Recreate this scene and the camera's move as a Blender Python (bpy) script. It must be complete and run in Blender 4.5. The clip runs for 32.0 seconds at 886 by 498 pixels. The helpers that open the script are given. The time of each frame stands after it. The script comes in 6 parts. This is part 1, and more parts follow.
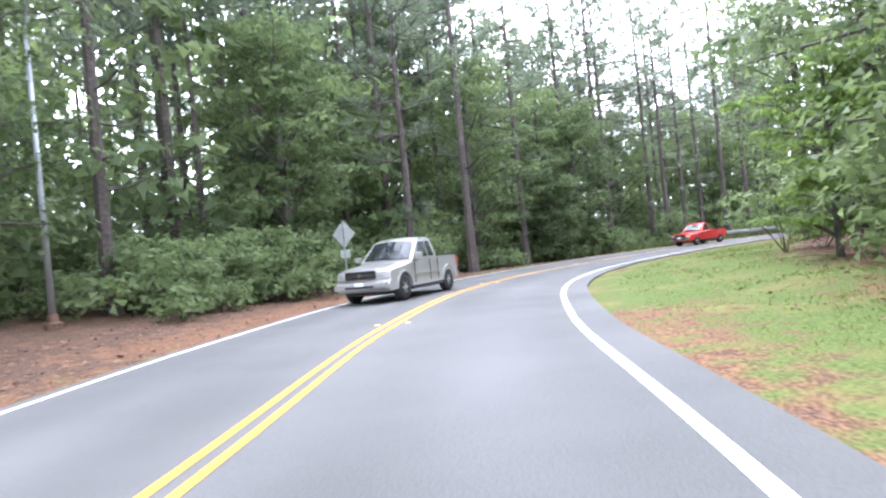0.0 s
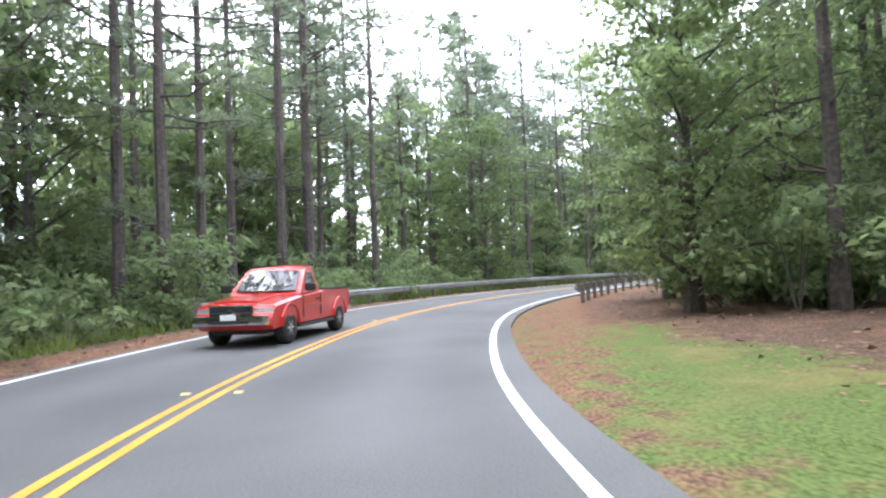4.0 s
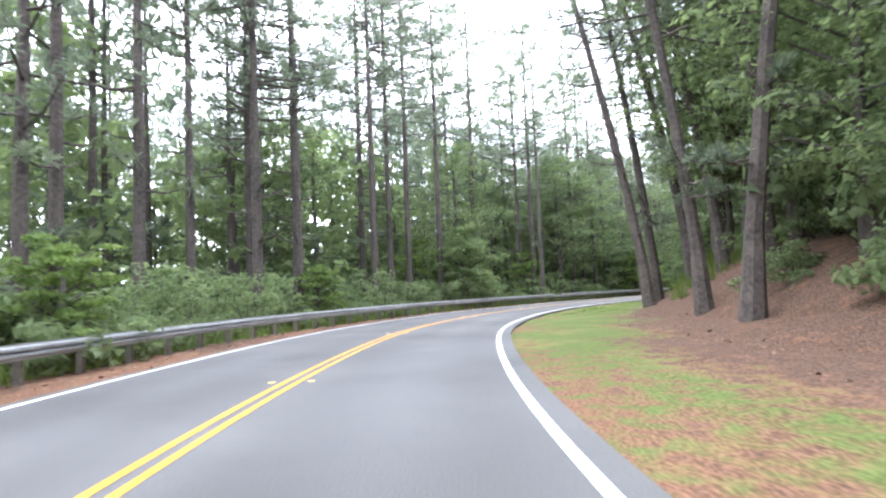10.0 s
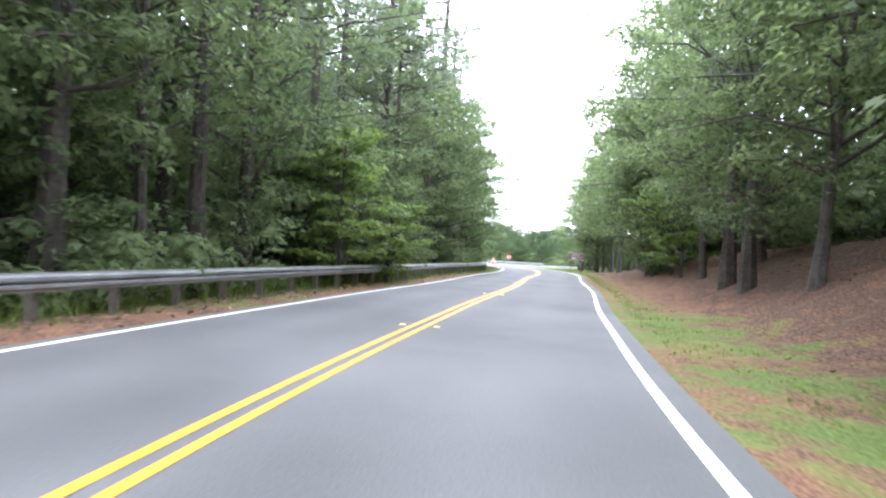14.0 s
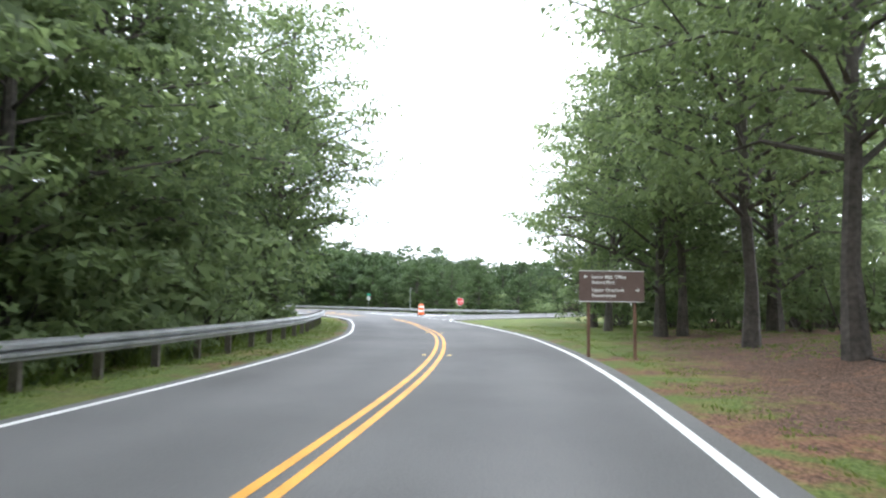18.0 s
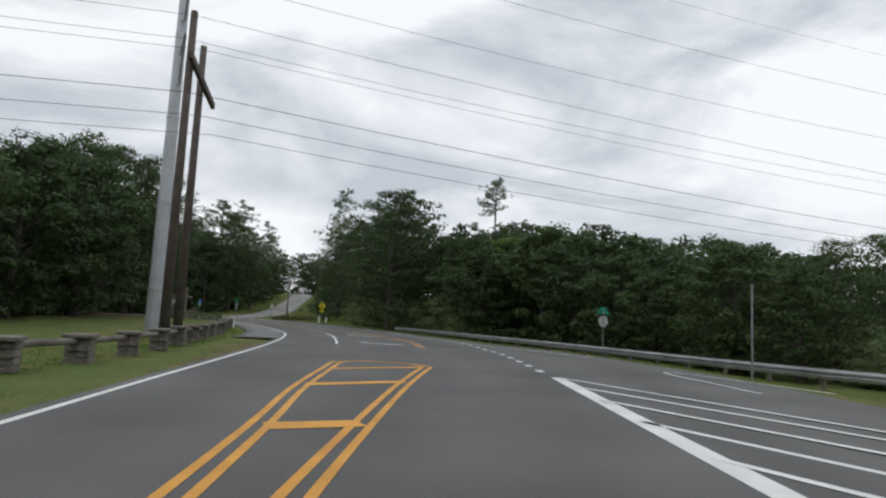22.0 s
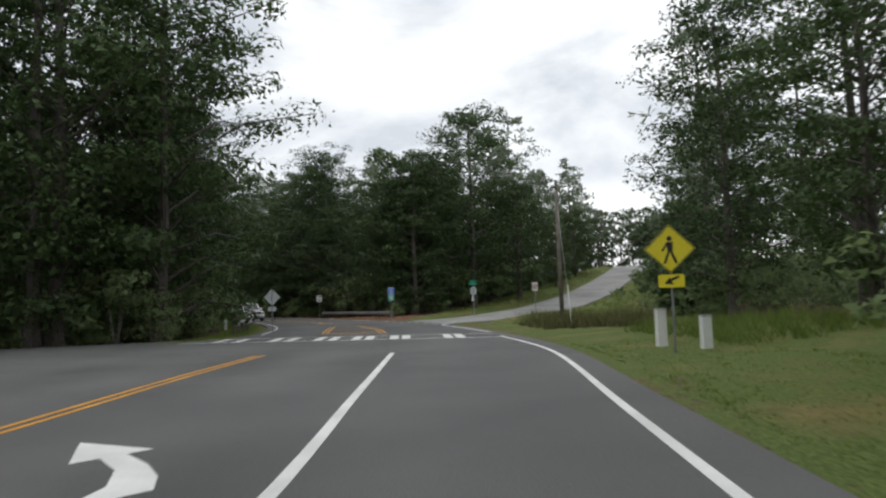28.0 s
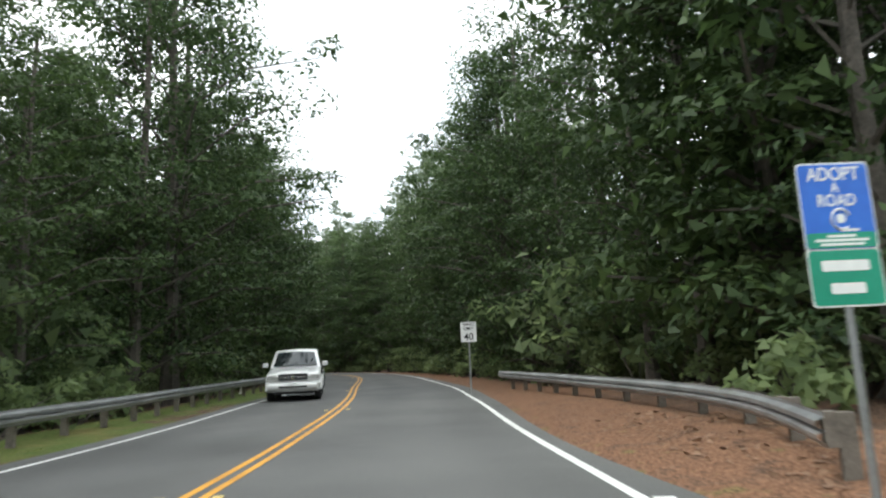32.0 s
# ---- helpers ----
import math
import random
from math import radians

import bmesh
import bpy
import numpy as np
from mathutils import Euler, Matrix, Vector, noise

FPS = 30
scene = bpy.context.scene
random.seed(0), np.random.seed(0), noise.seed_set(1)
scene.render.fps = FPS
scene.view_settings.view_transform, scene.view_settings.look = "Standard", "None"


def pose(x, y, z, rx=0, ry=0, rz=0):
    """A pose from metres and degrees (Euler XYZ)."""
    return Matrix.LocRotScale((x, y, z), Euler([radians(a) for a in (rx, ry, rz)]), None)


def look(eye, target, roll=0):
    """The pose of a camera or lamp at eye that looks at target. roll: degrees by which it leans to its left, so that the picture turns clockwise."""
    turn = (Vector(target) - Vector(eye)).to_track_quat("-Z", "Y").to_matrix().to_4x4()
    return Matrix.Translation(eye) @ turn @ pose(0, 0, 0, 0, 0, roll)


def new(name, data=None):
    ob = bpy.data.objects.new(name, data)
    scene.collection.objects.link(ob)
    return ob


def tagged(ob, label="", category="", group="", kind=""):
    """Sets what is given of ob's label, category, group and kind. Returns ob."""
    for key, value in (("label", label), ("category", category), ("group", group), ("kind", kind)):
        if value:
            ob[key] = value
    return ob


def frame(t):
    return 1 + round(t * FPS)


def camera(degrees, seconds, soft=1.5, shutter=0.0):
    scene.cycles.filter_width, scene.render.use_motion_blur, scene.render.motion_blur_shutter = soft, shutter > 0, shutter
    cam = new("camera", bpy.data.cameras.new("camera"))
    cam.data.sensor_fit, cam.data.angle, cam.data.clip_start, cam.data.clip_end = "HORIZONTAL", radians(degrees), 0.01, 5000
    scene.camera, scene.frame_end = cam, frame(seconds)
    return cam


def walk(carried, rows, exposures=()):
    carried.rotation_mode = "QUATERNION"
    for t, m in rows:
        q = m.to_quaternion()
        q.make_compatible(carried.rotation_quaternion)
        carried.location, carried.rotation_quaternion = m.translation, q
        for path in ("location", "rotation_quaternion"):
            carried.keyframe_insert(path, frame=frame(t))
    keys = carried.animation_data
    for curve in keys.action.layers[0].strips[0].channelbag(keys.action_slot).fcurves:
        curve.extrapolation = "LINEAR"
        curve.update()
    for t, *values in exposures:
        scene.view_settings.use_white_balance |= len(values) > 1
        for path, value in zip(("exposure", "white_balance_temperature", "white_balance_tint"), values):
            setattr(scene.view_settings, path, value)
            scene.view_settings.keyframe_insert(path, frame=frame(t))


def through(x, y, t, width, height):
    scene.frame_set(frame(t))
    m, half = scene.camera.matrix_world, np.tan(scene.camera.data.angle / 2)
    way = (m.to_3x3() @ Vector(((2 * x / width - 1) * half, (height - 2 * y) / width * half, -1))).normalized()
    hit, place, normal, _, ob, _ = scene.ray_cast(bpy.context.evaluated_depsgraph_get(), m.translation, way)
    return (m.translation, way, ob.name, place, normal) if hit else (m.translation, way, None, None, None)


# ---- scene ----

from math import cos, pi, sin, tan

# ---- camera ----
EYE = 1.35
# seconds, x, y, yaw, pitch, lean
WAY = [
    (0, -3.20, 2.52, 11.64, 0.29, -5.69),
    (0.5, -3.86, 8.14, 8.21, -0.35, -4.62),
    (1, -4.51, 14.15, 3.42, -1.30, -2.96),
    (1.5, -4.93, 19.00, -2.52, -1.25, -3.17),
    (2, -4.61, 23.54, -8.64, -0.98, -2.98),
    (2.5, -4.05, 27.88, -14.86, -1.11, -4.11),
    (3, -2.75, 32.42, -20.60, -0.25, -2.45),
    (3.5, -1.22, 36.94, -30.86, 2.46, -2.75),
    (4, 0.94, 40.88, -33.72, 2.13, -2.16),
    (4.5, 2.89, 45.08, -35.55, 1.47, -1.97),
    (5, 6.06, 49.39, -39.06, 1.51, -2.27),
    (5.5, 9.80, 54.02, -44.42, 2.13, -3.37),
    (6, 14.06, 58.55, -51.88, 2.00, -3.51),
    (6.5, 19.17, 62.76, -59.75, 3.35, -3.99),
    (7, 24.98, 66.49, -64.12, 4.09, -4.08),
    (7.5, 31.24, 69.89, -68.52, 4.30, -2.67),
    (8, 37.80, 72.59, -73.65, 4.32, -3.00),
    (8.5, 44.66, 74.80, -77.07, 5.28, -1.67),
    (9, 51.70, 76.53, -84.12, 4.71, -3.05),
    (9.5, 58.81, 77.53, -88.66, 4.23, -1.93),
    (10, 66.66, 77.94, -93.50, 3.80, -2.40),
    (10.5, 74.39, 77.58, -97.10, 4.09, -0.99),
    (11, 81.04, 77.06, -102.21, 3.89, -0.67),
    (11.5, 87.19, 76.27, -106.35, 3.75, 0.77),
    (12, 93.30, 74.65, -111.21, 3.75, -0.57),
    (12.5, 100.07, 72.45, -117.71, 3.89, -2.23),
    (13, 106.78, 69.21, -120.16, 1.16, 0.06),
    (13.5, 113.34, 65.06, -123.68, -1.21, 1.72),
    (14, 119.72, 60.32, -122.80, 0.39, 3.15),
    (14.5, 125.69, 55.05, -127.32, 5.15, 0.24),
    (15, 131.27, 49.82, -132.72, 4.19, -1.81),
    (15.5, 136.42, 44.76, -135.24, 2.91, -2.18),
    (16, 141.31, 39.91, -134.17, 3.41, -1.57),
    (16.5, 146.41, 35.45, -130.56, 5.45, 0.73),
    (17, 151.23, 30.73, -126.59, 6.15, 2.14),
    (17.5, 155.77, 26.29, -123.45, 5.95, 2.14),
    (18, 160.14, 22.30, -123.87, 4.67, 0.82),
    (18.5, 164.53, 18.05, -122.68, 5.45, 3.78),
    (19, 169.88, 13.89, -119.74, 4.38, 1.70),
    (19.5, 175.24, 9.58, -114.09, 6.11, 3.63),
    (20, 181.72, 5.94, -112.29, 4.40, 1.28),
    (20.5, 188.62, 2.11, -110.47, 2.71, 3.75),
    (21, 195.67, -0.83, -106.46, 4.90, 3.57),
    (21.5, 202.38, -2.65, -103.84, 5.66, 3.62),
    (22, 208.48, -4.17, -100.96, 6.25, 2.89),
    (22.5, 214.41, -5.63, -97.14, 8.99, 1.26),
    (23, 220.54, -7.05, -92.43, 7.96, 0.59),
    (23.5, 226.73, -8.62, -92.77, 8.10, -1.21),
    (24, 232.91, -9.71, -89.79, 9.88, -1.41),
    (24.5, 239.37, -10.31, -87.76, 8.11, -2.14),
    (25, 245.88, -10.37, -83.69, 8.47, -0.13),
    (25.5, 252.54, -10.55, -79.75, 4.91, -1.40),
    (26, 259.01, -9.79, -73.13, 7.55, -0.19),
    (26.5, 265.65, -9.02, -71.89, 6.48, -0.45),
    (27, 272.26, -8.22, -74.86, 3.70, -1.70),
    (27.5, 278.65, -6.83, -74.93, 2.87, -2.05),
    (28, 284.77, -4.98, -71.39, 4.75, -1.86),
    (28.5, 290.72, -3.13, -66.23, 7.81, -1.17),
    (29, 296.62, -1.54, -64.57, 6.79, -1.08),
    (29.5, 302.52, 0.28, -63.39, 8.07, -1.02),
    (30, 308.40, 2.84, -59.48, 7.30, -0.31),
    (30.5, 314.10, 5.57, -55.48, 5.35, -1.75),
    (31, 319.44, 8.48, -51.01, 5.29, -2.99),
    (31.5, 324.50, 11.85, -49.83, 5.91, -3.01),
    (32, 329.27, 15.79, -48.74, 9.59, -2.48),
]


def seat(x, y, yaw, pitch, lean):
    a, b = radians(yaw), radians(pitch)
    eye = Vector((x, y, EYE))
    return look(eye, eye + 10 * Vector((-sin(a) * cos(b), cos(a) * cos(b), sin(b))), lean)


cam = camera(69.0, 32.0, soft=2.2, shutter=0.15)
walk(cam, [(t, seat(*p)) for t, *p in WAY],
     exposures=[(0, 2.98, 5720, 16), (1, 2.87, 5660, 17), (3.5, 2.75, 5780, 14), (6, 2.5, 6120, 8), (7, 2.62, 6080, 6), (9, 2.9, 5900, 13), (12, 2.95, 5750, 14), (13, 2.98, 5750, 14), (16.5, 2.74, 5850, 11), (18, 2.05, 6000, 9), (19.3, 1.75, 6150, 9), (20.2, 1.35, 6300, 9),
                (21.2, 0.5, 6350, 9), (22.2, -0.25, 6350, 8), (23, -0.55, 6350, 8), (24, -0.2, 6350, 8), (25.0, 0.1, 6350, 8), (26.0, 0.6, 6450, 9), (28.5, 0.2, 6500, 8), (30, 0.22, 6600, 8), (31, 0.62, 6480, 5), (32, 1.5, 6450, 2)])

# ---- sky and sun ----
SUN_UP, SUN_TURN = radians(58), radians(140)
world = bpy.data.worlds.new("overcast_sky")
scene.world = world
world.use_nodes = True
wt = world.node_tree
wt.nodes.clear()


def wnode(kind, **inputs):
    n = wt.nodes.new(kind)
    for k, v in inputs.items():
        n.inputs[k].default_value = v
    return n


sky = wt.nodes.new("ShaderNodeTexSky")
sky.sky_type, sky.sun_disc, sky.sun_elevation, sky.sun_rotation = "NISHITA", False, SUN_UP, SUN_TURN
coord = wt.nodes.new("ShaderNodeTexCoord")
stretch = wt.nodes.new("ShaderNodeMapping")
stretch.inputs["Scale"].default_value = (1.6, 1.6, 4.2)
billow = wnode("ShaderNodeTexNoise", Scale=1.5, Detail=8.0, Roughness=0.55, Distortion=0.4)
shade = wt.nodes.new("ShaderNodeValToRGB")
shade.color_ramp.elements[0].position, shade.color_ramp.elements[0].color = 0.38, (0.60, 0.63, 0.68, 1)
shade.color_ramp.elements[1].position, shade.color_ramp.elements[1].color = 0.58, (1.04, 1.04, 1.06, 1)
dim = wt.nodes.new("ShaderNodeVectorMath")
dim.operation = "SCALE"
dim.inputs["Scale"].default_value = 0.07
cover = wt.nodes.new("ShaderNodeMix")
cover.data_type = "RGBA"
cover.inputs["Factor"].default_value = 0.93
back = wnode("ShaderNodeBackground", Strength=1.05)
out = wt.nodes.new("ShaderNodeOutputWorld")
wt.links.new(coord.outputs["Generated"], stretch.inputs["Vector"])
wt.links.new(stretch.outputs["Vector"], billow.inputs["Vector"])
wt.links.new(billow.outputs["Fac"], shade.inputs["Fac"])
wt.links.new(sky.outputs["Color"], dim.inputs[0])
wt.links.new(dim.outputs["Vector"], cover.inputs["A"])
wt.links.new(shade.outputs["Color"], cover.inputs["B"])
wt.links.new(cover.outputs["Result"], back.inputs["Color"])
wt.links.new(back.outputs["Background"], out.inputs["Surface"])

sun = new("sun", bpy.data.lights.new("sun", "SUN"))
sun.data.energy, sun.data.angle, sun.data.color = 0.5, radians(25), (1.0, 0.97, 0.92)
sun.matrix_world = Matrix.Rotation(-SUN_TURN, 4, "Z") @ Matrix.Rotation(radians(90) - SUN_UP, 4, "X")


# ---- materials ----
def material(name, rough=0.7, metal=0.0, spec=0.5):
    m = bpy.data.materials.new(name)
    m.use_nodes = True
    b = m.node_tree.nodes["Principled BSDF"]
    b.inputs["Roughness"].default_value, b.inputs["Metallic"].default_value = rough, metal
    b.inputs["Specular IOR Level"].default_value = spec
    return m, m.node_tree, b


def mottled(name, dark, light, scale=3.0, rough=0.7, metal=0.0, bump=0.0, fine=25.0, spec=0.5, grain=0.35):
    """Two noises, one broad and one fine, between two colours."""
    m, nt, b = material(name, rough, metal, spec)
    n, l = nt.nodes, nt.links
    tc = n.new("ShaderNodeTexCoord")
    a = n.new("ShaderNodeTexNoise")
    a.inputs["Scale"].default_value, a.inputs["Detail"].default_value = scale, 6
    f = n.new("ShaderNodeTexNoise")
    f.inputs["Scale"].default_value, f.inputs["Detail"].default_value = fine, 4
    mix = n.new("ShaderNodeMix")
    mix.inputs["Factor"].default_value = grain
    l.new(tc.outputs["Object"], a.inputs["Vector"])
    l.new(tc.outputs["Object"], f.inputs["Vector"])
    l.new(a.outputs["Fac"], mix.inputs["A"])
    l.new(f.outputs["Fac"], mix.inputs["B"])
    r = n.new("ShaderNodeValToRGB")
    r.color_ramp.elements[0].position, r.color_ramp.elements[0].color = 0.34, (*dark, 1)
    r.color_ramp.elements[1].position, r.color_ramp.elements[1].color = 0.66, (*light, 1)
    l.new(mix.outputs["Result"], r.inputs["Fac"])
    l.new(r.outputs["Color"], b.inputs["Base Color"])
    if bump:
        k = n.new("ShaderNodeBump")
        k.inputs["Strength"].default_value, k.inputs["Distance"].default_value = bump, 0.02
        l.new(f.outputs["Fac"], k.inputs["Height"])
        l.new(k.outputs["Normal"], b.inputs["Normal"])
    return m


def foliage(name, deep, fresh, through=0.35, spec=0.25, clear=(1.0, 1.0, 1.0)):
    """Leaves: a colour of their own each, some light coming through."""
    m, nt, b = material(name, 0.55, 0, spec)
    n, l = nt.nodes, nt.links
    g = n.new("ShaderNodeNewGeometry")
    oi = n.new("ShaderNodeObjectInfo")
    tc = n.new("ShaderNodeTexCoord")
    big = n.new("ShaderNodeTexNoise")
    big.inputs["Scale"].default_value, big.inputs["Detail"].default_value = 0.35, 3
    l.new(tc.outputs["Object"], big.inputs["Vector"])
    s1 = n.new("ShaderNodeMath")
    s1.operation = "MULTIPLY_ADD"
    s1.inputs[1].default_value = 0.5
    l.new(g.outputs["Random Per Island"], s1.inputs[0])
    s2 = n.new("ShaderNodeMath")
    s2.operation = "MULTIPLY_ADD"
    s2.inputs[1].default_value = 0.35
    s2.inputs[2].default_value = -0.12
    l.new(oi.outputs["Random"], s2.inputs[0])
    s3 = n.new("ShaderNodeMath")
    s3.operation = "MULTIPLY_ADD"
    s3.inputs[1].default_value = 0.5
    l.new(big.outputs["Fac"], s3.inputs[0])
    l.new(s2.outputs["Value"], s3.inputs[2])
    l.new(s3.outputs["Value"], s1.inputs[2])
    r = n.new("ShaderNodeValToRGB")
    r.color_ramp.elements[0].position, r.color_ramp.elements[0].color = 0.15, (*deep, 1)
    r.color_ramp.elements[1].position, r.color_ramp.elements[1].color = 0.95, (*fresh, 1)
    l.new(s1.outputs["Value"], r.inputs["Fac"])
    l.new(r.outputs["Color"], b.inputs["Base Color"])
    t = n.new("ShaderNodeBsdfTranslucent")
    thin = n.new("ShaderNodeVectorMath")
    thin.operation = "MULTIPLY"
    thin.inputs[1].default_value = clear
    l.new(r.outputs["Color"], thin.inputs[0])
    l.new(thin.outputs["Vector"], t.inputs["Color"])
    mx = n.new("ShaderNodeMixShader")
    mx.inputs["Fac"].default_value = through
    o = n["Material Output"]
    l.new(b.outputs["BSDF"], mx.inputs[1])
    l.new(t.outputs["BSDF"], mx.inputs[2])
    l.new(mx.outputs["Shader"], o.inputs["Surface"])
    return m


ASPHALT = mottled("asphalt", (0.064, 0.064, 0.063), (0.146, 0.145, 0.142), 0.25, 0.82, bump=0.5, fine=48, grain=0.55)
OLD_ASPHALT = mottled("pale_asphalt", (0.20, 0.20, 0.195), (0.33, 0.325, 0.31), 0.4, 0.9, bump=0.35, fine=45)
YELLOW = mottled("yellow_paint", (0.50, 0.225, 0.02), (0.78, 0.375, 0.035), 1.2, 0.6, bump=0.2, fine=40)
WHITE = mottled("white_paint", (0.60, 0.60, 0.58), (0.85, 0.85, 0.83), 1.2, 0.6, bump=0.2, fine=40)
BARK = mottled("pine_bark", (0.04, 0.034, 0.031), (0.13, 0.108, 0.095), 1.2, 0.95, bump=1.0, fine=9, grain=0.6)
GREY_BARK = mottled("grey_bark", (0.042, 0.037, 0.033), (0.135, 0.118, 0.102), 1.6, 0.95, bump=0.8, fine=11, grain=0.5)
STEEL = mottled("galvanised_steel", (0.30, 0.31, 0.32), (0.52, 0.53, 0.54), 1.5, 0.42, 0.75, fine=14)
POST_WOOD = mottled("weathered_timber", (0.10, 0.09, 0.075), (0.24, 0.21, 0.18), 2.5, 0.9, bump=0.5, fine=20)
POLE_WOOD = mottled("creosoted_timber", (0.055, 0.045, 0.038), (0.13, 0.105, 0.09), 2.0, 0.9, bump=0.5, fine=18)
POLE_STEEL = mottled("grey_steel_pole", (0.34, 0.36, 0.38), (0.50, 0.52, 0.54), 0.9, 0.5, 0.5, fine=10)
# One hardwood leaf coloured twice: lifted for hazy light, darkened for shade past x=203.
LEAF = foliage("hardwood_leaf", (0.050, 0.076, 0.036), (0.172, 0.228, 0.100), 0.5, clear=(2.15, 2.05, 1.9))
SHADED_LEAF = foliage("shaded_hardwood_leaf", (0.020, 0.041, 0.016), (0.090, 0.140, 0.045), 0.30)
NEEDLE = foliage("pine_needle", (0.068, 0.090, 0.062), (0.188, 0.226, 0.142), 0.5, clear=(1.95, 1.9, 1.9))
BRIGHT = foliage("young_leaf", (0.080, 0.132, 0.038), (0.215, 0.290, 0.086), 0.5, clear=(1.8, 1.75, 1.5))
BRUSH = foliage("brush_leaf", (0.060, 0.092, 0.044), (0.188, 0.246, 0.114), 0.5, clear=(1.7, 1.65, 1.55))
GRASS_BLADE = foliage("grass_blade", (0.095, 0.150, 0.028), (0.230, 0.290, 0.075), 0.45)
LITTER = mottled("dead_leaves", (0.10, 0.055, 0.035), (0.36, 0.22, 0.14), 6.0, 0.9, fine=30)


def wheel_tracks(m):
    """Faint lengthwise bands where tyres have polished and oil has stained the lanes."""
    nt = m.node_tree
    n, l = nt.nodes, nt.links
    b = n["Principled BSDF"]
    base = b.inputs["Base Color"].links[0].from_socket
    at = n.new("ShaderNodeAttribute")
    at.attribute_name = "across"
    turn = n.new("ShaderNodeMath")
    turn.operation = "MULTIPLY"
    turn.inputs[1].default_value = 4 * 2 * pi
    wave = n.new("ShaderNodeMath")
    wave.operation = "COSINE"
    l.new(at.outputs["Fac"], turn.inputs[0])
    l.new(turn.outputs["Value"], wave.inputs[0])
    tc = n.new("ShaderNodeTexCoord")
    blot = n.new("ShaderNodeTexNoise")
    blot.inputs["Scale"].default_value, blot.inputs["Detail"].default_value = 0.12, 5
    l.new(tc.outputs["Object"], blot.inputs["Vector"])
    amount = n.new("ShaderNodeMapRange")
    amount.inputs["From Min"].default_value, amount.inputs["From Max"].default_value, amount.inputs["To Min"].default_value, amount.inputs["To Max"].default_value = 0.35, 0.65, 0.02, 0.13
    l.new(blot.outputs["Fac"], amount.inputs["Value"])
    gain = n.new("ShaderNodeMath")
    gain.operation = "MULTIPLY_ADD"
    gain.inputs[2].default_value = 0.98
    l.new(wave.outputs["Value"], gain.inputs[0])
    l.new(amount.outputs["Result"], gain.inputs[1])
    mul = n.new("ShaderNodeVectorMath")
    mul.operation = "SCALE"
    l.new(base, mul.inputs[0])
    l.new(gain.outputs["Value"], mul.inputs["Scale"])
    l.new(mul.outputs["Vector"], b.inputs["Base Color"])


wheel_tracks(ASPHALT)

# ---- small geometry kit ----
def mesh_of(name, verts, faces, mats=(), smooth=False):
    me = bpy.data.meshes.new(name)
    me.from_pydata([tuple(v) for v in verts], [], [tuple(f) for f in faces])
    for m in mats:
        me.materials.append(m)
    if smooth:
        me.polygons.foreach_set("use_smooth", [True] * len(me.polygons))
    me.update()
    return me


def quads_mesh(name, verts, mats, loops_per=4, index=None):
    """A mesh of separate faces of loops_per corners each, from an array (n * loops_per, 3)."""
    me = bpy.data.meshes.new(name)
    n = len(verts)
    me.vertices.add(n)
    me.vertices.foreach_set("co", np.asarray(verts, np.float32).ravel())
    me.loops.add(n)
    me.loops.foreach_set("vertex_index", np.arange(n, dtype=np.int32))
    me.polygons.add(n // loops_per)
    me.polygons.foreach_set("loop_start", np.arange(0, n, loops_per, dtype=np.int32))
    for m in mats:
        me.materials.append(m)
    if index is not None:
        me.polygons.foreach_set("material_index", np.asarray(index, np.int32))
    me.update(calc_edges=True)
    return me


def put(name, me, parent=None, label="", m=None):
    ob = new(name, me)
    if parent is not None:
        ob.parent = parent
    if m is not None:
        ob.matrix_basis = m
    if label:
        ob["label"] = label
    return ob


def part(name, bm, mat, parent, label="", smooth=False):
    me = bpy.data.meshes.new(name)
    bm.to_mesh(me)
    bm.free()
    me.materials.append(mat)
    if smooth:
        me.polygons.foreach_set("use_smooth", [True] * len(me.polygons))
    return put(name, me, parent, label)


def thing(name, m, label, category, group=""):
    e = new(name)
    e.matrix_basis = m
    e.empty_display_size = 0.2
    return tagged(e, label, category, group)


def box(bm, x0, x1, y0, y1, z0, z1, bevel=0.0):
    r = bmesh.ops.create_cube(bm, size=1.0, matrix=Matrix.LocRotScale(((x0 + x1) / 2, (y0 + y1) / 2, (z0 + z1) / 2), None, (x1 - x0, y1 - y0, z1 - z0)))
    if bevel:
        es = list({e for v in r["verts"] for e in v.link_edges})
        bmesh.ops.bevel(bm, geom=es, offset=bevel, segments=2, affect="EDGES", profile=0.6)
    return bm


def boxed(*a, bevel=0.0):
    return box(bmesh.new(), *a, bevel=bevel)


def rod(bm, a, b, r0, r1=None, sides=10):
    a, b = Vector(a), Vector(b)
    d = b - a
    m = Matrix.Translation((a + b) / 2) @ d.to_track_quat("Z", "Y").to_matrix().to_4x4()
    bmesh.ops.create_cone(bm, cap_ends=True, segments=sides, radius1=r0, radius2=r0 if r1 is None else r1, depth=d.length, matrix=m)
    return bm


def rodded(*a, **k):
    return rod(bmesh.new(), *a, **k)


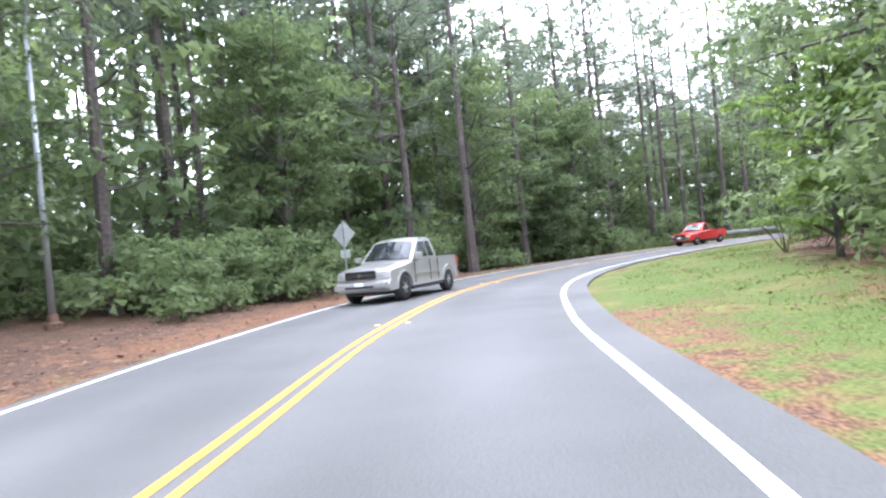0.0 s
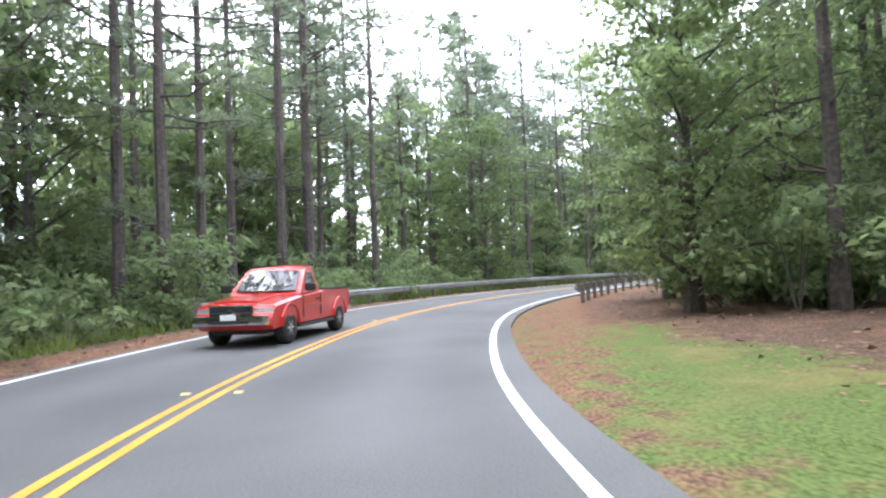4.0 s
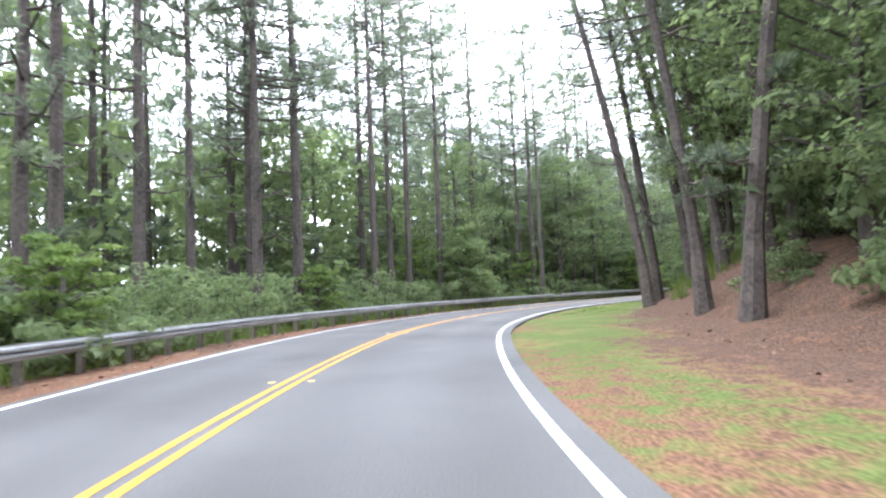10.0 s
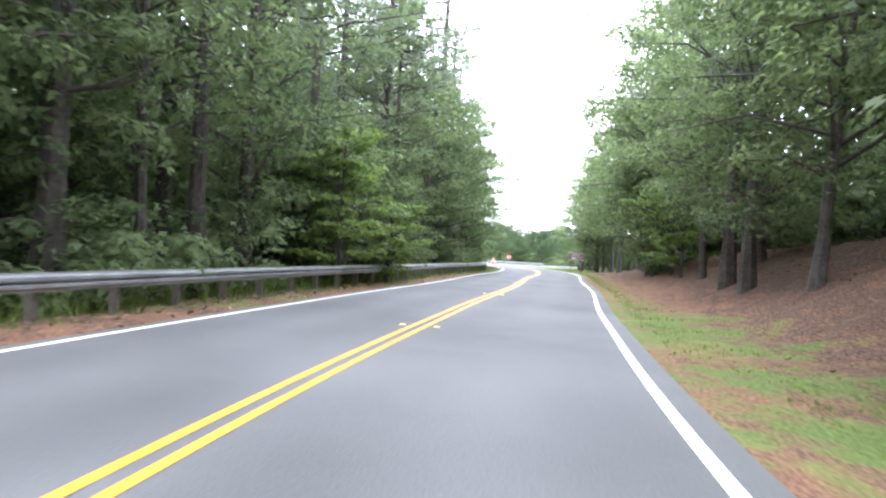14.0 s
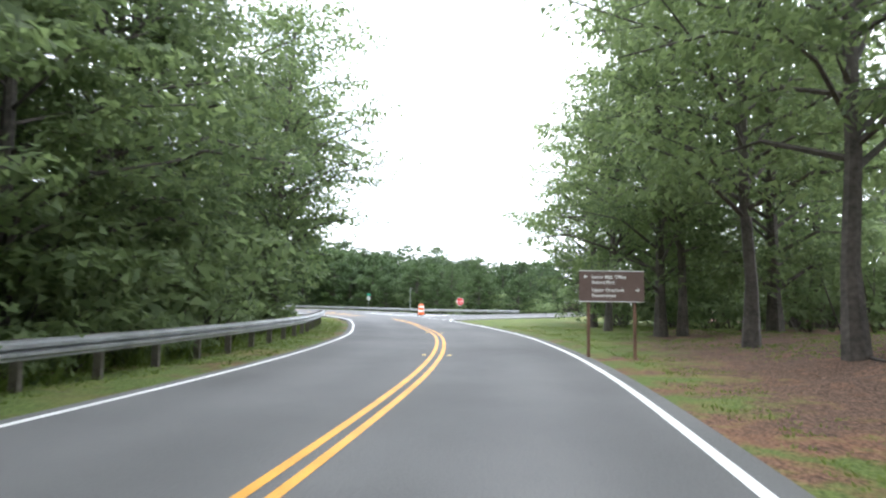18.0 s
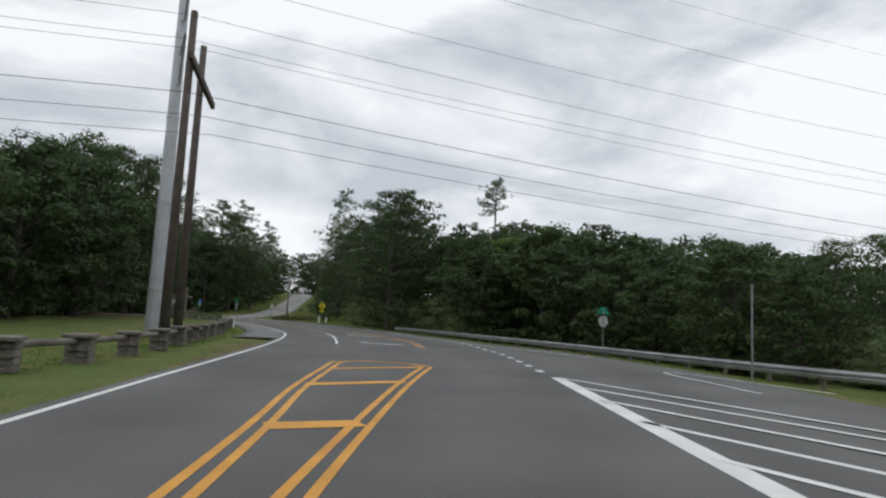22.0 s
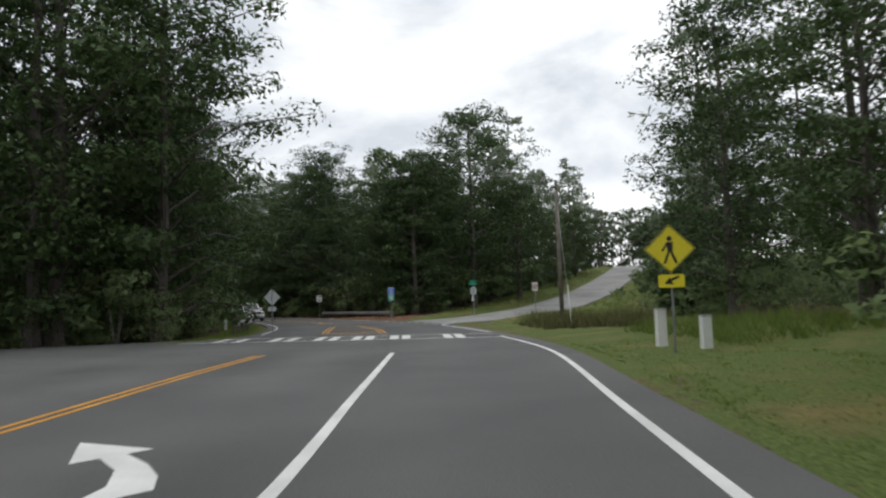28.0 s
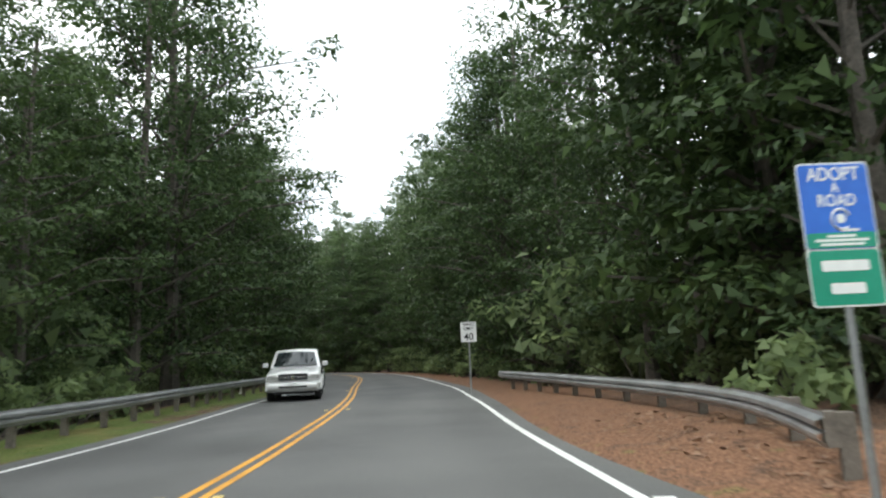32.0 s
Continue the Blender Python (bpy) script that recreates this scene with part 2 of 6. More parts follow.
def prism(bm, outline, y0, y1, bevel=0.0):
    """An outline in x and z, drawn out along y."""
    v0 = [bm.verts.new((x, y0, z)) for x, z in outline]
    v1 = [bm.verts.new((x, y1, z)) for x, z in outline]
    n = len(outline)
    fs = [bm.faces.new(v0), bm.faces.new(v1[::-1])]
    for i in range(n):
        fs.append(bm.faces.new((v0[i], v1[i], v1[(i + 1) % n], v0[(i + 1) % n])))
    bmesh.ops.recalc_face_normals(bm, faces=fs)
    if bevel:
        bmesh.ops.bevel(bm, geom=list({e for f in fs for e in f.edges}), offset=bevel, segments=2, affect="EDGES", profile=0.6)
    return bm


def smooth_line(points, step=1.0):
    """A curve through the points, sampled about every step metres."""
    p = [np.array(q, float) for q in points]
    p = [2 * p[0] - p[1], *p, 2 * p[-1] - p[-2]]
    got = []
    for a, b, c, d in zip(p, p[1:], p[2:], p[3:]):
        n = max(2, int(np.linalg.norm(c - b) / step))
        for u in np.arange(n) / n:
            got.append(0.5 * (2 * b + (c - a) * u + (2 * a - 5 * b + 4 * c - d) * u * u + (3 * b - a - 3 * c + d) * u**3))
    got.append(p[-2])
    return np.array(got)


def normals(line):
    """To the right of the way."""
    t = np.gradient(line[:, :2], axis=0)
    t /= np.linalg.norm(t, axis=1, keepdims=True) + 1e-9
    return np.stack([t[:, 1], -t[:, 0]], 1)


def lengths(line):
    return np.r_[0, np.cumsum(np.linalg.norm(np.diff(line[:, :2], axis=0), axis=1))]


def strip(left, right, z=0.0, thick=0.0):
    """Verts and faces of a band between two lines of as many points."""
    n = len(left)
    zl = np.full(n, z) if np.isscalar(z) else z
    v = [(*a[:2], h) for a, h in zip(left, zl)] + [(*b[:2], h) for b, h in zip(right, zl)]
    f = [(i, n + i, n + i + 1, i + 1) for i in range(n - 1)]
    if thick:
        v += [(x, y, h - thick) for x, y, h in v]
        f += [(i, i + 1, 2 * n + i + 1, 2 * n + i) for i in range(n - 1)]
        f += [(n + i + 1, n + i, 3 * n + i, 3 * n + i + 1) for i in range(n - 1)]
    return v, f


# ---- the plan of the road ----
ENTRY = [(2, -65), (-1.5, -42), (-4, -20), (-5.5, 2.2), (-6.9, 13.9), (-7.0, 23.8), (-5.0, 33.1), (-1.1, 41.9), (4.2, 50.8), (12.5, 60.2), (23.8, 68.4),
         (37, 74.6), (51.3, 78.7), (66.7, 80.2), (81.3, 79.4), (94, 76.9), (107.9, 71.2), (121.1, 62), (132.8, 51.4), (142.8, 41.5), (152.7, 32.3),
         (161.6, 23.6), (166.1, 19.5), (171.2, 15.25), (176.6, 11.3), (182.7, 7.45), (190.5, 3.45)]
LANE = 3.53
# left edge and right edge of the wide road through the two junctions
WIDE = [(197.3, 4.2, 196.5, -3.1), (203, 1.85, 204.0, -6.6), (212, -0.4, 213, -9.3), (222, -1.35, 226, -14.6), (238, -2.5, 238, -16.4), (250, -2.5, 248, -13.9),
        (260, -1.15, 258, -12.0), (272, 1.2, 270, -9.95), (282, 3.6, 284, -6.9), (289.5, 6.6, 294, -4.3), (300, 11, 304, -1.4), (313, 14.8, 316, 4.3),
        (320, 18.5, 323, 8.3), (327, 23.3, 331, 14.0), (335, 29.8, 338, 21.8), (343, 37.8, 346, 29.3), (351, 46, 355, 38.6), (366, 64.4, 372, 59.6), (376, 82, 383, 79.5),
        (380, 102, 387.3, 102.5), (377, 124, 384, 126)]
line1 = smooth_line(ENTRY, 1.0)
n1 = normals(line1)
steps = [max(2, int(math.hypot(b[0] - a[0], b[1] - a[1]))) for a, b in zip(WIDE, WIDE[1:])]


def even(points):
    p = [np.array(q, float) for q in points]
    p = [2 * p[0] - p[1], *p, 2 * p[-1] - p[-2]]
    got = []
    for n, a, b, c, d in zip(steps, p, p[1:], p[2:], p[3:]):
        for u in np.arange(n) / n:
            got.append(0.5 * (2 * b + (c - a) * u + (2 * a - 5 * b + 4 * c - d) * u * u + (3 * b - a - 3 * c + d) * u**3))
    return np.array(got + [p[-2]])


LEFT = np.vstack([line1 - 3.55 * n1, even([w[:2] for w in WIDE])])
RIGHT = np.vstack([line1 + LANE * n1, even([w[2:] for w in WIDE])])
MID = (LEFT + RIGHT) / 2
HALF_L = np.linalg.norm(LEFT - MID, axis=1)
MID_N = normals(MID)
MID_S = lengths(MID)
SIDE_A = smooth_line([(205, -6), (209, -14), (214, -26), (222, -42), (232, -62), (240, -90)], 1.5)       # road to the dam, right
SIDE_B = smooth_line([(324, 11), (334, 9.4), (344, 5.8), (356, 3.2), (368.6, 1.5), (386, -0.4), (420, -3)], 1.5)             # lane up the hill, right
SIDE_C = smooth_line([(300, 10), (299, 18), (296, 28), (288, 40), (276, 52)], 1.5)                         # office drive, left


LANE_S = lengths(SIDE_B)


def lane_z(j):
    """Height of the hill lane at points of its line."""
    return np.interp(LANE_S[j], [0, 13, 23, 35, 48, 66, 100], [-0.006, 0.0, 0.6, 1.8, 3.5, 6.1, 7.2])


def along(x, y):
    """Index of the nearest point on the road's middle."""
    return int(((MID - (x, y)) ** 2).sum(1).argmin())


def s_at(x, y):
    return MID_S[along(x, y)]


S = {t: s_at(x, y) for t, x, y, *_ in WAY}          # metres along the road, by seconds
TS = np.array([S[t] for t in sorted(S)])
TT = np.array(sorted(S))


def seconds_at(s):
    return np.interp(s, TS, TT, left=-1, right=33)


def table(t, rows):
    return np.interp(t, [r[0] for r in rows], [r[1] for r in rows])


BANK_R = [(-1, 0.2), (3, 0.5), (5, 0.2), (7.6, 0.3), (8.1, 0.6), (8.9, 1.7), (10.5, 2.4), (12, 2.8), (13, 3.3), (14, 3.0), (15.5, 2.6), (17, 2.3), (18.2, 1.8), (19.2, 0.7), (19.8, 0.35), (20.6, 0.1), (21.6, 0.05), (23, -0.8), (25, -1.0), (27, -0.3), (28.5, 0.4), (29.5, 0.6), (31, -0.4), (33, -0.4)]
BANK_L = [(-1, 0.5), (3, 0.4), (5, -0.8), (14, -1.0), (18, -0.9), (20, -0.4), (21.5, -0.3), (25, -0.3), (27, 0.1), (30, 0.1), (31, -0.7), (33, -0.7)]


def ground_z(pts):
    """Height of the ground at many points at once."""
    pts = np.asarray(pts, float)
    z = np.zeros(len(pts))
    for i in range(0, len(pts), 4000):
        q = pts[i:i + 4000]
        d2 = ((q[:, None] - MID[None]) ** 2).sum(-1)
        j = d2.argmin(1)
        d = np.sqrt(d2[np.arange(len(q)), j])
        side = ((q - MID[j]) * MID_N[j]).sum(1)
        off = d - HALF_L[j]
        t = seconds_at(MID_S[j])
        bank = np.where(side > 0, table(t, BANK_R), table(t, BANK_L))
        foot = np.where((side > 0) & (t > 8) & (t < 19.4), table(t, [(8, 2.4), (8.8, 4.0), (9.6, 6.2), (11.6, 6.0), (12.6, 4.6), (13.5, 4.4), (15, 2.8), (19.4, 2.4)]), 1.2)
        u = np.clip((off - foot) / np.where(foot > 1.3, 6.0, 8.5), 0, 1)
        h = bank * u * u * (3 - 2 * u) + np.clip(off - 12, 0, 60) * 0.008 * np.sign(bank + 0.01)
        # the hill that the lane climbs
        e2 = ((q[:, None] - SIDE_B[None]) ** 2).sum(-1)
        j2 = e2.argmin(1)
        e = np.sqrt(e2[np.arange(len(q)), j2])
        lane_h = lane_z(j2)
        w = np.clip(1 - (e - 5) / 22, 0, 1) * (j2 > 3) * np.clip(off / 2.2, 0, 1)
        h = h * (1 - w) + w * (lane_h - 0.16 + np.clip((e - 3.2) / 2.5, 0, 1) * 0.5)
        rough = 0.10 * np.sin(q[:, 0] * 0.9 + 0.6 * q[:, 1]) * np.sin(q[:, 1] * 0.7 - 0.3 * q[:, 0])
        h += rough * np.clip((off - 2.5) / 4, 0, 1)
        rim = np.where((side < 0) & (t > 22) & (t < 28), 2.8, 0.8)
        h -= np.clip(rim - off, 0, 1) * 0.10 + 0.02
        for side_road, w in ((SIDE_A, 5.0), (SIDE_C, 4.5)):
            e = np.sqrt(((q[:, None] - side_road[None]) ** 2).sum(-1).min(1)) - w
            h = np.where(e < 3, np.minimum(h, 0) * np.clip(e / 3, 0, 1) - 0.06 * np.clip(1 - e, 0, 1) + np.maximum(h, 0) * np.clip(e / 3, 0, 1), h)
        z[i:i + 4000] = h
    return z


def gz(x, y):
    return float(ground_z([(x, y)])[0])


# ---- ground ----
def cover_material():
    """Grass, pine straw and dead leaves, by the painted cover of the ground."""
    m, nt, b = material("forest_ground", 0.95, 0, 0.2)
    n, l = nt.nodes, nt.links
    at = n.new("ShaderNodeAttribute")
    at.attribute_name = "cover"
    sep = n.new("ShaderNodeSeparateColor")
    l.new(at.outputs["Color"], sep.inputs["Color"])
    tc = n.new("ShaderNodeTexCoord")

    def noise_of(scale, detail=6):
        a = n.new("ShaderNodeTexNoise")
        a.inputs["Scale"].default_value, a.inputs["Detail"].default_value = scale, detail
        l.new(tc.outputs["Object"], a.inputs["Vector"])
        return a

    def ramp(src, lo, hi, a=0.35, c=0.65):
        r = n.new("ShaderNodeValToRGB")
        r.color_ramp.elements[0].position, r.color_ramp.elements[0].color = a, (*lo, 1)
        r.color_ramp.elements[1].position, r.color_ramp.elements[1].color = c, (*hi, 1)
        l.new(src, r.inputs["Fac"])
        return r.outputs["Color"]

    def blend(fac, a, c):
        x = n.new("ShaderNodeMix")
        x.data_type = "RGBA"
        l.new(fac, x.inputs["Factor"])
        l.new(a, x.inputs["A"])
        l.new(c, x.inputs["B"])
        return x.outputs["Result"]

    def edge(chan, wob):
        s = n.new("ShaderNodeMath")
        s.operation = "ADD"
        l.new(chan, s.inputs[0])
        l.new(wob, s.inputs[1])
        r = n.new("ShaderNodeMapRange")
        r.inputs["From Min"].default_value, r.inputs["From Max"].default_value = 0.88, 1.12
        l.new(s.outputs["Value"], r.inputs["Value"])
        return r.outputs["Result"]

    coarse, mid, fine = noise_of(0.5), noise_of(2.2), noise_of(22, 8)
    litter = ramp(fine.outputs["Fac"], (0.036, 0.024, 0.018), (0.20, 0.125, 0.088), 0.38, 0.62)
    straw = ramp(fine.outputs["Fac"], (0.098, 0.051, 0.032), (0.295, 0.158, 0.094))
    grass = ramp(fine.outputs["Fac"], (0.055, 0.085, 0.020), (0.155, 0.195, 0.058))
    dry = ramp(mid.outputs["Fac"], (0.16, 0.13, 0.05), (0.26, 0.20, 0.085))
    c = blend(edge(sep.outputs["Green"], mid.outputs["Fac"]), litter, straw)
    patchy = n.new("ShaderNodeMapRange")
    patchy.inputs["From Min"].default_value, patchy.inputs["From Max"].default_value, patchy.inputs["To Max"].default_value = 0.50, 0.72, 0.75
    l.new(coarse.outputs["Fac"], patchy.inputs["Value"])
    g = blend(patchy.outputs["Result"], grass, dry)
    c = blend(edge(sep.outputs["Red"], mid.outputs["Fac"]), c, g)
    l.new(c, b.inputs["Base Color"])
    k = n.new("ShaderNodeBump")
    k.inputs["Strength"].default_value, k.inputs["Distance"].default_value = 0.9, 0.05
    l.new(fine.outputs["Fac"], k.inputs["Height"])
    l.new(k.outputs["Normal"], b.inputs["Normal"])
    return m


GROUND = cover_material()


def cover_of(pts):
    """Share of grass and of straw at points of the plan."""
    pts = np.asarray(pts, float)
    red, green = np.zeros(len(pts)), np.zeros(len(pts))
    for i in range(0, len(pts), 4000):
        q = pts[i:i + 4000]
        d2 = ((q[:, None] - MID[None]) ** 2).sum(-1)
        j = d2.argmin(1)
        d = np.sqrt(d2[np.arange(len(q)), j])
        right = ((q - MID[j]) * MID_N[j]).sum(1) > 0
        off = d - HALF_L[j]
        t = seconds_at(MID_S[j])
        gr = table(t, [(-1, 4), (0.6, 5), (2.5, 7), (3.6, 7), (5, 4), (6, 1.6), (7.6, 2.0), (9, 3.2), (9.8, 3.4), (10.6, 2.8), (11.2, 3.8), (12.3, 4.6), (13.2, 5.5), (14.3, 3.4), (15.5, 2.0), (17, 1.4), (18.4, 1.8), (19.2, 2.4), (19.7, 3.4), (20.0, 7), (20.3, 22), (21, 22), (23, 9), (28, 9), (29.5, 16), (30.4, 16), (30.8, 0.3), (33, 0.3)])
        gl = table(t, [(-1, 1.1), (4, 1.1), (5, 0.4), (14, 0.5), (16, 0.9), (18, 2.2), (20, 6), (21, 30), (24, 30), (26, 20), (28, 10), (30, 3), (33, 3.5)])
        g = np.where(right, gr, gl)
        redg = np.where((off < g) & (off > np.where(right, table(t, [(-1, 2.2), (1.5, 1.2), (3, 0.9), (5, 2.0), (9, 2.0), (11, 1.2), (14, 0.7), (17, 0.9), (19, 0.6), (33, 0.3)]), 0.5)), np.where(right & (((t > 8.2) & (t < 11)) | ((t > 15.8) & (t < 17.5))), 0.52, 0.62), 0.30)
        lawn = ((q[:, 0] > 192) & (q[:, 0] < 262) & (q[:, 1] > -64) & (q[:, 1] < -4) & (q[:, 1] < -13 + (q[:, 0] - 192) * 0.4) & (q[:, 0] > 196 - (q[:, 1] + 10) * 0.0)) | ((q[:, 0] > 312) & (q[:, 0] < 420) & (q[:, 1] > -11) & (q[:, 1] < 15) & right & (off > 0.4))
        redg = np.where(lawn, 0.66, redg)
        far = np.clip((g - off) / 1.5, -1, 1) * 0.12
        red[i:i + 4000] = redg + np.where(lawn, 0, far)
        st = np.where(right, table(t, [(-1, 7), (6, 3), (8.5, 2.6), (11, 3.6), (13, 3.2), (14, 2.6), (16, 3.6), (17.4, 3.4), (19, 1.5), (30, 1), (31, 3.5), (33, 3.5)]), table(t, [(-1, 1.7), (4, 1.7), (5, 1.5), (17, 1.6), (19, 0.8), (33, 0.4)]))
        green[i:i + 4000] = np.where(off < st, 0.64, 0.36)
    return red, green


def build_ground():
    xs = np.r_[-2500, -1200, -600, -300, -180, np.arange(-110, 470, 2.0), 560, 800, 1500, 2600]
    ys = np.r_[-2500, -1200, -600, -300, -160, np.arange(-110, 180, 2.0), 260, 500, 1200, 2600]
    gx, gy = np.meshgrid(xs, ys, indexing="ij")
    p = np.stack([gx.ravel(), gy.ravel()], 1)
    z = ground_z(p)
    far = (p[:, 0] < -112) | (p[:, 0] > 472) | (p[:, 1] < -112) | (p[:, 1] > 182)
    z[far] = np.clip(z[far], -1, 1)
    nx, ny = len(xs), len(ys)
    idx = np.arange(nx * ny).reshape(nx, ny)
    f = np.stack([idx[:-1, :-1], idx[1:, :-1], idx[1:, 1:], idx[:-1, 1:]], -1).reshape(-1, 4)
    me = bpy.data.meshes.new("ground")
    me.vertices.add(len(p))
    me.vertices.foreach_set("co", np.c_[p, z].astype(np.float32).ravel())
    me.loops.add(f.size)
    me.loops.foreach_set("vertex_index", f.astype(np.int32).ravel())
    me.polygons.add(len(f))
    me.polygons.foreach_set("loop_start", np.arange(0, f.size, 4, dtype=np.int32))
    me.update(calc_edges=True)
    me.polygons.foreach_set("use_smooth", [True] * len(f))
    r, g = cover_of(p)
    a = me.color_attributes.new("cover", "FLOAT_COLOR", "POINT")
    a.data.foreach_set("color", np.stack([r, g, 0 * r, 0 * r + 1], 1).astype(np.float32).ravel())
    me.materials.append(GROUND)
    tagged(new("ground", me), "forest ground with dead leaves, pine straw and roadside grass", "ground", kind="structure")


build_ground()

# ---- road and its paint ----
sh_l = np.full(len(MID), 0.28)
sh_r = np.interp(seconds_at(MID_S), [-1, 3.5, 5.5, 20, 21, 24, 26, 29, 33], [0.65, 0.62, 0.36, 0.34, 0.4, 0.4, 0.7, 0.6, 0.5])
road = new("road", mesh_of("road", *strip(LEFT - MID_N * sh_l[:, None], RIGHT + MID_N * sh_r[:, None], 0.0, 0.12), [ASPHALT]))
across = np.r_[np.zeros(len(MID)), np.ones(len(MID))]
lane_at = road.data.attributes.new("across", "FLOAT", "POINT")
lane_at.data.foreach_set("value", np.r_[across, across].astype(np.float32))
tagged(road, "worn grey asphalt road with two lanes", "road", kind="structure")


def lane_road(name, line, half, z, mat, label):
    n = normals(line)
    ob = new(name, mesh_of(name, *strip(line - half[:, None] * n, line + half[:, None] * n, z, 0.3), [mat]))
    return tagged(ob, label, "road", kind="structure")


mouth = [(197, -1.5), (199.3, -5.2), (200.4, -7.2), (202.0, -10.5), (204.4, -16), (206.3, -22), (216.5, -22.6), (216.6, -18), (219, -15.6), (223, -16.4), (228, -17.2), (237, -17.2), (237, -9), (213, -5)]
bm = bmesh.new()
top = [bm.verts.new((x, y, -0.004)) for x, y in mouth]
low = [bm.verts.new((x, y, -0.3)) for x, y in mouth]
for k in range(len(mouth)):
    bm.faces.new((top[k], low[k], low[(k + 1) % len(mouth)], top[(k + 1) % len(mouth)]))
bmesh.ops.triangulate(bm, faces=[bm.faces.new(top), bm.faces.new(low[::-1])])
bmesh.ops.recalc_face_normals(bm, faces=bm.faces[:])
me = bpy.data.meshes.new("junction_asphalt")
bm.to_mesh(me)
bm.free()
me.materials.append(ASPHALT)
tagged(new("junction_asphalt", me), "grey asphalt where the side road meets the main road", "road", kind="structure")
w = np.interp(lengths(SIDE_A), [0, 14, 30, 100], [4.6, 4.6, 4.2, 4.0])
lane_road("side_road", SIDE_A, w, -0.010, ASPHALT, "grey asphalt side road leading off at the junction")
w = np.interp(lengths(SIDE_B), [0, 8, 14, 22, 40, 100], [2.6, 4.2, 3.9, 3.1, 2.6, 2.4])
zb = lane_z(np.arange(len(SIDE_B)))
lane_road("hill_lane", SIDE_B, w, zb, OLD_ASPHALT, "pale worn lane climbing the hill from the junction")
w = np.interp(lengths(SIDE_C), [0, 6, 12, 100], [10, 8.5, 5, 4])
lane_road("office_drive", SIDE_C, w, -0.006, ASPHALT, "grey asphalt drive to the parking area")


def paint(name, line, width, mat, label, z=0.005, at=0.0):
    line = np.asarray(line, float)
    n = normals(line)
    c = line + at * n
    ob = new(name, mesh_of(name, *strip(c - n * width / 2, c + n * width / 2, z), [mat]))
    return tagged(ob, label, "road marking", kind="structure")


def double_yellow(line):
    for d in (-0.115, 0.115):
        paint("centre_line", line, 0.105, YELLOW, "yellow double centre line painted on the asphalt", at=d)


def dashes(line, dash, gap, width, mat, label, holder):
    line = np.asarray(line, float)
    s = lengths(line)
    d = 0.0
    while d + dash < s[-1]:
        u = np.linspace(d, d + dash, 4)
        seg = np.stack([np.interp(u, s, line[:, 0]), np.interp(u, s, line[:, 1])], 1)
        n = normals(seg)
        put("dash", mesh_of("dash", *strip(seg - n * width / 2, seg + n * width / 2, 0.005), [mat]), holder)
        d += dash + gap


double_yellow(np.vstack([line1[:-1], smooth_line([(190.5, 3.45), (195.6, 1.0), (199, -0.4), (202.8, -1.87)], 1.0)]))
edge_l = np.vstack([line1 - 3.55 * n1, LEFT[len(line1):along(289, 6) + 1]])
paint("edge_line", edge_l, 0.12, WHITE, "solid white edge line along the far lane")
paint("edge_line", line1 + LANE * n1, 0.13, WHITE, "solid white edge line along the near lane")
paint("edge_line", smooth_line([(188.6, 0.42), (192.84, -1.5), (195.7, -2.85), (197.7, -3.7), (199.5, -4.85), (201.3, -6.5), (203.0, -9.4), (205.6, -15), (210, -28.6)], 0.5), 0.13, WHITE, "white edge line turning into the side road", z=0.009)
paint("edge_line", smooth_line([(236, -16.6), (240, -15.2), (245, -13.4), (252, -12.1), (257.2, -11.4), (264.2, -10.6), (270.4, -9.75), (275, -8.8), (284, -6.8), (293, -4.5), (302, -2.1), (309.2, 1.0)], 1.0), 0.13, WHITE, "solid white edge line along the near lane")
paint("edge_line", smooth_line([(312.4, 2.3), (316, 4.3), (321.6, 7.6)], 0.6), 0.14, WHITE, "white edge line ending at the hill lane")
paint("edge_line", smooth_line([(321.6, 7.6), (323.6, 8.1), (326.1, 8.3)], 0.6), 0.14, WHITE, "white edge line turning into the hill lane")
paint("edge_line", smooth_line([(334.8, 18.3), (339.6, 23.2), (346.2, 29.6), (355, 38.8), (372, 59.4), (382.8, 79.5), (387, 102.5), (383.8, 126)], 1.0), 0.13, WHITE, "solid white edge line along the near lane")
paint("edge_line", smooth_line([(313, 14.4), (320, 18.1), (327, 22.9), (335, 29.4), (343, 37.4), (351, 45.7), (366, 64.2), (376.2, 82), (380.3, 102), (377.2, 124)], 1.0), 0.12, WHITE, "solid white edge line along the far lane")
# painted island before the junction
for side_line in ([(210.6, -2.95), (216.4, -3.6), (220.75, -4.0), (226.5, -4.78)], [(210.6, -3.5), (215.4, -4.55), (220.7, -5.8), (224.5, -6.8), (226.5, -7.38)], [(226.5, -4.78), (227.4, -4.95), (227.95, -5.5), (228.0, -6.4), (227.5, -7.15), (226.5, -7.38)]):
    double_yellow(smooth_line(side_line, 0.5))
island = tagged(new("painted_island"), "yellow hatched island painted on the asphalt", "road marking", kind="structure")
for a, b, k in (((216.5, -3.7), (216.8, -4.85), 0.24), ((221.2, -4.15), (222.2, -6.1), 0.2), ((225.0, -4.75), (226.4, -7.2), 0.14)):
    seg = np.linspace(np.array(a), np.array(b), 3)
    n = normals(seg)
    put("bar", mesh_of("bar", *strip(seg - n * k, seg + n * k, 0.009), [YELLOW]), island)
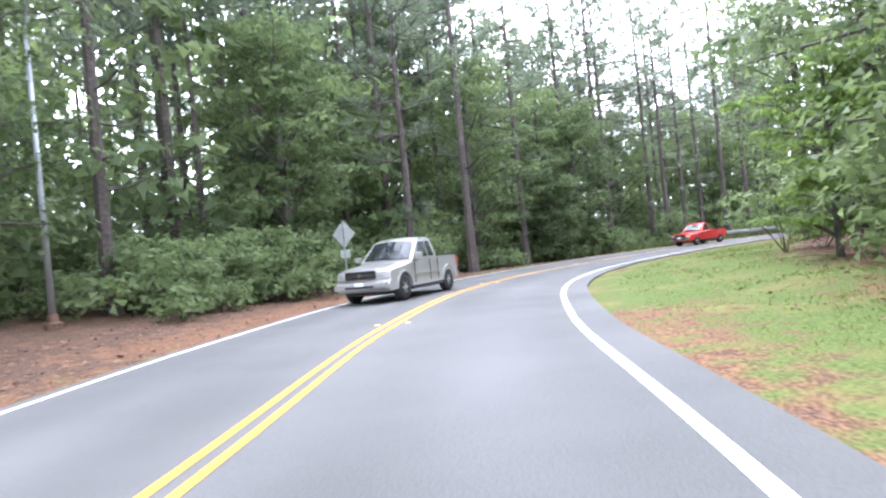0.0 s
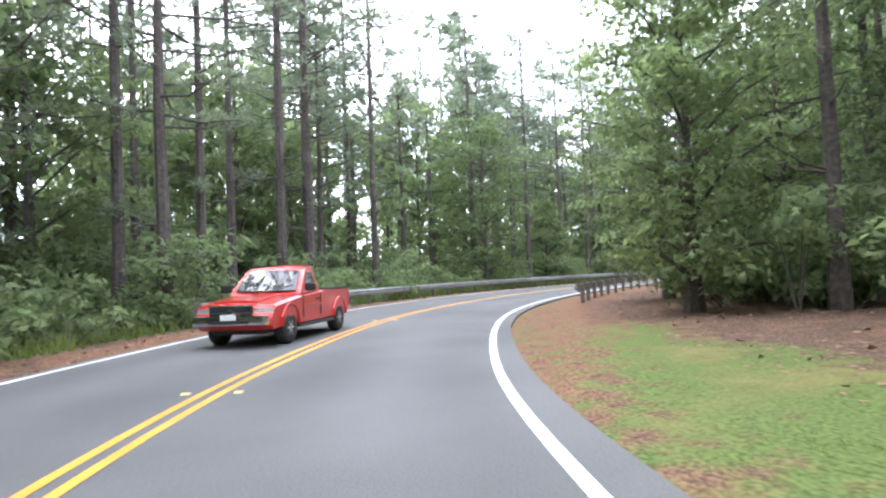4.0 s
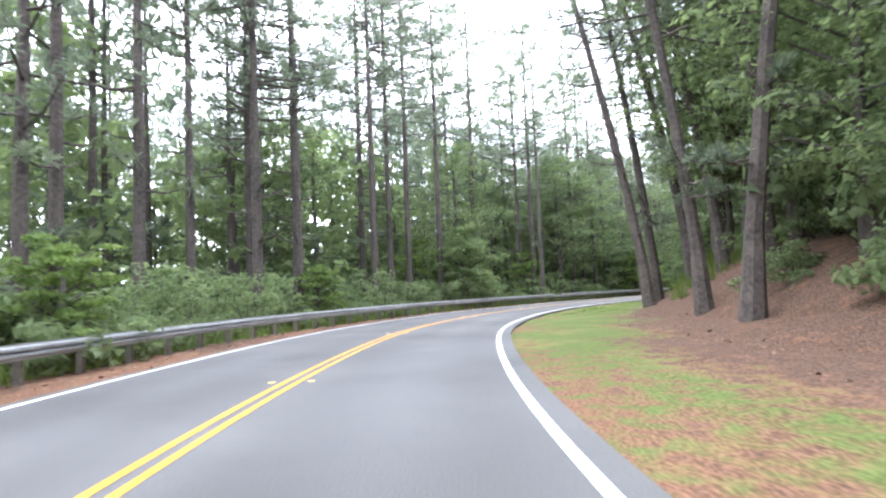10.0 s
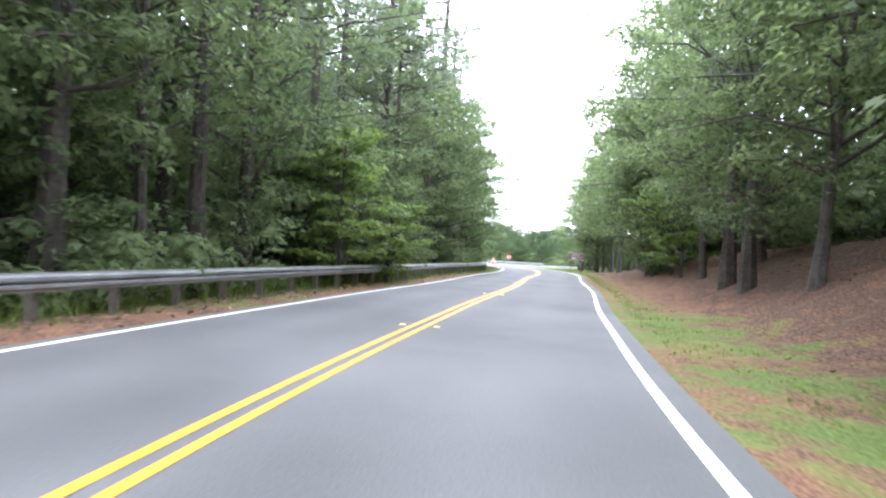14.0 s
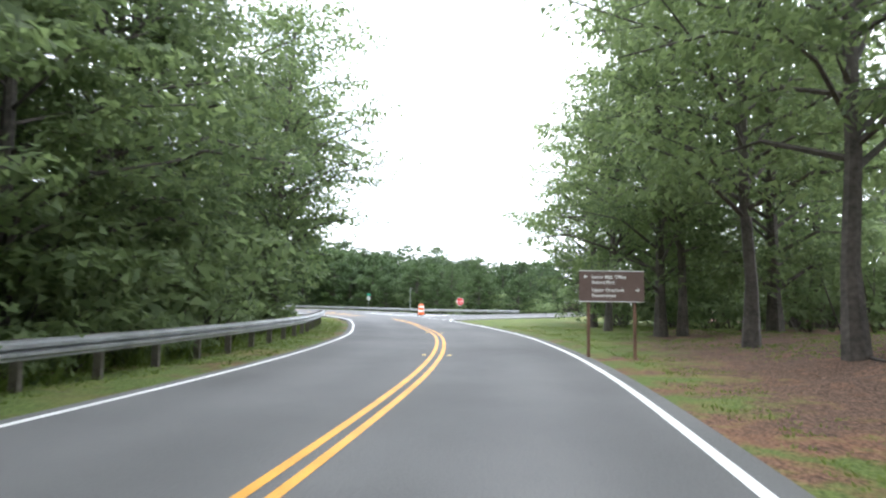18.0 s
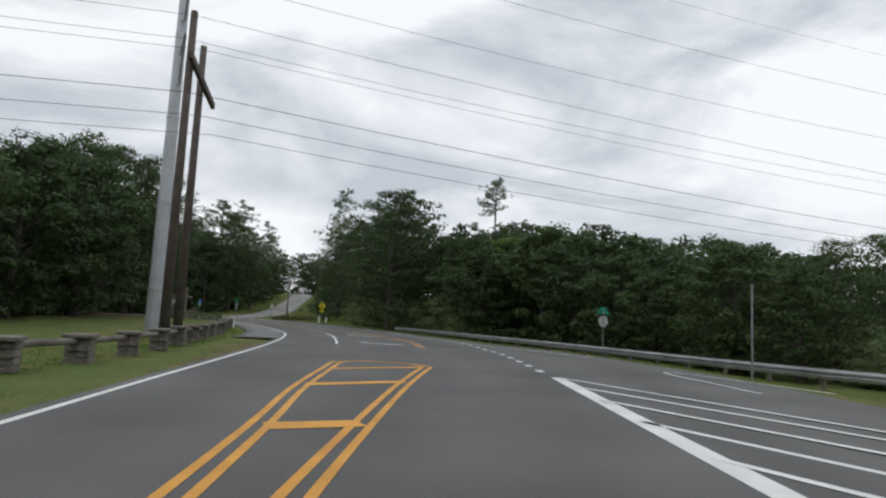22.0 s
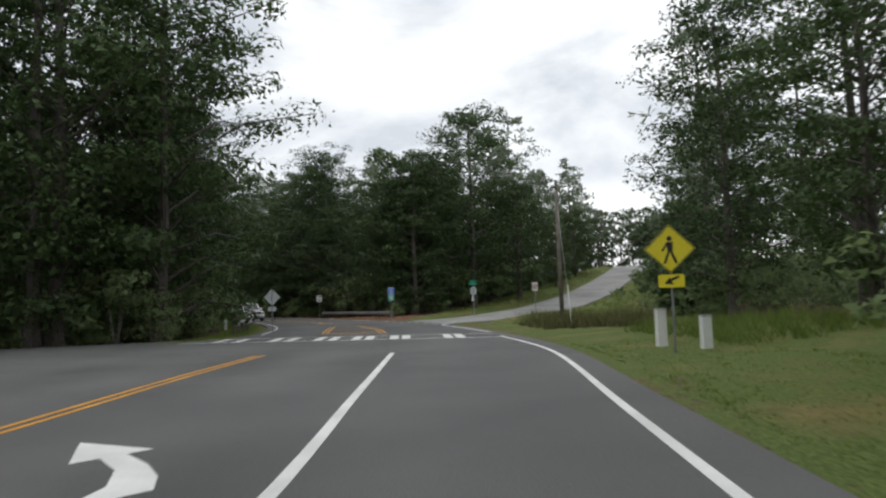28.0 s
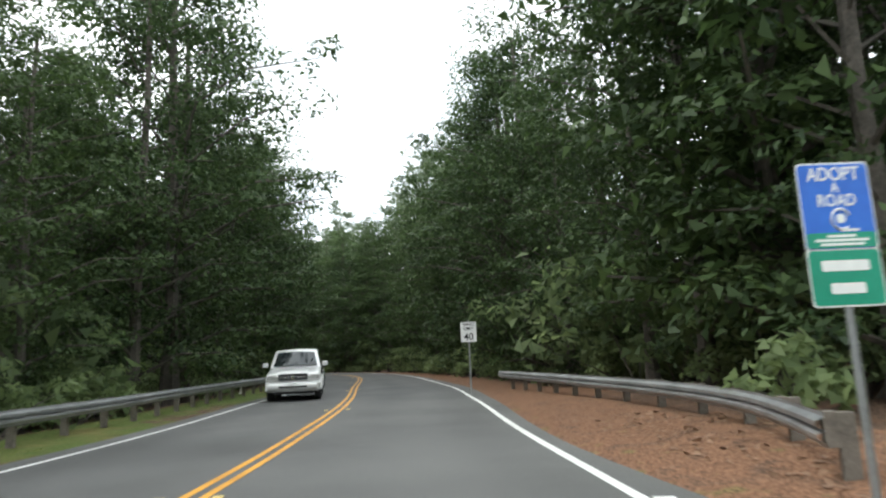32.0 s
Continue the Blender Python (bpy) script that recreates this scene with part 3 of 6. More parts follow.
double_yellow(smooth_line([(238.2, -9.2), (244.9, -9.6), (251, -9.0), (254.3, -8.6), (257.8, -7.9), (262.8, -5.95), (266, -4.4), (269.2, -3.15), (272.2, -2.15), (277, -1.15), (283.8, 0.35), (290, 2.4), (295.6, 4.4), (300.8, 6.06)], 0.8))
# lane lines of the turning lanes
paint("lane_line", smooth_line([(238.9, -5.3), (243, -5.4), (249, -5.4), (254.6, -5.1)], 1), 0.12, WHITE, "solid white lane line")
holder = tagged(new("dashed_lane_line"), "row of short white dashes", "road marking", kind="structure")
dashes(smooth_line([(256.4, -4.8), (261.5, -4.3), (266.5, -3.7), (271, -2.6)], 0.5), 0.9, 1.5, 0.12, WHITE, "", holder)
dashes(smooth_line([(256.6, -8.6), (259.5, -8.2), (264.6, -7.5), (269, -6.7), (273.2, -5.95)], 0.5), 0.75, 1.75, 0.2, WHITE, "", holder)
dashes(smooth_line([(199.8, -4.6), (203.7, -5.9), (206.5, -7.0), (209.3, -8.1), (213.4, -9.5)], 0.5), 0.75, 1.5, 0.28, WHITE, "", holder)
dashes(smooth_line([(226.3, -10.68), (228.8, -11.13), (231, -11.5), (233.15, -11.85), (237.35, -12.35), (244.8, -12.85), (250, -12.7)], 0.5), 0.7, 1.45, 0.22, WHITE, "", holder)
dashes(smooth_line([(323.0, 8.5), (327.5, 12.0), (331.9, 15.7), (335.9, 19.0)], 0.5), 0.6, 1.3, 0.2, WHITE, "", holder)
paint("lane_line", smooth_line([(273.3, -5.7), (280.7, -4.2), (287.3, -2.7), (294, -0.4), (301.4, 2.2)], 1), 0.14, WHITE, "solid white lane line")


def arrow(x, y, turn):
    """A turn arrow: a shaft that bends aside into a broad triangular head."""
    bend = [(-1.15, 0.55), (-0.75, 0.22), (-0.25, 0.05), (0.35, 0.0)]
    v, f = [], []
    for k, (a, b) in enumerate(bend):
        wide = (0.34, 0.20, 0.14, 0.12)[k]
        v += [(a, b - wide, 0), (a, b + wide, 0)]
    f += [(2 * k, 2 * k + 2, 2 * k + 3, 2 * k + 1) for k in range(3)]
    n = len(v)
    v += [(0.35, -0.38, 0), (1.35, 0.0, 0), (0.35, 0.38, 0)]
    f.append((n, n + 1, n + 2))
    ob = new("turn_arrow", mesh_of("turn_arrow", v, f, [WHITE]))
    ob.matrix_basis = pose(x, y, 0.006, 0, 0, turn)
    tagged(ob, "white turn arrow painted on the asphalt", "road marking", kind="structure")


arrow(241.0, -7.5, -110)
arrow(252.2, -7.3, -118)
arrow(277.4, -3.3, 60)
arrow(289.5, -0.3, 64)
# white gore at the side road
gore = tagged(new("painted_gore"), "white striped wedge painted at the side road", "road marking", kind="structure")
apex, foot_a, foot_b = np.array((224.5, -10.45)), np.array((210.9, -7.7)), np.array((211.2, -14.3))
stripes = [(apex, foot_a, 0.17), (foot_a, (211.2, -12.7), 0.1), ((211.1, -9.3), (208.4, -13.2), 0.12), (apex, foot_b, 0.07), ((211.2, -9.6), (213.8, -12.8), 0.26), ((211.2, -12.3), (213.2, -13.8), 0.24)]
for u in (0.16, 0.34, 0.52, 0.70, 0.87):
    a = apex + (foot_a - apex) * u
    stripes.append((a, a + np.array((-0.95, -0.31)) * (a[0] - 211.3) / 0.95, 0.08))
for k, (a, b, wide) in enumerate(stripes):
    seg = np.linspace(np.array(a, float), np.array(b, float), 5)
    n = normals(seg)
    put("bar", mesh_of("bar", *strip(seg - n * wide, seg + n * wide, 0.006 + 0.0035 * (k % 4)), [WHITE]), gore)
paint("edge_line", smooth_line([(222, -14.5), (225.1, -14.9), (227.3, -15.2), (228.0, -15.7), (226.4, -16.3), (222.5, -17.0)], 0.5), 0.1, WHITE, "white line round the tip of the grass divider", z=0.012)
# white bars outside the far edge line
hatch = tagged(new("edge_hatching"), "white bars painted beside the edge line", "road marking", kind="structure")
for k in range(1, 13):
    x = 239.6 + 3.45 * k
    j = along(x, -2)
    e = LEFT[j]
    seg = np.array([e + (0.1, 0.2), e + (0.85, 2.0)])
    n = normals(seg)
    put("bar", mesh_of("bar", *strip(seg - n * 0.2, seg + n * 0.2, 0.005), [WHITE]), hatch)
apron = strip(LEFT[along(241.5, -2.5):along(288, 6)] - MID_N[along(241.5, -2.5):along(288, 6)] * 2.35, LEFT[along(241.5, -2.5):along(288, 6)], -0.005, 0.1)
tagged(new("road_apron", mesh_of("road_apron", *apron, [ASPHALT])), "asphalt strip outside the edge line", "road", kind="structure")
# crosswalk
cross = tagged(new("crosswalk"), "white crosswalk with two lines and bars", "road marking", kind="structure")
pa, pb = np.array((308.5, 0.75)), np.array((306.8, 14.2))
qa, qb = np.array((311.3, 1.85)), np.array((309.2, 15.2))
for a, b in ((pa, pb), (qa, qb)):
    seg = np.linspace(a, b, 4)
    n = normals(seg)
    put("bar", mesh_of("bar", *strip(seg - n * 0.08, seg + n * 0.08, 0.005), [WHITE]), cross)
for u in (0.115, 0.15, 0.277, 0.313, 0.39, 0.43, 0.502, 0.549, 0.64, 0.694, 0.81, 0.877):
    seg = np.array([pa + (pb - pa) * u, qa + (qb - qa) * u])
    n = normals(seg)
    put("bar", mesh_of("bar", *strip(seg - n * 0.17, seg + n * 0.17, 0.009), [WHITE]), cross)
# second painted island
i2a = smooth_line([(313.2, 10.9), (317, 12.8), (322.2, 15.3)], 0.5)
i2b = smooth_line([(312.9, 7.6), (317.4, 10.0), (323.0, 13.9)], 0.5)
double_yellow(i2a)
double_yellow(i2b)
island2 = tagged(new("painted_island"), "yellow hatched island past the crosswalk", "road marking", kind="structure")
for a, b in ((i2a[0], i2b[0]), ((313.6, 11.0), (315.0, 8.7)), ((317.0, 12.8), (319.2, 11.2)), (i2a[-1], i2b[-1])):
    seg = np.linspace(np.array(a), np.array(b), 3)
    n = normals(seg)
    put("bar", mesh_of("bar", *strip(seg - n * 0.12, seg + n * 0.12, 0.009), [YELLOW]), island2)
double_yellow(smooth_line([(331.2, 21.1), (336.1, 25.6), (343.2, 32.6), (351, 41.2), (369, 61.9), (379.5, 80.8), (383.7, 102.2), (380.5, 125)], 1.0))
for k, (d, end) in enumerate((((328.1, 19.3), (332.1, 22.1)), ((328.5, 18.75), (332.2, 22.0)), ((328.95, 18.2), (332.4, 21.9)))):
    paint("centre_line", smooth_line([d, ((d[0] + end[0]) / 2, (d[1] + end[1]) / 2), end], 0.6), 0.11, YELLOW, "yellow lines joining into the double centre line", z=0.009 + 0.004 * k)


# raised reflectors either side of the centre lines
REFLECTOR = mottled("amber_reflector", (0.60, 0.42, 0.10), (0.78, 0.62, 0.25), 3.0, 0.3, fine=20)
bm = bmesh.new()
prism(bm, [(-0.05, 0.0), (-0.03, 0.018), (0.03, 0.018), (0.05, 0.0)], -0.05, 0.05)
STUD = bpy.data.meshes.new("road_reflector")
bm.to_mesh(STUD)
bm.free()
STUD.materials.append(REFLECTOR)
for line, first in ((line1, 8), (smooth_line([(243, -9.7), (251, -9.0), (254.3, -8.6), (257.8, -7.9), (262.8, -5.95), (266, -4.4), (269.2, -3.15), (272.2, -2.15), (277, -1.15), (283.8, 0.35)], 1.0), 4), (smooth_line([(332, 21.9), (336.1, 25.6), (343.2, 32.6), (351, 41.2), (369, 61.9)], 1.0), 1)):
    s = lengths(line)
    n = normals(line)
    for d in np.arange(first, s[-1], 12.0):
        j = int(np.searchsorted(s, d))
        for side in (-0.32, 0.32):
            ob = new("road_reflector", STUD)
            ob.matrix_basis = pose(line[j][0] + side * n[j][0], line[j][1] + side * n[j][1], 0.0, 0, 0, math.degrees(math.atan2(n[j][0], -n[j][1])) + 180)
            tagged(ob, "small amber raised reflector beside the centre line", "road reflector", "road reflectors")


# ---- guard rails ----
def w_beam():
    """Cross-section of the beam: across, up."""
    return [(0.00, 0.0), (0.0, 0.035), (0.075, 0.07), (0.075, 0.115), (0.005, 0.15), (0.075, 0.19), (0.075, 0.235), (0.0, 0.27), (0.0, 0.305)]


def guard_rail(line, side, label, low=0.42):
    """side: +1 when the traffic is to the right of the line's way."""
    line = np.asarray(line, float)
    s = lengths(line)
    n = normals(line)
    root = thing("guard_rail", pose(line[0][0], line[0][1], 0), label, "guard rail")
    o = line[0]

    def at(d):
        p = np.array([np.interp(d, s, line[:, 0]), np.interp(d, s, line[:, 1])])
        m = np.array([np.interp(d, s, n[:, 0]), np.interp(d, s, n[:, 1])])
        return p - o, m / np.linalg.norm(m)

    prof = w_beam()
    panel = 3.81
    d = 0.0
    while d < s[-1] - 0.5:
        e = min(d + panel + 0.1, s[-1])
        us = np.linspace(d, e, 5)
        v, f = [], []
        for u in us:
            p, m = at(u)
            for a, z in prof:
                v.append((*(p + side * m * a), low + z))
        k = len(prof)
        for i in range(4):
            for j in range(k - 1):
                f.append((i * k + j, i * k + j + 1, (i + 1) * k + j + 1, (i + 1) * k + j))
        put("beam", mesh_of("beam", v, f, [STEEL]), root)
        d += panel
    if "post" not in kit:
        bm = bmesh.new()
        box(bm, -0.05, 0.05, -0.075, 0.075, -0.7, 0.72, 0.006)
        kit["post"] = bpy.data.meshes.new("post")
        bm.to_mesh(kit["post"])
        bm.free()
        kit["post"].materials.append(POST_WOOD)
        bm = bmesh.new()
        box(bm, -0.06, 0.06, -0.06, 0.06, -0.16, 0.16, 0.006)
        kit["blockout"] = bpy.data.meshes.new("blockout")
        bm.to_mesh(kit["blockout"])
        bm.free()
        kit["blockout"].materials.append(POST_WOOD)
    d = 0.15
    while d < s[-1]:
        p, m = at(d)
        t = math.degrees(math.atan2(m[1], m[0])) - 90
        q = p - side * m * 0.20
        put("post", kit["post"], root, m=pose(q[0], q[1], low - 0.42, 0, 0, t))
        q = p - side * m * 0.065
        put("blockout", kit["blockout"], root, m=pose(q[0], q[1], low + 0.15, 0, 0, t))
        d += 1.905
    return root


kit = {}


off_l = LEFT - MID_N * 1.75
off_r = RIGHT + MID_N * 1.75
a, b = along(9.5, 57), along(201, 2)
guard_rail(off_l[a:b:2], 1, "long grey steel guard rail on weathered timber posts beside the woods")
a, b = along(15.5, 62.6), along(45, 76.5)
guard_rail(off_r[a:b:2], -1, "short grey steel guard rail on timber posts beside the curve")
guard_rail(smooth_line([(217.5, -27), (220.6, -22.4), (226, -19.2), (238, -17.4), (244, -16.6), (250.4, -15.5), (257.1, -14.4), (261, -13.5), (265, -12.65), (269.2, -11.75)], 1.5), -1, "grey steel guard rail along the grass before the woods", 0.16)
guard_rail(smooth_line([(314.8, 17.2), (320, 20.1), (327.3, 25.2), (335, 32), (343, 40.4), (352, 49.5), (368, 68)], 1.5), 1, "grey steel guard rail along the outside of the bend")
guard_rail(smooth_line([(335.9, 17.2), (338.5, 18.5), (341.5, 20.9), (346.5, 26.4), (352, 32.8)], 1.2), -1, "grey steel guard rail beside red soil after the junction")


# ---- trees ----
rng = np.random.default_rng(7)


def cards(centres, length, width, rng, droop=0.0, flat=0.0):
    """Pointed leaf blades, one face each, turned all ways about the centres."""
    n = len(centres)
    u = rng.normal(size=(n, 3))
    u[:, 2] = u[:, 2] * (1 - flat) - droop
    u /= np.linalg.norm(u, axis=1, keepdims=True)
    w = rng.normal(size=(n, 3))
    w[:, 2] *= 1 - flat
    w -= (w * u).sum(1, keepdims=True) * u
    w /= np.linalg.norm(w, axis=1, keepdims=True)
    L = (length * rng.uniform(0.6, 1.25, (n, 1))) / 2
    W = (width * rng.uniform(0.6, 1.25, (n, 1))) / 2
    v = np.stack([centres - u * L + w * W, centres + u * L, centres - u * L * 0.7 - w * W], 1)
    return v.reshape(-1, 3)


def facing(centres, normal, length, width, rng, loose=0.45, droop=0.35):
    """Pointed leaves that lie like shingles on their spray: broad side along the normal, tips hanging outward."""
    n = len(centres)
    w = normal + rng.normal(size=(n, 3)) * loose
    w /= np.linalg.norm(w, axis=1, keepdims=True)
    u = rng.normal(size=(n, 3)) + normal * (0.5, 0.5, 0) - (0, 0, droop)
    u -= (u * w).sum(1, keepdims=True) * w
    u /= np.linalg.norm(u, axis=1, keepdims=True) + 1e-9
    v = np.cross(w, u)
    k = rng.uniform(0.6, 1.3, (n, 1)) / 2
    L, W = u * length * k, v * width * k
    q = np.stack([centres - L + W * 0.55, centres - L * 0.1 - W, centres + L], 1)
    return q.reshape(-1, 3)


def spray(centre, rad, tall, n, rng, under=0.30):
    """Leaf places and normals on the upper skin of one leafy clump."""
    d = rng.normal(size=(n, 3))
    d[:, 2] = np.where(rng.uniform(size=n) < under, d[:, 2], np.abs(d[:, 2]))
    d /= np.linalg.norm(d, axis=1, keepdims=True)
    r = rng.uniform(0.55, 1.08, (n, 1)) * rad
    return centre + d * r * (1, 1, tall), d * (1, 1, 1.2) + (0, 0, 0.35)


def tube(points, radii, sides=7):
    """Quad corners of a round limb through the points."""
    points, radii = np.asarray(points, float), np.asarray(radii, float)
    t = np.gradient(points, axis=0)
    t /= np.linalg.norm(t, axis=1, keepdims=True)
    ref = np.array([0.3, 0.9, 0.1])
    a = np.cross(t, ref)
    a /= np.linalg.norm(a, axis=1, keepdims=True)
    b = np.cross(t, a)
    ang = np.arange(sides) * 2 * pi / sides
    ring = points[:, None] + radii[:, None, None] * (np.cos(ang)[None, :, None] * a[:, None] + np.sin(ang)[None, :, None] * b[:, None])
    q = np.stack([ring[:-1], np.roll(ring, -1, 1)[:-1], np.roll(ring, -1, 1)[1:], ring[1:]], 2)
    return q.reshape(-1, 3)


def trunk_line(h, lean, wob, rng, n=9):
    z = np.linspace(0, 1, n)
    return np.stack([lean[0] * h * z**1.3 + wob * np.cumsum(rng.normal(size=n)) * 0.3, lean[1] * h * z**1.3 + wob * np.cumsum(rng.normal(size=n)) * 0.3, h * z - 0.3], 1)


def pine(seed, h=20, bare=0.5, spread=2.6, needles=2100, lean=(0, 0), radius=0.21, blade=(0.36, 0.075), per=18):
    """A straight stem, dead stubs below, and limbs that end in tufts of needles."""
    r = np.random.default_rng(seed)
    spine = trunk_line(h, lean, 0.06, r)
    spine[0, :2] *= 0
    zz = np.linspace(0, 1, len(spine))
    wood = [tube(spine, radius * (1 - zz * 0.86) + 0.02 + radius * 0.5 * np.exp(-zz * 30), 7)]
    at, out = [], []
    m = 44
    tufts_each = max(3, int(needles / (m - 6) / per))
    for k in range(m):
        u = bare + (1 - bare) * (k + r.uniform(0, 1)) / m
        if k < 7:
            u = bare * r.uniform(0.45, 1.0)
        p = np.array([np.interp(u, zz, spine[:, i]) for i in range(3)])
        reach = spread * (0.35 + 1.0 * math.sin(pi * min(1, max(0.06, (u - bare) / (1 - bare))) ** 0.8)) * r.uniform(0.6, 1.25)
        if k < 7:
            reach = r.uniform(0.8, 1.8)
        a = r.uniform(0, 2 * pi)
        rise = r.uniform(-0.12, 0.42) * reach
        tip = p + (reach * cos(a), reach * sin(a), rise)
        mid = (p + tip) / 2 + (0, 0, -0.08 * reach)
        wood.append(tube([p, mid, tip], [0.05, 0.035, 0.012], 4))
        if k < 7 and r.uniform() < 0.75:
            continue
        side = np.array([-sin(a), cos(a), 0.0])
        for j in range(tufts_each):
            f = 0.35 + 0.68 * (j + r.uniform(0, 1)) / tufts_each
            c = p + (tip - p) * f + side * r.normal() * 0.26 * reach * (1.15 - f) + (0, 0, r.normal() * 0.10 + 0.06)
            d = r.normal(size=(per, 3)) + (0.5 * cos(a), 0.5 * sin(a), 0.35)
            d /= np.linalg.norm(d, axis=1, keepdims=True)
            at.append(c + d * blade[0] * 0.42)
            out.append(d)
    at, out = np.concatenate(at), np.concatenate(out)
    n = len(at)
    w = np.cross(out, r.normal(size=(n, 3)))
    w /= np.linalg.norm(w, axis=1, keepdims=True)
    L = out * blade[0] / 2 * r.uniform(0.7, 1.25, (n, 1))
    W = w * blade[1] / 2
    leaf = np.stack([at - L, at + L * 0.5 + W, at + L - W * 0.6], 1).reshape(-1, 3)
    return np.concatenate(wood), leaf


def broadleaf(seed, h=14, low=0.22, spread=4.0, leaves=2600, size=0.34, lean=(0, 0), radius=0.2, lobes=26, tall=0.55, per=4):
    """Limbs all round the stem, each with a few flat leafy clumps along its outer half."""
    r = np.random.default_rng(seed)
    spine = trunk_line(h * 0.86, lean, 0.14, r)
    spine[0, :2] *= 0
    zz = np.linspace(0, 1, len(spine))
    wood = [tube(spine[:-1], (radius * (1 - zz * 0.85) + 0.02 + radius * 0.6 * np.exp(-zz * 30))[:-1], 7)]
    at, out = [], []
    cnt = max(5, int(leaves / (lobes * per)))
    for k in range(lobes):
        u = low + (1 - low) * (k + r.uniform(0, 1)) / lobes
        p = np.array([np.interp(u * 0.9, zz, spine[:, i]) for i in range(3)])
        reach = spread * (0.30 + 0.75 * math.sin(pi * (0.15 + 0.80 * (u - low) / (1 - low)))) * r.uniform(0.5, 1.15)
        a = k * 2.4 + r.uniform(-0.5, 0.5)
        tip = p + (reach * cos(a), reach * sin(a), r.uniform(0.0, 0.5) * reach + 0.3)
        mid = (p + tip) / 2 + (0, 0, 0.12 * reach)
        wood.append(tube([p, mid, tip], [0.08 * (1.2 - u), 0.05 * (1.2 - u), 0.015], 4))
        side = np.array([-sin(a), cos(a), 0.0])
        for j in range(per):
            f = 0.30 + 0.72 * (j + r.uniform(0.2, 0.9)) / per
            c = p + (tip - p) * f + side * r.normal() * 0.30 * reach * (1.2 - f) + (0, 0, r.normal() * 0.16 * spread / 4)
            rad = r.uniform(0.55, 1.10) * spread / 4
            q, d = spray(c, rad, tall, cnt, r)
            at.append(q)
            out.append(d)
    return np.concatenate(wood), facing(np.concatenate(at), np.concatenate(out), size * 1.25, size * 0.95, r)


def bush(seed, h=2.0, spread=1.5, leaves=340, size=0.21, clumps=11):
    r = np.random.default_rng(seed)
    at, out, wood = [], [], []
    for k in range(clumps):
        a, d = r.uniform(0, 2 * pi), math.sqrt(r.uniform(0.0, 1)) * spread
        tip = np.array([d * cos(a), d * sin(a), h * r.uniform(0.25, 0.9) * (1.15 - 0.5 * d / spread)])
        if k % 3 == 0:
            wood.append(tube([(0, 0, -0.1), tip * 0.5 + (0, 0, 0.1), tip], [0.025, 0.018, 0.006], 3))
        q, n = spray(tip, 0.42 * spread * r.uniform(0.7, 1.2), 0.7, leaves // clumps, r)
        q[:, 2] = np.abs(q[:, 2])
        at.append(q)
        out.append(n)
    return np.concatenate(wood), facing(np.concatenate(at), np.concatenate(out), size * 1.25, size * 0.95, r, 0.5)


def kind_of(name, wood, leaf, bark, green):
    made = dict(name=name, trunk=quads_mesh("trunk", wood, [bark]), crown=quads_mesh("crown", leaf, [green], 3), h=float(leaf[:, 2].max()))
    # Crown used past x=203: hardwood leaves get the shade-darkened colour, others stay.
    made["shaded_crown"] = made["crown"]
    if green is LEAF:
        made["shaded_crown"] = made["crown"].copy()
        made["shaded_crown"].materials[0] = SHADED_LEAF
    return made


PINES = [kind_of("pine_tree", *pine(11 + i, h, bare, sp, 4300), BARK, NEEDLE) for i, (h, bare, sp) in enumerate([(24, 0.42, 3.0), (21, 0.34, 2.8), (26, 0.48, 3.2), (18, 0.22, 2.8)])]
LEANERS = [kind_of("pine_tree", *pine(31 + i, h, 0.36, 2.9, 4600, lean, 0.23), BARK, NEEDLE) for i, (h, lean) in enumerate([(23, (-0.21, 0.02)), (21, (-0.16, -0.03))])]
BROAD = [kind_of("broadleaf_tree", *broadleaf(51 + i, h, low, sp, 11000, 0.195, lobes=42), GREY_BARK, LEAF) for i, (h, low, sp) in enumerate([(16, 0.10, 4.4), (13, 0.06, 3.8), (20, 0.14, 5.0), (9, 0.04, 3.2)])]
TALL = [kind_of("broadleaf_tree", *broadleaf(66 + i, h, 0.06, sp, 13500, 0.195, lobes=46, radius=0.24, tall=0.5), GREY_BARK, LEAF) for i, (h, sp) in enumerate([(25, 5.4), (22, 4.8), (19, 4.8)])]
HIGH = [kind_of("broadleaf_tree", *broadleaf(61 + i, h, 0.24, sp, 11500, 0.20, lean, 0.16, 44, 0.46), GREY_BARK, LEAF) for i, (h, sp, lean) in enumerate([(19, 5.4, (0.05, 0)), (17, 5.0, (-0.06, 0.03))])]
YOUNG = [kind_of("young_tree", *broadleaf(71 + i, h, 0.12, sp, 3600, 0.19, radius=0.08, lobes=24, tall=0.26), GREY_BARK, BRIGHT) for i, (h, sp) in enumerate([(7.5, 2.3), (5.0, 1.9)])]
BUSHES = [bush(91 + i, h, sp, 400, 0.20) for i, (h, sp) in enumerate([(1.8, 1.3), (3.2, 1.7), (1.1, 1.0)])]
planted = []


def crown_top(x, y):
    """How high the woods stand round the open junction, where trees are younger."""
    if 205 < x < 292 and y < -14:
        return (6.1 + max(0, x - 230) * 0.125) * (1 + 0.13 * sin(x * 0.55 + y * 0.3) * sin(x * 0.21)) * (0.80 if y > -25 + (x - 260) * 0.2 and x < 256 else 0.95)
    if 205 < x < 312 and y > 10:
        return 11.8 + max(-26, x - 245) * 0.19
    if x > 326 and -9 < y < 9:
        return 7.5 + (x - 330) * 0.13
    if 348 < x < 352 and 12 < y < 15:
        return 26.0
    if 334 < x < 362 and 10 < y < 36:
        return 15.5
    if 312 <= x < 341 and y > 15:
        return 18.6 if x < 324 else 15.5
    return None


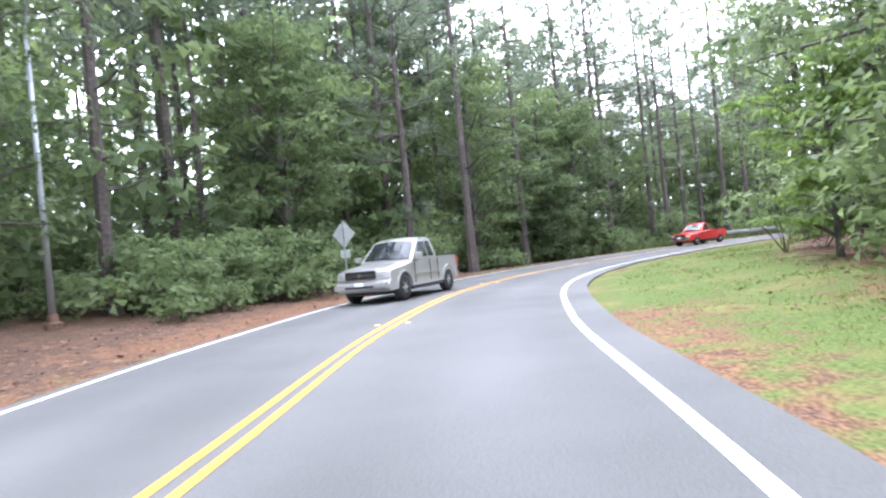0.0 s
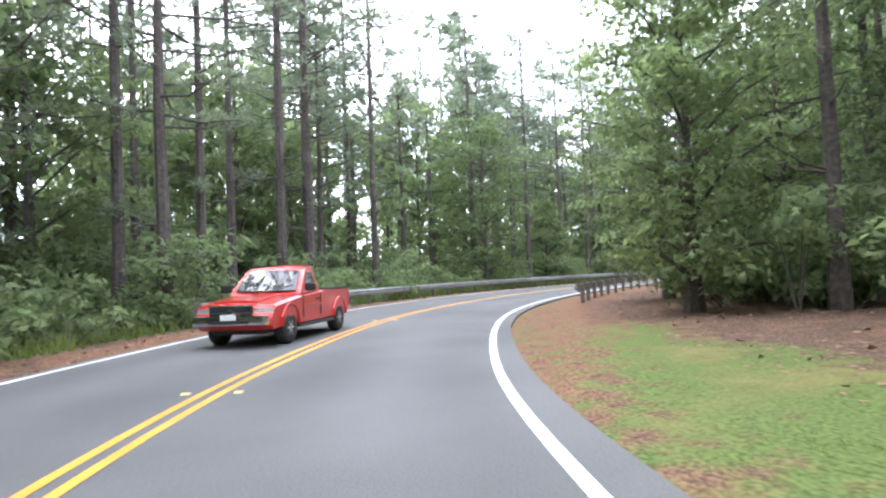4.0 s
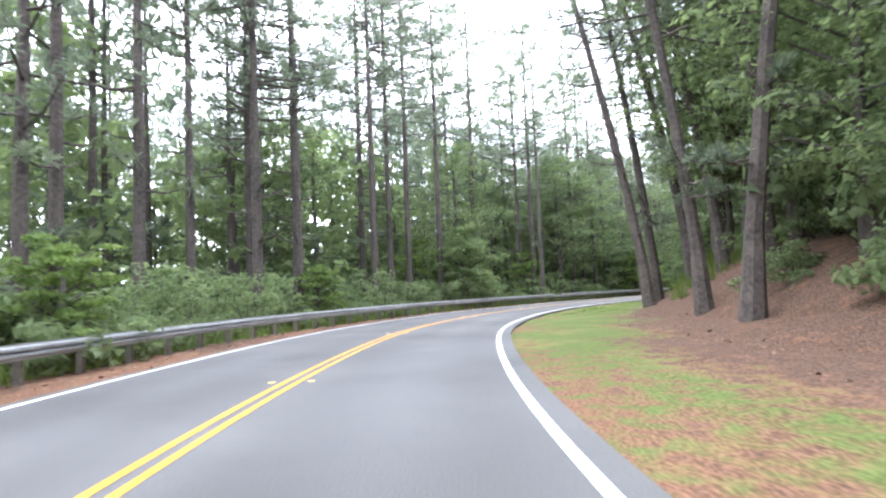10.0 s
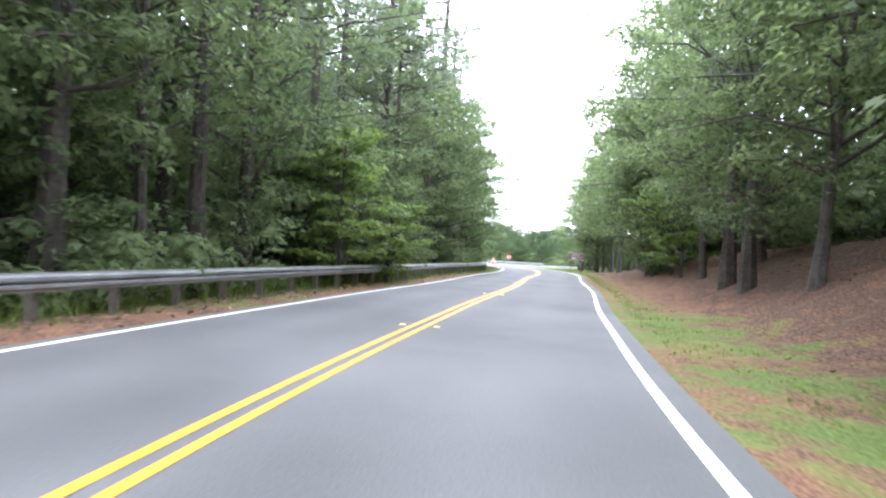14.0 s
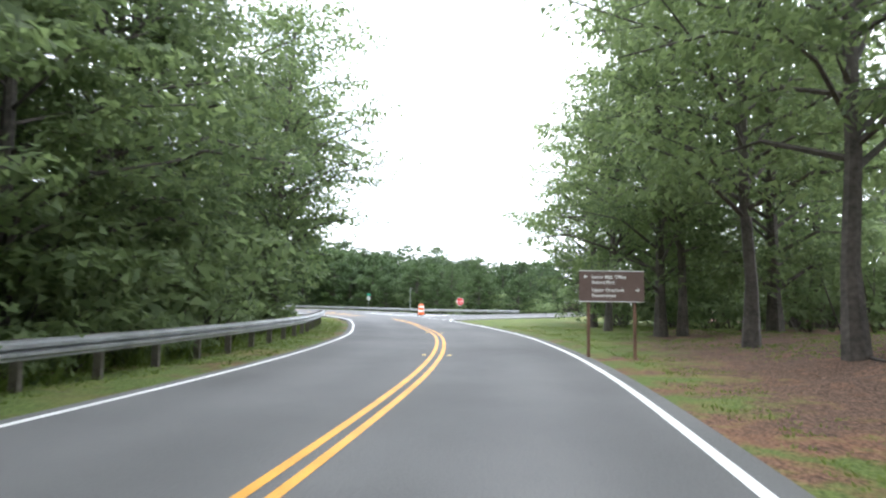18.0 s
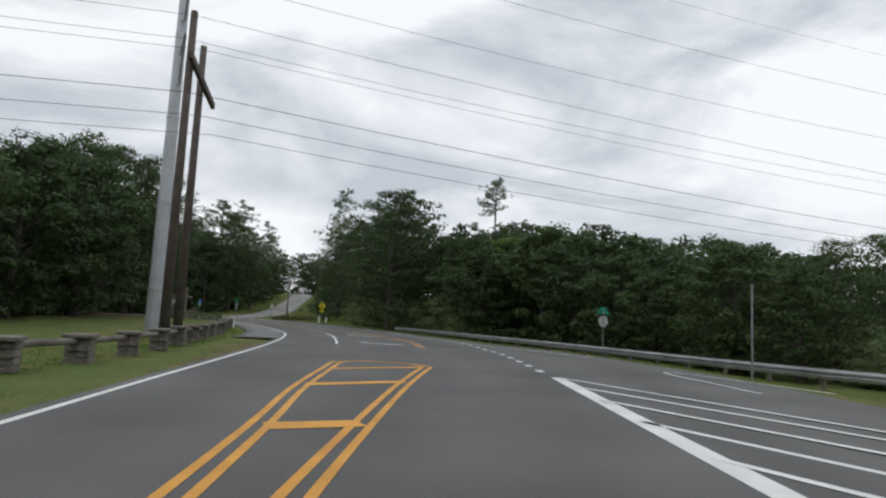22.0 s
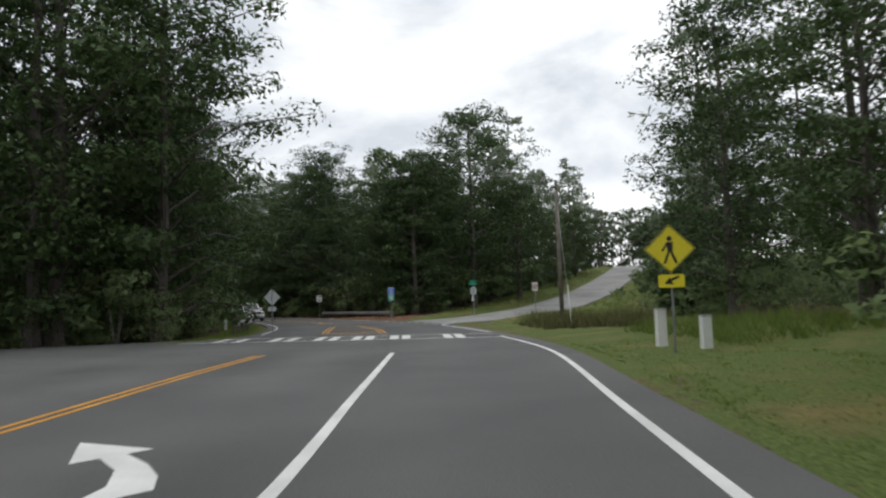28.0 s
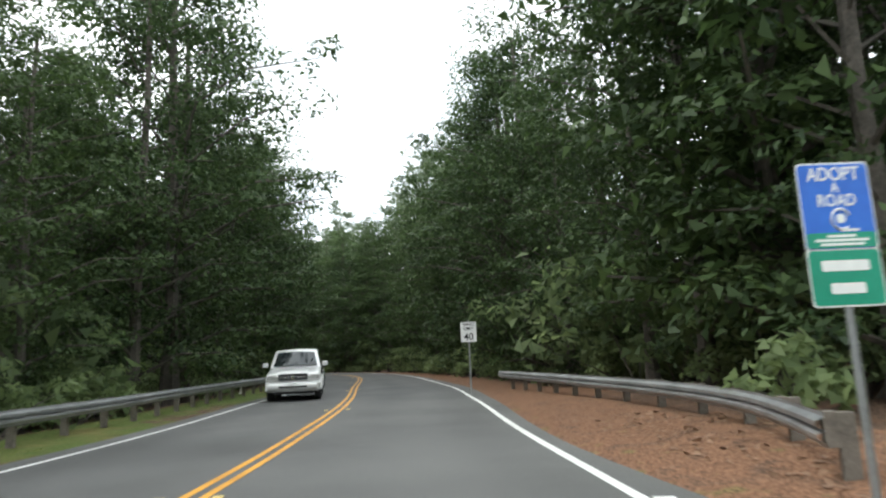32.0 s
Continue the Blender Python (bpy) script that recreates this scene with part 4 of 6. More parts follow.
def tree(kind, x, y, turn, size=1.0, label="", group="roadside trees"):
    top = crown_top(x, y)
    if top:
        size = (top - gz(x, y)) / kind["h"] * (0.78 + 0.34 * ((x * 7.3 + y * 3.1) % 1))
    root = thing(kind["name"], pose(x, y, gz(x, y) - 0.05, 0, 0, turn), label, "tree", group)
    put("trunk", kind["trunk"], root)
    # Past x=203 the shade is in the leaf colour of the crown.
    put("crown", kind["shaded_crown" if x > 203 else "crown"], root)
    root.scale = (size,) * 3
    planted.append((x, y))
    return root


LABELS = {"pine_tree": "tall loblolly pine with a bare brown trunk and thin crown", "broadleaf_tree": "dark green broadleaf tree with spreading leafy limbs", "young_tree": "young bright green broadleaf tree at the wood's edge"}


def clear_of(x, y, gap):
    if ((MID - (x, y)) ** 2).sum(1).min() ** 0.5 - HALF_L[along(x, y)] < gap:
        return False
    for road_line, half in ((SIDE_A, 7.5), (SIDE_B, 6.5), (SIDE_C, 7.0)):
        if ((road_line - (x, y)) ** 2).sum(1).min() < (half + gap * 0.4) ** 2:
            return False
    return True


LAMP_VIEW = (-4.0, 6.0)


def kept_open(x, y):
    """Lawns, the pole line's clearing and the lamp's surroundings, where nothing grows."""
    if x < 0 and y < 30:
        ax, ay = -17.8 - LAMP_VIEW[0], 18.1 - LAMP_VIEW[1]
        u = min(1.05, max(0, ((x - LAMP_VIEW[0]) * ax + (y - LAMP_VIEW[1]) * ay) / (ax * ax + ay * ay)))
        if math.hypot(x - LAMP_VIEW[0] - u * ax, y - LAMP_VIEW[1] - u * ay) < 2.2:
            return True
    return (196 < x < 268 and -4 < y < 15) or (188 < x < 214 and y < 4 and y > -14 - (x - 188) * 2.2) or (200 < x < 262 and -1 > y > -23 - (262 - x) * 0.35) or (268 < x < 312 and 4 < y < 15) or (312 < x < 336 and -4 < y < 8)


def belt(side, t0, t1, near, far, gap, mix, fill, seed, group="roadside trees", size=1.0):
    """Trees set singly along one side, between two moments of the way."""
    r = np.random.default_rng(seed)
    s = np.interp(t0, TT, TS) if t0 >= 0 else TS[0] + t0 * 12
    s_end = np.interp(t1, TT, TS) if t1 <= 32 else TS[-1] + (t1 - 32) * 12
    while s < s_end:
        p = np.array([np.interp(s, MID_S, MID[:, 0]), np.interp(s, MID_S, MID[:, 1])])
        j = along(*p)
        d = HALF_L[j] + near + (far - near) * r.uniform() ** 1.6
        q = p + side * MID_N[j] * d
        s += gap * r.uniform(0.6, 1.4)
        if not clear_of(q[0], q[1], near * 0.9) or kept_open(*q) or any((q[0] - a) ** 2 + (q[1] - b) ** 2 < fill for a, b in planted[-40:]):
            continue
        u, kinds = r.uniform(), PINES
        for share, some in mix:
            if u < share:
                kinds = some
                break
        if kinds is PINES and 205 < q[0] < 300:
            kinds = BROAD
        k = kinds[r.integers(len(kinds))]
        tree(k, q[0], q[1], r.uniform(0, 360), size * r.uniform(0.85, 1.15), LABELS[k["name"]], group)


# trees that stand out
for k, x, y in ((0, 52.7, 89.2), (1, 55.7, 88.0), (2, 71, 89.5), (0, 76.3, 86.5), (2, 75, 90.5), (1, 98.3, 85), (0, 95.2, 87.2), (2, 107.1, 84.4), (0, 115.9, 81), (1, 105, 88), (2, 116.5, 79), (0, 129.8, 65.2), (2, 141.4, 56.8), (1, 134.5, 60.0), (0, 60, 91), (2, 86, 88), (1, 37, 82), (0, 118.5, 75), (2, 124.5, 71.5), (1, 130.5, 66.5), (2, 122.5, 77.5), (0, 128.5, 73.5), (1, 135.5, 67), (2, 112, 80), (0, 103, 86.5)):
    tree(PINES[k], x, y, 40 * k + x * 7, 1.2 if x > 110 else 1.05, LABELS["pine_tree"])
for k, x, y, g in ((0, 145.5, 50.5, 1.1), (1, 153, 43.2, 1.1), (3, 150, 47.5, 1.2), (2, 127.9, 64.8, 1.0), (0, 138.5, 56.4, 1.1), (1, 142.0, 54.2, 1.05), (3, 161.8, 33.8, 1.6), (0, 161.5, 37.0, 1.05), (0, -7, 53, 1.1), (2, -3.5, 57.5, 1.1), (1, 0, 61.5, 1.15), (0, -10, 57, 1.1), (2, 4, 66, 1.05), (1, -1.5, 67, 1.2), (0, 9.5, 71.5, 1.05), (2, 6, 76, 1.15), (1, 15, 76, 1.1)):
    tree(PINES[k], x, y, 90 * k + x * 11, g, LABELS["pine_tree"])
for k, x, y, g in ((1, -5.5, 60.5, 0.9), (2, 1.5, 69.5, 0.95), (0, -9.5, 65, 0.9), (2, 12.5, 80, 1.0)):
    tree(TALL[k], x, y, 70 * x, g, LABELS["broadleaf_tree"])
for k, x, y, turn in ((0, 113.6, 53.8, 70), (1, 114.6, 51.0, 95), (0, 117.5, 51.5, 100), (1, 121.4, 50.8, 60), (0, 110.5, 53.0, 80), (1, 119.5, 47.5, 110), (0, 105.5, 55.5, 85), (0, 95.4, 66.8, 272), (1, 88.3, 67.7, 276), (0, 96.3, 64.3, 266), (1, 98.1, 65.4, 280), (1, 90.7, 62.6, 258), (0, 93.6, 64.2, 284), (1, 101.4, 61.8, 255), (0, 98.8, 61.2, 265), (1, 104.5, 58.8, 250), (0, 73.2, 70.2, 275), (1, 76.0, 68.8, 262)):
    tree(LEANERS[k], x, y, turn, 1.0, "leaning pine with a dark bare trunk on the bank")
tree(PINES[3], 156.5, 41.5, 10, 1.35, "airy young pine with long open limbs")
for k, x, y, g in ((0, 141.8, 50.6, 1.0), (1, 144.5, 47.2, 0.9), (0, 63, 86, 0.8), (1, 82, 86.0, 0.8), (1, 100, 82.5, 0.8)):
    tree(YOUNG[k], x, y, 33 * x, g, LABELS["young_tree"])
for k, x, y, g, turn in ((2, 181.5, -5.5, 0.95, 20), (0, 173, -1, 1.1, 80), (2, 187, -13, 0.9, 300), (2, 191, -22, 0.9, 60), (0, 196, -33, 1.1, 10), (2, 203, -44, 1.0, 200), (0, 178, -12, 1.1, 90), (2, 183.5, 17.5, 0.85, 130), (0, 189, 14.6, 0.85, 40),
                         (1, 180, 20, 1.1, 0), (2, 193, 18, 0.7, 70), (0, 281, -19.5, 0.9, 90), (2, 284, -13.5, 0.95, 10), (0, 290, -12.0, 1.1, 300), (2, 297, -12, 0.9, 120), (0, 305, -10.5, 0.85, 140),
                         (2, 189.8, -12.5, 0.95, 70), (0, 198.2, 9.9, 1.1, 60), (3, 200.8, 10.4, 0.75, 20), (3, 197.5, 12.6, 0.9, 80), (1, 193.5, 14, 0.9, 200), (2, 176.5, 1.0, 0.95, 110), (2, 316.5, -8.0, 0.95, 70), (0, 322, -8.5, 1.0, 20), (2, 310, -11.5, 0.95, 200), (3, 331, -6.2, 0.9, 10), (3, 338, -6.5, 0.9, 80), (1, 346, -7.2, 0.8, 140), (1, 356, -7.4, 0.85, 220), (1, 367, -7.8, 0.9, 300), (0, 378, -8.6, 0.9, 30), (2, 349.6, 13.6, 1.1, 200), (0, 353.8, 9.6, 1.0, 250), (1, 366, 7.6, 1.0, 20), (1, 378, 6.6, 0.9, 100), (2, 306.5, 22, 1.05, 70), (0, 302, 26, 1.2, 10), (2, 313, 25, 1.1, 150), (2, 345.5, 17.5, 0.95, 40), (0, 351.5, 19, 1.15, 90), (2, 350, 25, 0.95, 0), (0, 356, 13.5, 1.0, 120), (1, 345, 19.5, 0.8, 30)):
    tree(BROAD[k], x, y, turn, g, "large broadleaf tree with dense dark crown")
for k, x, y, g in ((2, 270.5, 17, 0.85), (0, 276, 18, 1.0), (1, 264, 19, 1.15), (2, 257, 21, 0.8), (0, 249, 21, 0.95), (1, 281, 24, 1.1), (0, 241, 22, 0.9), (1, 233, 21, 1.0), (0, 225, 22, 0.9), (2, 289, 27, 0.95), (1, 285.5, 20.5, 1.0), (0, 216, 22, 0.8), (1, 207, 20, 0.95), (1, 200, 19, 0.9),
                   (3, 268, 15.8, 0.8), (3, 259, 17, 0.8), (3, 250, 18, 0.8), (3, 240, 18.5, 0.9), (3, 230, 18, 0.8), (3, 220, 18, 0.8),
                   (1, 268, -21.5, 0.9), (0, 266, -27.5, 0.72), (1, 259.5, -27, 0.88), (0, 254, -30, 0.74), (1, 247, -31, 0.88), (0, 240, -33, 0.76), (1, 233.5, -35, 0.95), (0, 228, -38, 0.8), (1, 262, -36, 1.1), (2, 270, -33, 0.75), (1, 243, -40, 1.1), (0, 250, -38, 0.85), (1, 274, -23, 1.15),
                   (3, 271.5, -18.0, 1.0), (3, 264.5, -20.5, 1.0), (3, 260, -23, 0.9), (3, 256, -24, 1.0), (3, 251.5, -25.5, 0.9), (3, 247.5, -26, 1.1), (3, 242.5, -28.5, 0.9), (3, 238, -29, 1.0), (3, 232, -32, 1.0), (3, 226, -34, 1.0)):
    tree(BROAD[k], x, y, 57 * x, g, "broadleaf tree in the dark wood behind the clearing", "trees round the clearing")
for k, x, y, g in ((3, 203.6, 8.8, 0.85), (3, 206.8, 7.9, 0.7), (1, 201.4, 10.6, 0.85)):
    tree(BROAD[k], x, y, 41 * x, g, "dense dark broadleaf tree at the end of the guard rail")
for k, x, y, g in ((0, 359.5, 63.5, 1.05), (1, 366, 75.5, 1.1), (0, 371, 88, 1.05), (1, 374.5, 53, 1.0), (0, 363.2, 40.4, 1.12), (0, 369.5, 47.2, 1.12), (0, 380.5, 62.5, 1.0), (0, 388, 73.5, 1.1), (1, 392, 84, 1.2), (0, 396, 96, 1.1)):
    tree(TALL[k], x, y, 50 * x, g, "tall dark broadleaf tree crowding the bend")
tree(TALL[2], 189.6, -9.3, 60, 0.74, "dense broadleaf tree standing at the edge of the lawn")
for x, y, turn, g in ((196.9, 9.4, 30, 0.95), (188.5, 12.4, 200, 1.0), (181.5, -1.6, 90, 0.95), (185.5, -5.0, 150, 0.9), (192.6, 11.2, 120, 0.9), (145, 26.9, 200, 1.25), (150.6, 21.4, 80, 1.25), (170.4, 5.0, 60, 1.05), (166.2, 8.4, 240, 1.1), (175.8, 0.6, 310, 1.0)):
    tree(HIGH[int(x) % 2], x, y, turn, g, "spreading broadleaf tree whose limbs reach out over the road")
for k in range(34):
    a, d = math.radians(-42 - (k % 17) * 1.25), 78 + (k // 17) * 9 + 5 * ((k * 0.618) % 1)
    x, y = 181.7 + d * cos(a), 5.9 + d * sin(a)
    if clear_of(x, y, 2):
        tree(BROAD[k % 3], x, y, 37 * k, 1.0, "broadleaf tree in the dark wood behind the clearing", "trees round the clearing")
stub = pine(301, 16.8, 0.75, 1.3, 420)
SNAG = kind_of("dying_tree", *stub, GREY_BARK, NEEDLE)
DROOP = kind_of("open_tree", *broadleaf(411, 19.0, 0.05, 5.0, 10500, 0.22, radius=0.15, lobes=34, tall=0.42), GREY_BARK, LEAF)
e = thing("open_tree", pose(275.1, -11.6, gz(275.1, -11.6) - 0.05, 0, 0, 40), "tall open-crowned tree with drooping limbs standing clear of the wood", "tree", "trees round the clearing")
put("trunk", DROOP["trunk"], e)
# Crown copy with leaves darkened to stand for shade.
put("crown", DROOP["shaded_crown"], e)
planted.append((275.1, -11.6))
e = thing("dying_tree", pose(273.1, -22.0, gz(273.1, -22.0) - 0.05), "dying tree with a thin bare top above the wood", "tree", "trees round the clearing")
for k in ("trunk", "crown"):
    put(k, SNAG[k], e)

MIX_H = [(0.28, HIGH), (0.42, PINES), (0.88, BROAD), (1.0, YOUNG)]
MIX_T = [(0.90, TALL), (1.0, YOUNG)]
MIX_B = [(0.15, PINES), (0.85, BROAD), (1.0, YOUNG)]
belt(-1, -1.5, 5.0, 3.0, 11, 2.7, [(0.46, PINES), (0.72, BROAD), (1.0, YOUNG)], 4.0, 1, size=1.08)
belt(-1, 5.0, 13.5, 4.2, 13, 3.2, [(0.72, PINES), (0.84, BROAD), (1.0, YOUNG)], 6.0, 2, size=1.1)
belt(-1, 13.5, 19.6, 4.0, 12, 3.4, MIX_B, 8.0, 3)
belt(1, -1.5, 5.2, 6.5, 14, 3.4, [(0.3, PINES), (0.85, BROAD), (1.0, YOUNG)], 8.0, 4)
belt(1, 5.2, 8.6, 5.0, 13, 2.8, MIX_B, 6.0, 5)
belt(1, 8.4, 9.4, 6.0, 14, 3.0, MIX_H, 7.0, 6)
belt(1, 9.4, 11.6, 9.5, 17, 3.0, MIX_B, 7.0, 26)
belt(1, 9.2, 12.0, 6.2, 9.5, 5.5, [(1.0, LEANERS)], 7.0, 27)
belt(1, 11.9, 13.0, 9.0, 13, 2.9, [(0.12, LEANERS), (0.62, HIGH), (0.9, BROAD), (1.0, YOUNG)], 7.0, 19)
belt(1, 12.4, 14.0, 8.5, 14, 3.0, MIX_H, 6.0, 12)
belt(1, 14.0, 18.8, 4.6, 13, 2.6, MIX_H, 6.0, 7)
belt(1, 15.0, 18.9, 4.6, 7.5, 6.2, [(0.7, HIGH), (1.0, BROAD)], 6.0, 17)
belt(-1, 14.5, 19.4, 3.4, 5, 5.0, [(0.6, HIGH), (1.0, BROAD)], 6.0, 18)
belt(1, 24.6, 28.9, 6.0, 14, 3.2, MIX_B, 9.0, 8)
belt(1, 30.9, 42, 5.0, 10, 2.3, MIX_T, 7.0, 9, size=1.12)
belt(-1, 29.2, 42, 4.2, 9.5, 2.3, MIX_T, 7.0, 10, size=1.2)


def woods(name, spots, stock, label, green=None, bark=None, seed=0):
    """Many plants joined: for woods too deep to count."""
    r = np.random.default_rng(seed)
    wood_v, leaf_v = [], []
    spots = np.asarray(spots)
    zs = ground_z(spots[:, :2])
    for (x, y, g), z in zip(spots, zs):
        wood, leaf = stock[r.integers(len(stock))]
        a = r.uniform(0, 2 * pi)
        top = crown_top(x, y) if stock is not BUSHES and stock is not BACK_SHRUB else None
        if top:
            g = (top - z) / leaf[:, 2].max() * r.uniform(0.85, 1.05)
        rot = np.array([[cos(a), -sin(a), 0], [sin(a), cos(a), 0], [0, 0, 1]])
        wood_v.append(wood @ rot.T * g + (x, y, z - 0.05))
        leaf_v.append(leaf @ rot.T * g + (x, y, z - 0.05))
    ob = tagged(new(name), label, "woods", kind="stuff")
    put("trunks", quads_mesh("trunks", np.concatenate(wood_v), [bark]), ob)
    put("leaves", quads_mesh("leaves", np.concatenate(leaf_v), [green], 3), ob)
    return ob


BACK_PINE = [pine(131 + i, h, 0.40, 3.2, 700, radius=0.19, blade=(0.95, 0.34), per=7) for i, h in enumerate((24, 20, 27))]
BACK_PINE = [(w_[:8 * 7 * 4], l_) for w_, l_ in BACK_PINE]
BACK_BROAD = [broadleaf(141 + i, h, 0.02, 4.8, 1050, 0.58, lobes=26, per=3) for i, h in enumerate((17, 21, 13))]
BACK_BROAD = [(w_[:7 * 7 * 4], l_) for w_, l_ in BACK_BROAD]
BACK_SHRUB = [bush(161 + i, h, h * 0.6, 240, 0.42) for i, h in enumerate((4.5, 6.0, 3.5))]


def scatter(side, t0, t1, near, far, n, seed, lo=0.8, hi=1.15, gap=None):
    r = np.random.default_rng(seed)
    s0 = np.interp(t0, TT, TS) if t0 >= 0 else TS[0] + t0 * 12
    s1 = np.interp(t1, TT, TS) if t1 <= 32 else TS[-1] + (t1 - 32) * 12
    got = []
    for _ in range(n):
        s = r.uniform(s0, s1)
        p = np.array([np.interp(s, MID_S, MID[:, 0]), np.interp(s, MID_S, MID[:, 1])])
        j = along(*p)
        q = p + side * MID_N[j] * (HALF_L[j] + r.uniform(near, far))
        if clear_of(q[0], q[1], near * 0.9 if gap is None else gap) and not kept_open(*q):
            got.append((*q, r.uniform(lo, hi)))
    return got


deep = scatter(-1, -4, 13.5, 11, 36, 230, 21, 0.9, 1.2) + scatter(-1, 13.5, 19.5, 11, 36, 130, 20) + scatter(1, -4, 18.8, 11, 36, 330, 22) + scatter(-1, 29.5, 44, 11, 34, 130, 23) + scatter(1, 25, 28.8, 11, 34, 70, 24) + scatter(1, 31, 44, 11, 34, 130, 25)
deep += [(x, y, 1.1) for x, y in zip(np.random.default_rng(3).uniform(190, 300, 90), np.random.default_rng(4).uniform(24, 48, 90)) if clear_of(x, y, 4)]
deep += [(x, y, 0.9) for x, y in zip(np.random.default_rng(5).uniform(215, 300, 100), np.random.default_rng(6).uniform(-75, -40, 100)) if clear_of(x, y, 4)]
deep += [(x, y, 0.95) for x, y in zip(np.random.default_rng(8).uniform(352, 450, 150), np.random.default_rng(9).uniform(-45, 60, 150)) if clear_of(x, y, 12) and abs(y - 2) > 9]
deep += [(x, y, 1.0) for x, y in zip(np.random.default_rng(18).uniform(380, 450, 110), np.random.default_rng(19).uniform(60, 150, 110)) if clear_of(x, y, 4)]
deep += [(x, y, 1.0) for x, y in zip(np.random.default_rng(28).uniform(170, 215, 60), np.random.default_rng(29).uniform(-80, -8, 60)) if clear_of(x, y, 4) and not kept_open(x, y)]
thicket = scatter(-1, -4, 19.5, 9, 38, 760, 71, 0.8, 1.3) + scatter(1, -4, 18.8, 10, 36, 380, 72, 0.8, 1.3) + scatter(-1, 29.5, 44, 7, 26, 170, 73, 0.8, 1.3) + scatter(1, 31, 44, 7, 26, 170, 74, 0.8, 1.3) + scatter(1, 24.6, 28.6, 7, 26, 60, 75, 0.8, 1.2)
thicket += scatter(1, 13.5, 18.8, 12, 34, 260, 89, 0.9, 1.4)
thicket += [(x, y, 1.0) for x, y in zip(np.random.default_rng(76).uniform(342, 400, 110), np.random.default_rng(77).uniform(11, 34, 110)) if clear_of(x, y, 3.5)]
thicket += [(x, y, 0.8) for x, y in zip(np.random.default_rng(78).uniform(316, 384, 90), np.random.default_rng(79).uniform(-22, -7, 90)) if clear_of(x, y, 4)]
thicket += [(x, y, 1.0) for x, y in zip(np.random.default_rng(80).uniform(262, 300, 60), np.random.default_rng(81).uniform(19, 30, 60)) if clear_of(x, y, 4)]
deep += [(x, y, 0.9) for x, y in zip(np.random.default_rng(83).uniform(175, 300, 90), np.random.default_rng(84).uniform(-130, -72, 90)) if clear_of(x, y, 3)]
deep += [(x, y, 0.9) for x, y in zip(np.random.default_rng(85).uniform(392, 455, 70), np.random.default_rng(86).uniform(-18, 18, 70)) if clear_of(x, y, 0.5)]
deep += scatter(-1, -3, 6, 8, 20, 90, 87) + scatter(-1, 2, 14, 34, 60, 170, 88, 0.9, 1.15)
low_wood = [bool(205 < x < 300 and y < -12) for x, y, _ in deep]
half = [d for i, d in enumerate(deep) if i % 2 and not low_wood[i]], [d for i, d in enumerate(deep) if not i % 2 or low_wood[i]]
woods("pine_woods", half[0], BACK_PINE, "deep pine woods behind the roadside trees", green=NEEDLE, bark=BARK, seed=31)
woods("broadleaf_woods", [d for d in half[1] if d[0] <= 203], BACK_BROAD, "deep broadleaf woods behind the roadside trees", green=LEAF, bark=GREY_BARK, seed=32)
# Same stock as broadleaf_woods, with shade put into its leaf colour.
woods("shaded_woods", [d for d in half[1] if d[0] > 203], BACK_BROAD, "broadleaf woods round the junction and beyond, leaves coloured darker for shade", green=SHADED_LEAF, bark=GREY_BARK, seed=35)
under = scatter(-1, -4, 5, 2.8, 11, 260, 41) + scatter(-1, 5, 19.8, 2.6, 9, 520, 42) + scatter(1, -4, 8.3, 6.5, 15, 200, 43) + scatter(1, 8.3, 11.5, 9, 20, 60, 44) + scatter(1, 11.5, 18.8, 10, 20, 90, 48) + scatter(1, 24.3, 28.8, 4.5, 12, 150, 45) + scatter(1, 31, 40, 3, 12, 150, 46) + scatter(-1, 29.2, 40, 2.8, 12, 170, 47)
under += [(x, y, 1.2) for x, y in zip(np.random.default_rng(10).uniform(200, 280, 90), np.random.default_rng(11).uniform(17, 22, 90))]
under += [(x, -22.5 - (262 - x) * 0.35 + d, 1.3) for x, d in zip(np.random.default_rng(12).uniform(222, 272, 90), np.random.default_rng(13).uniform(-4, 1, 90))]
woods("thicket", thicket, BACK_SHRUB, "dense shady shrubs filling the woods behind the roadside", green=BRUSH, bark=GREY_BARK, seed=34)
under += scatter(1, 24.6, 28.8, 5.0, 8.5, 130, 51, 0.9, 1.4) + scatter(-1, 29.0, 33, 4.2, 7.5, 90, 52, 0.9, 1.4) + scatter(-1, 0, 5, 4, 9, 90, 53, 0.9, 1.4) + scatter(1, 5.5, 8.6, 6, 11, 40, 54, 0.9, 1.4) + scatter(1, 8.6, 12, 8, 13, 60, 57, 0.6, 1.2)
under += [(x, y, 1.7) for x, y in zip(np.random.default_rng(55).uniform(177, 197, 60), np.random.default_rng(56).uniform(11, 24, 60)) if clear_of(x, y, 3.4)]
under += [(x, y, 1.6) for x, y in zip(np.random.default_rng(57).uniform(166, 190, 70), np.random.default_rng(58).uniform(-26, -4, 70)) if clear_of(x, y, 7)]
for cx, cy, wide, n in ((276, -12.5, 4.5, 16), (284, -14.5, 5, 16), (291, -13.0, 5, 14), (304.5, 21.5, 4.5, 16), (310, 24.0, 4, 10)):
    q = np.random.default_rng(int(cx)).normal(size=(n, 2)) * wide * 0.5 + (cx, cy)
    under += [(x, y, 1.25) for x, y in q if clear_of(x, y, 3.8)]
woods("undergrowth", under, BUSHES, "leafy green undergrowth along the edge of the woods", green=BRUSH, bark=GREY_BARK, seed=33)


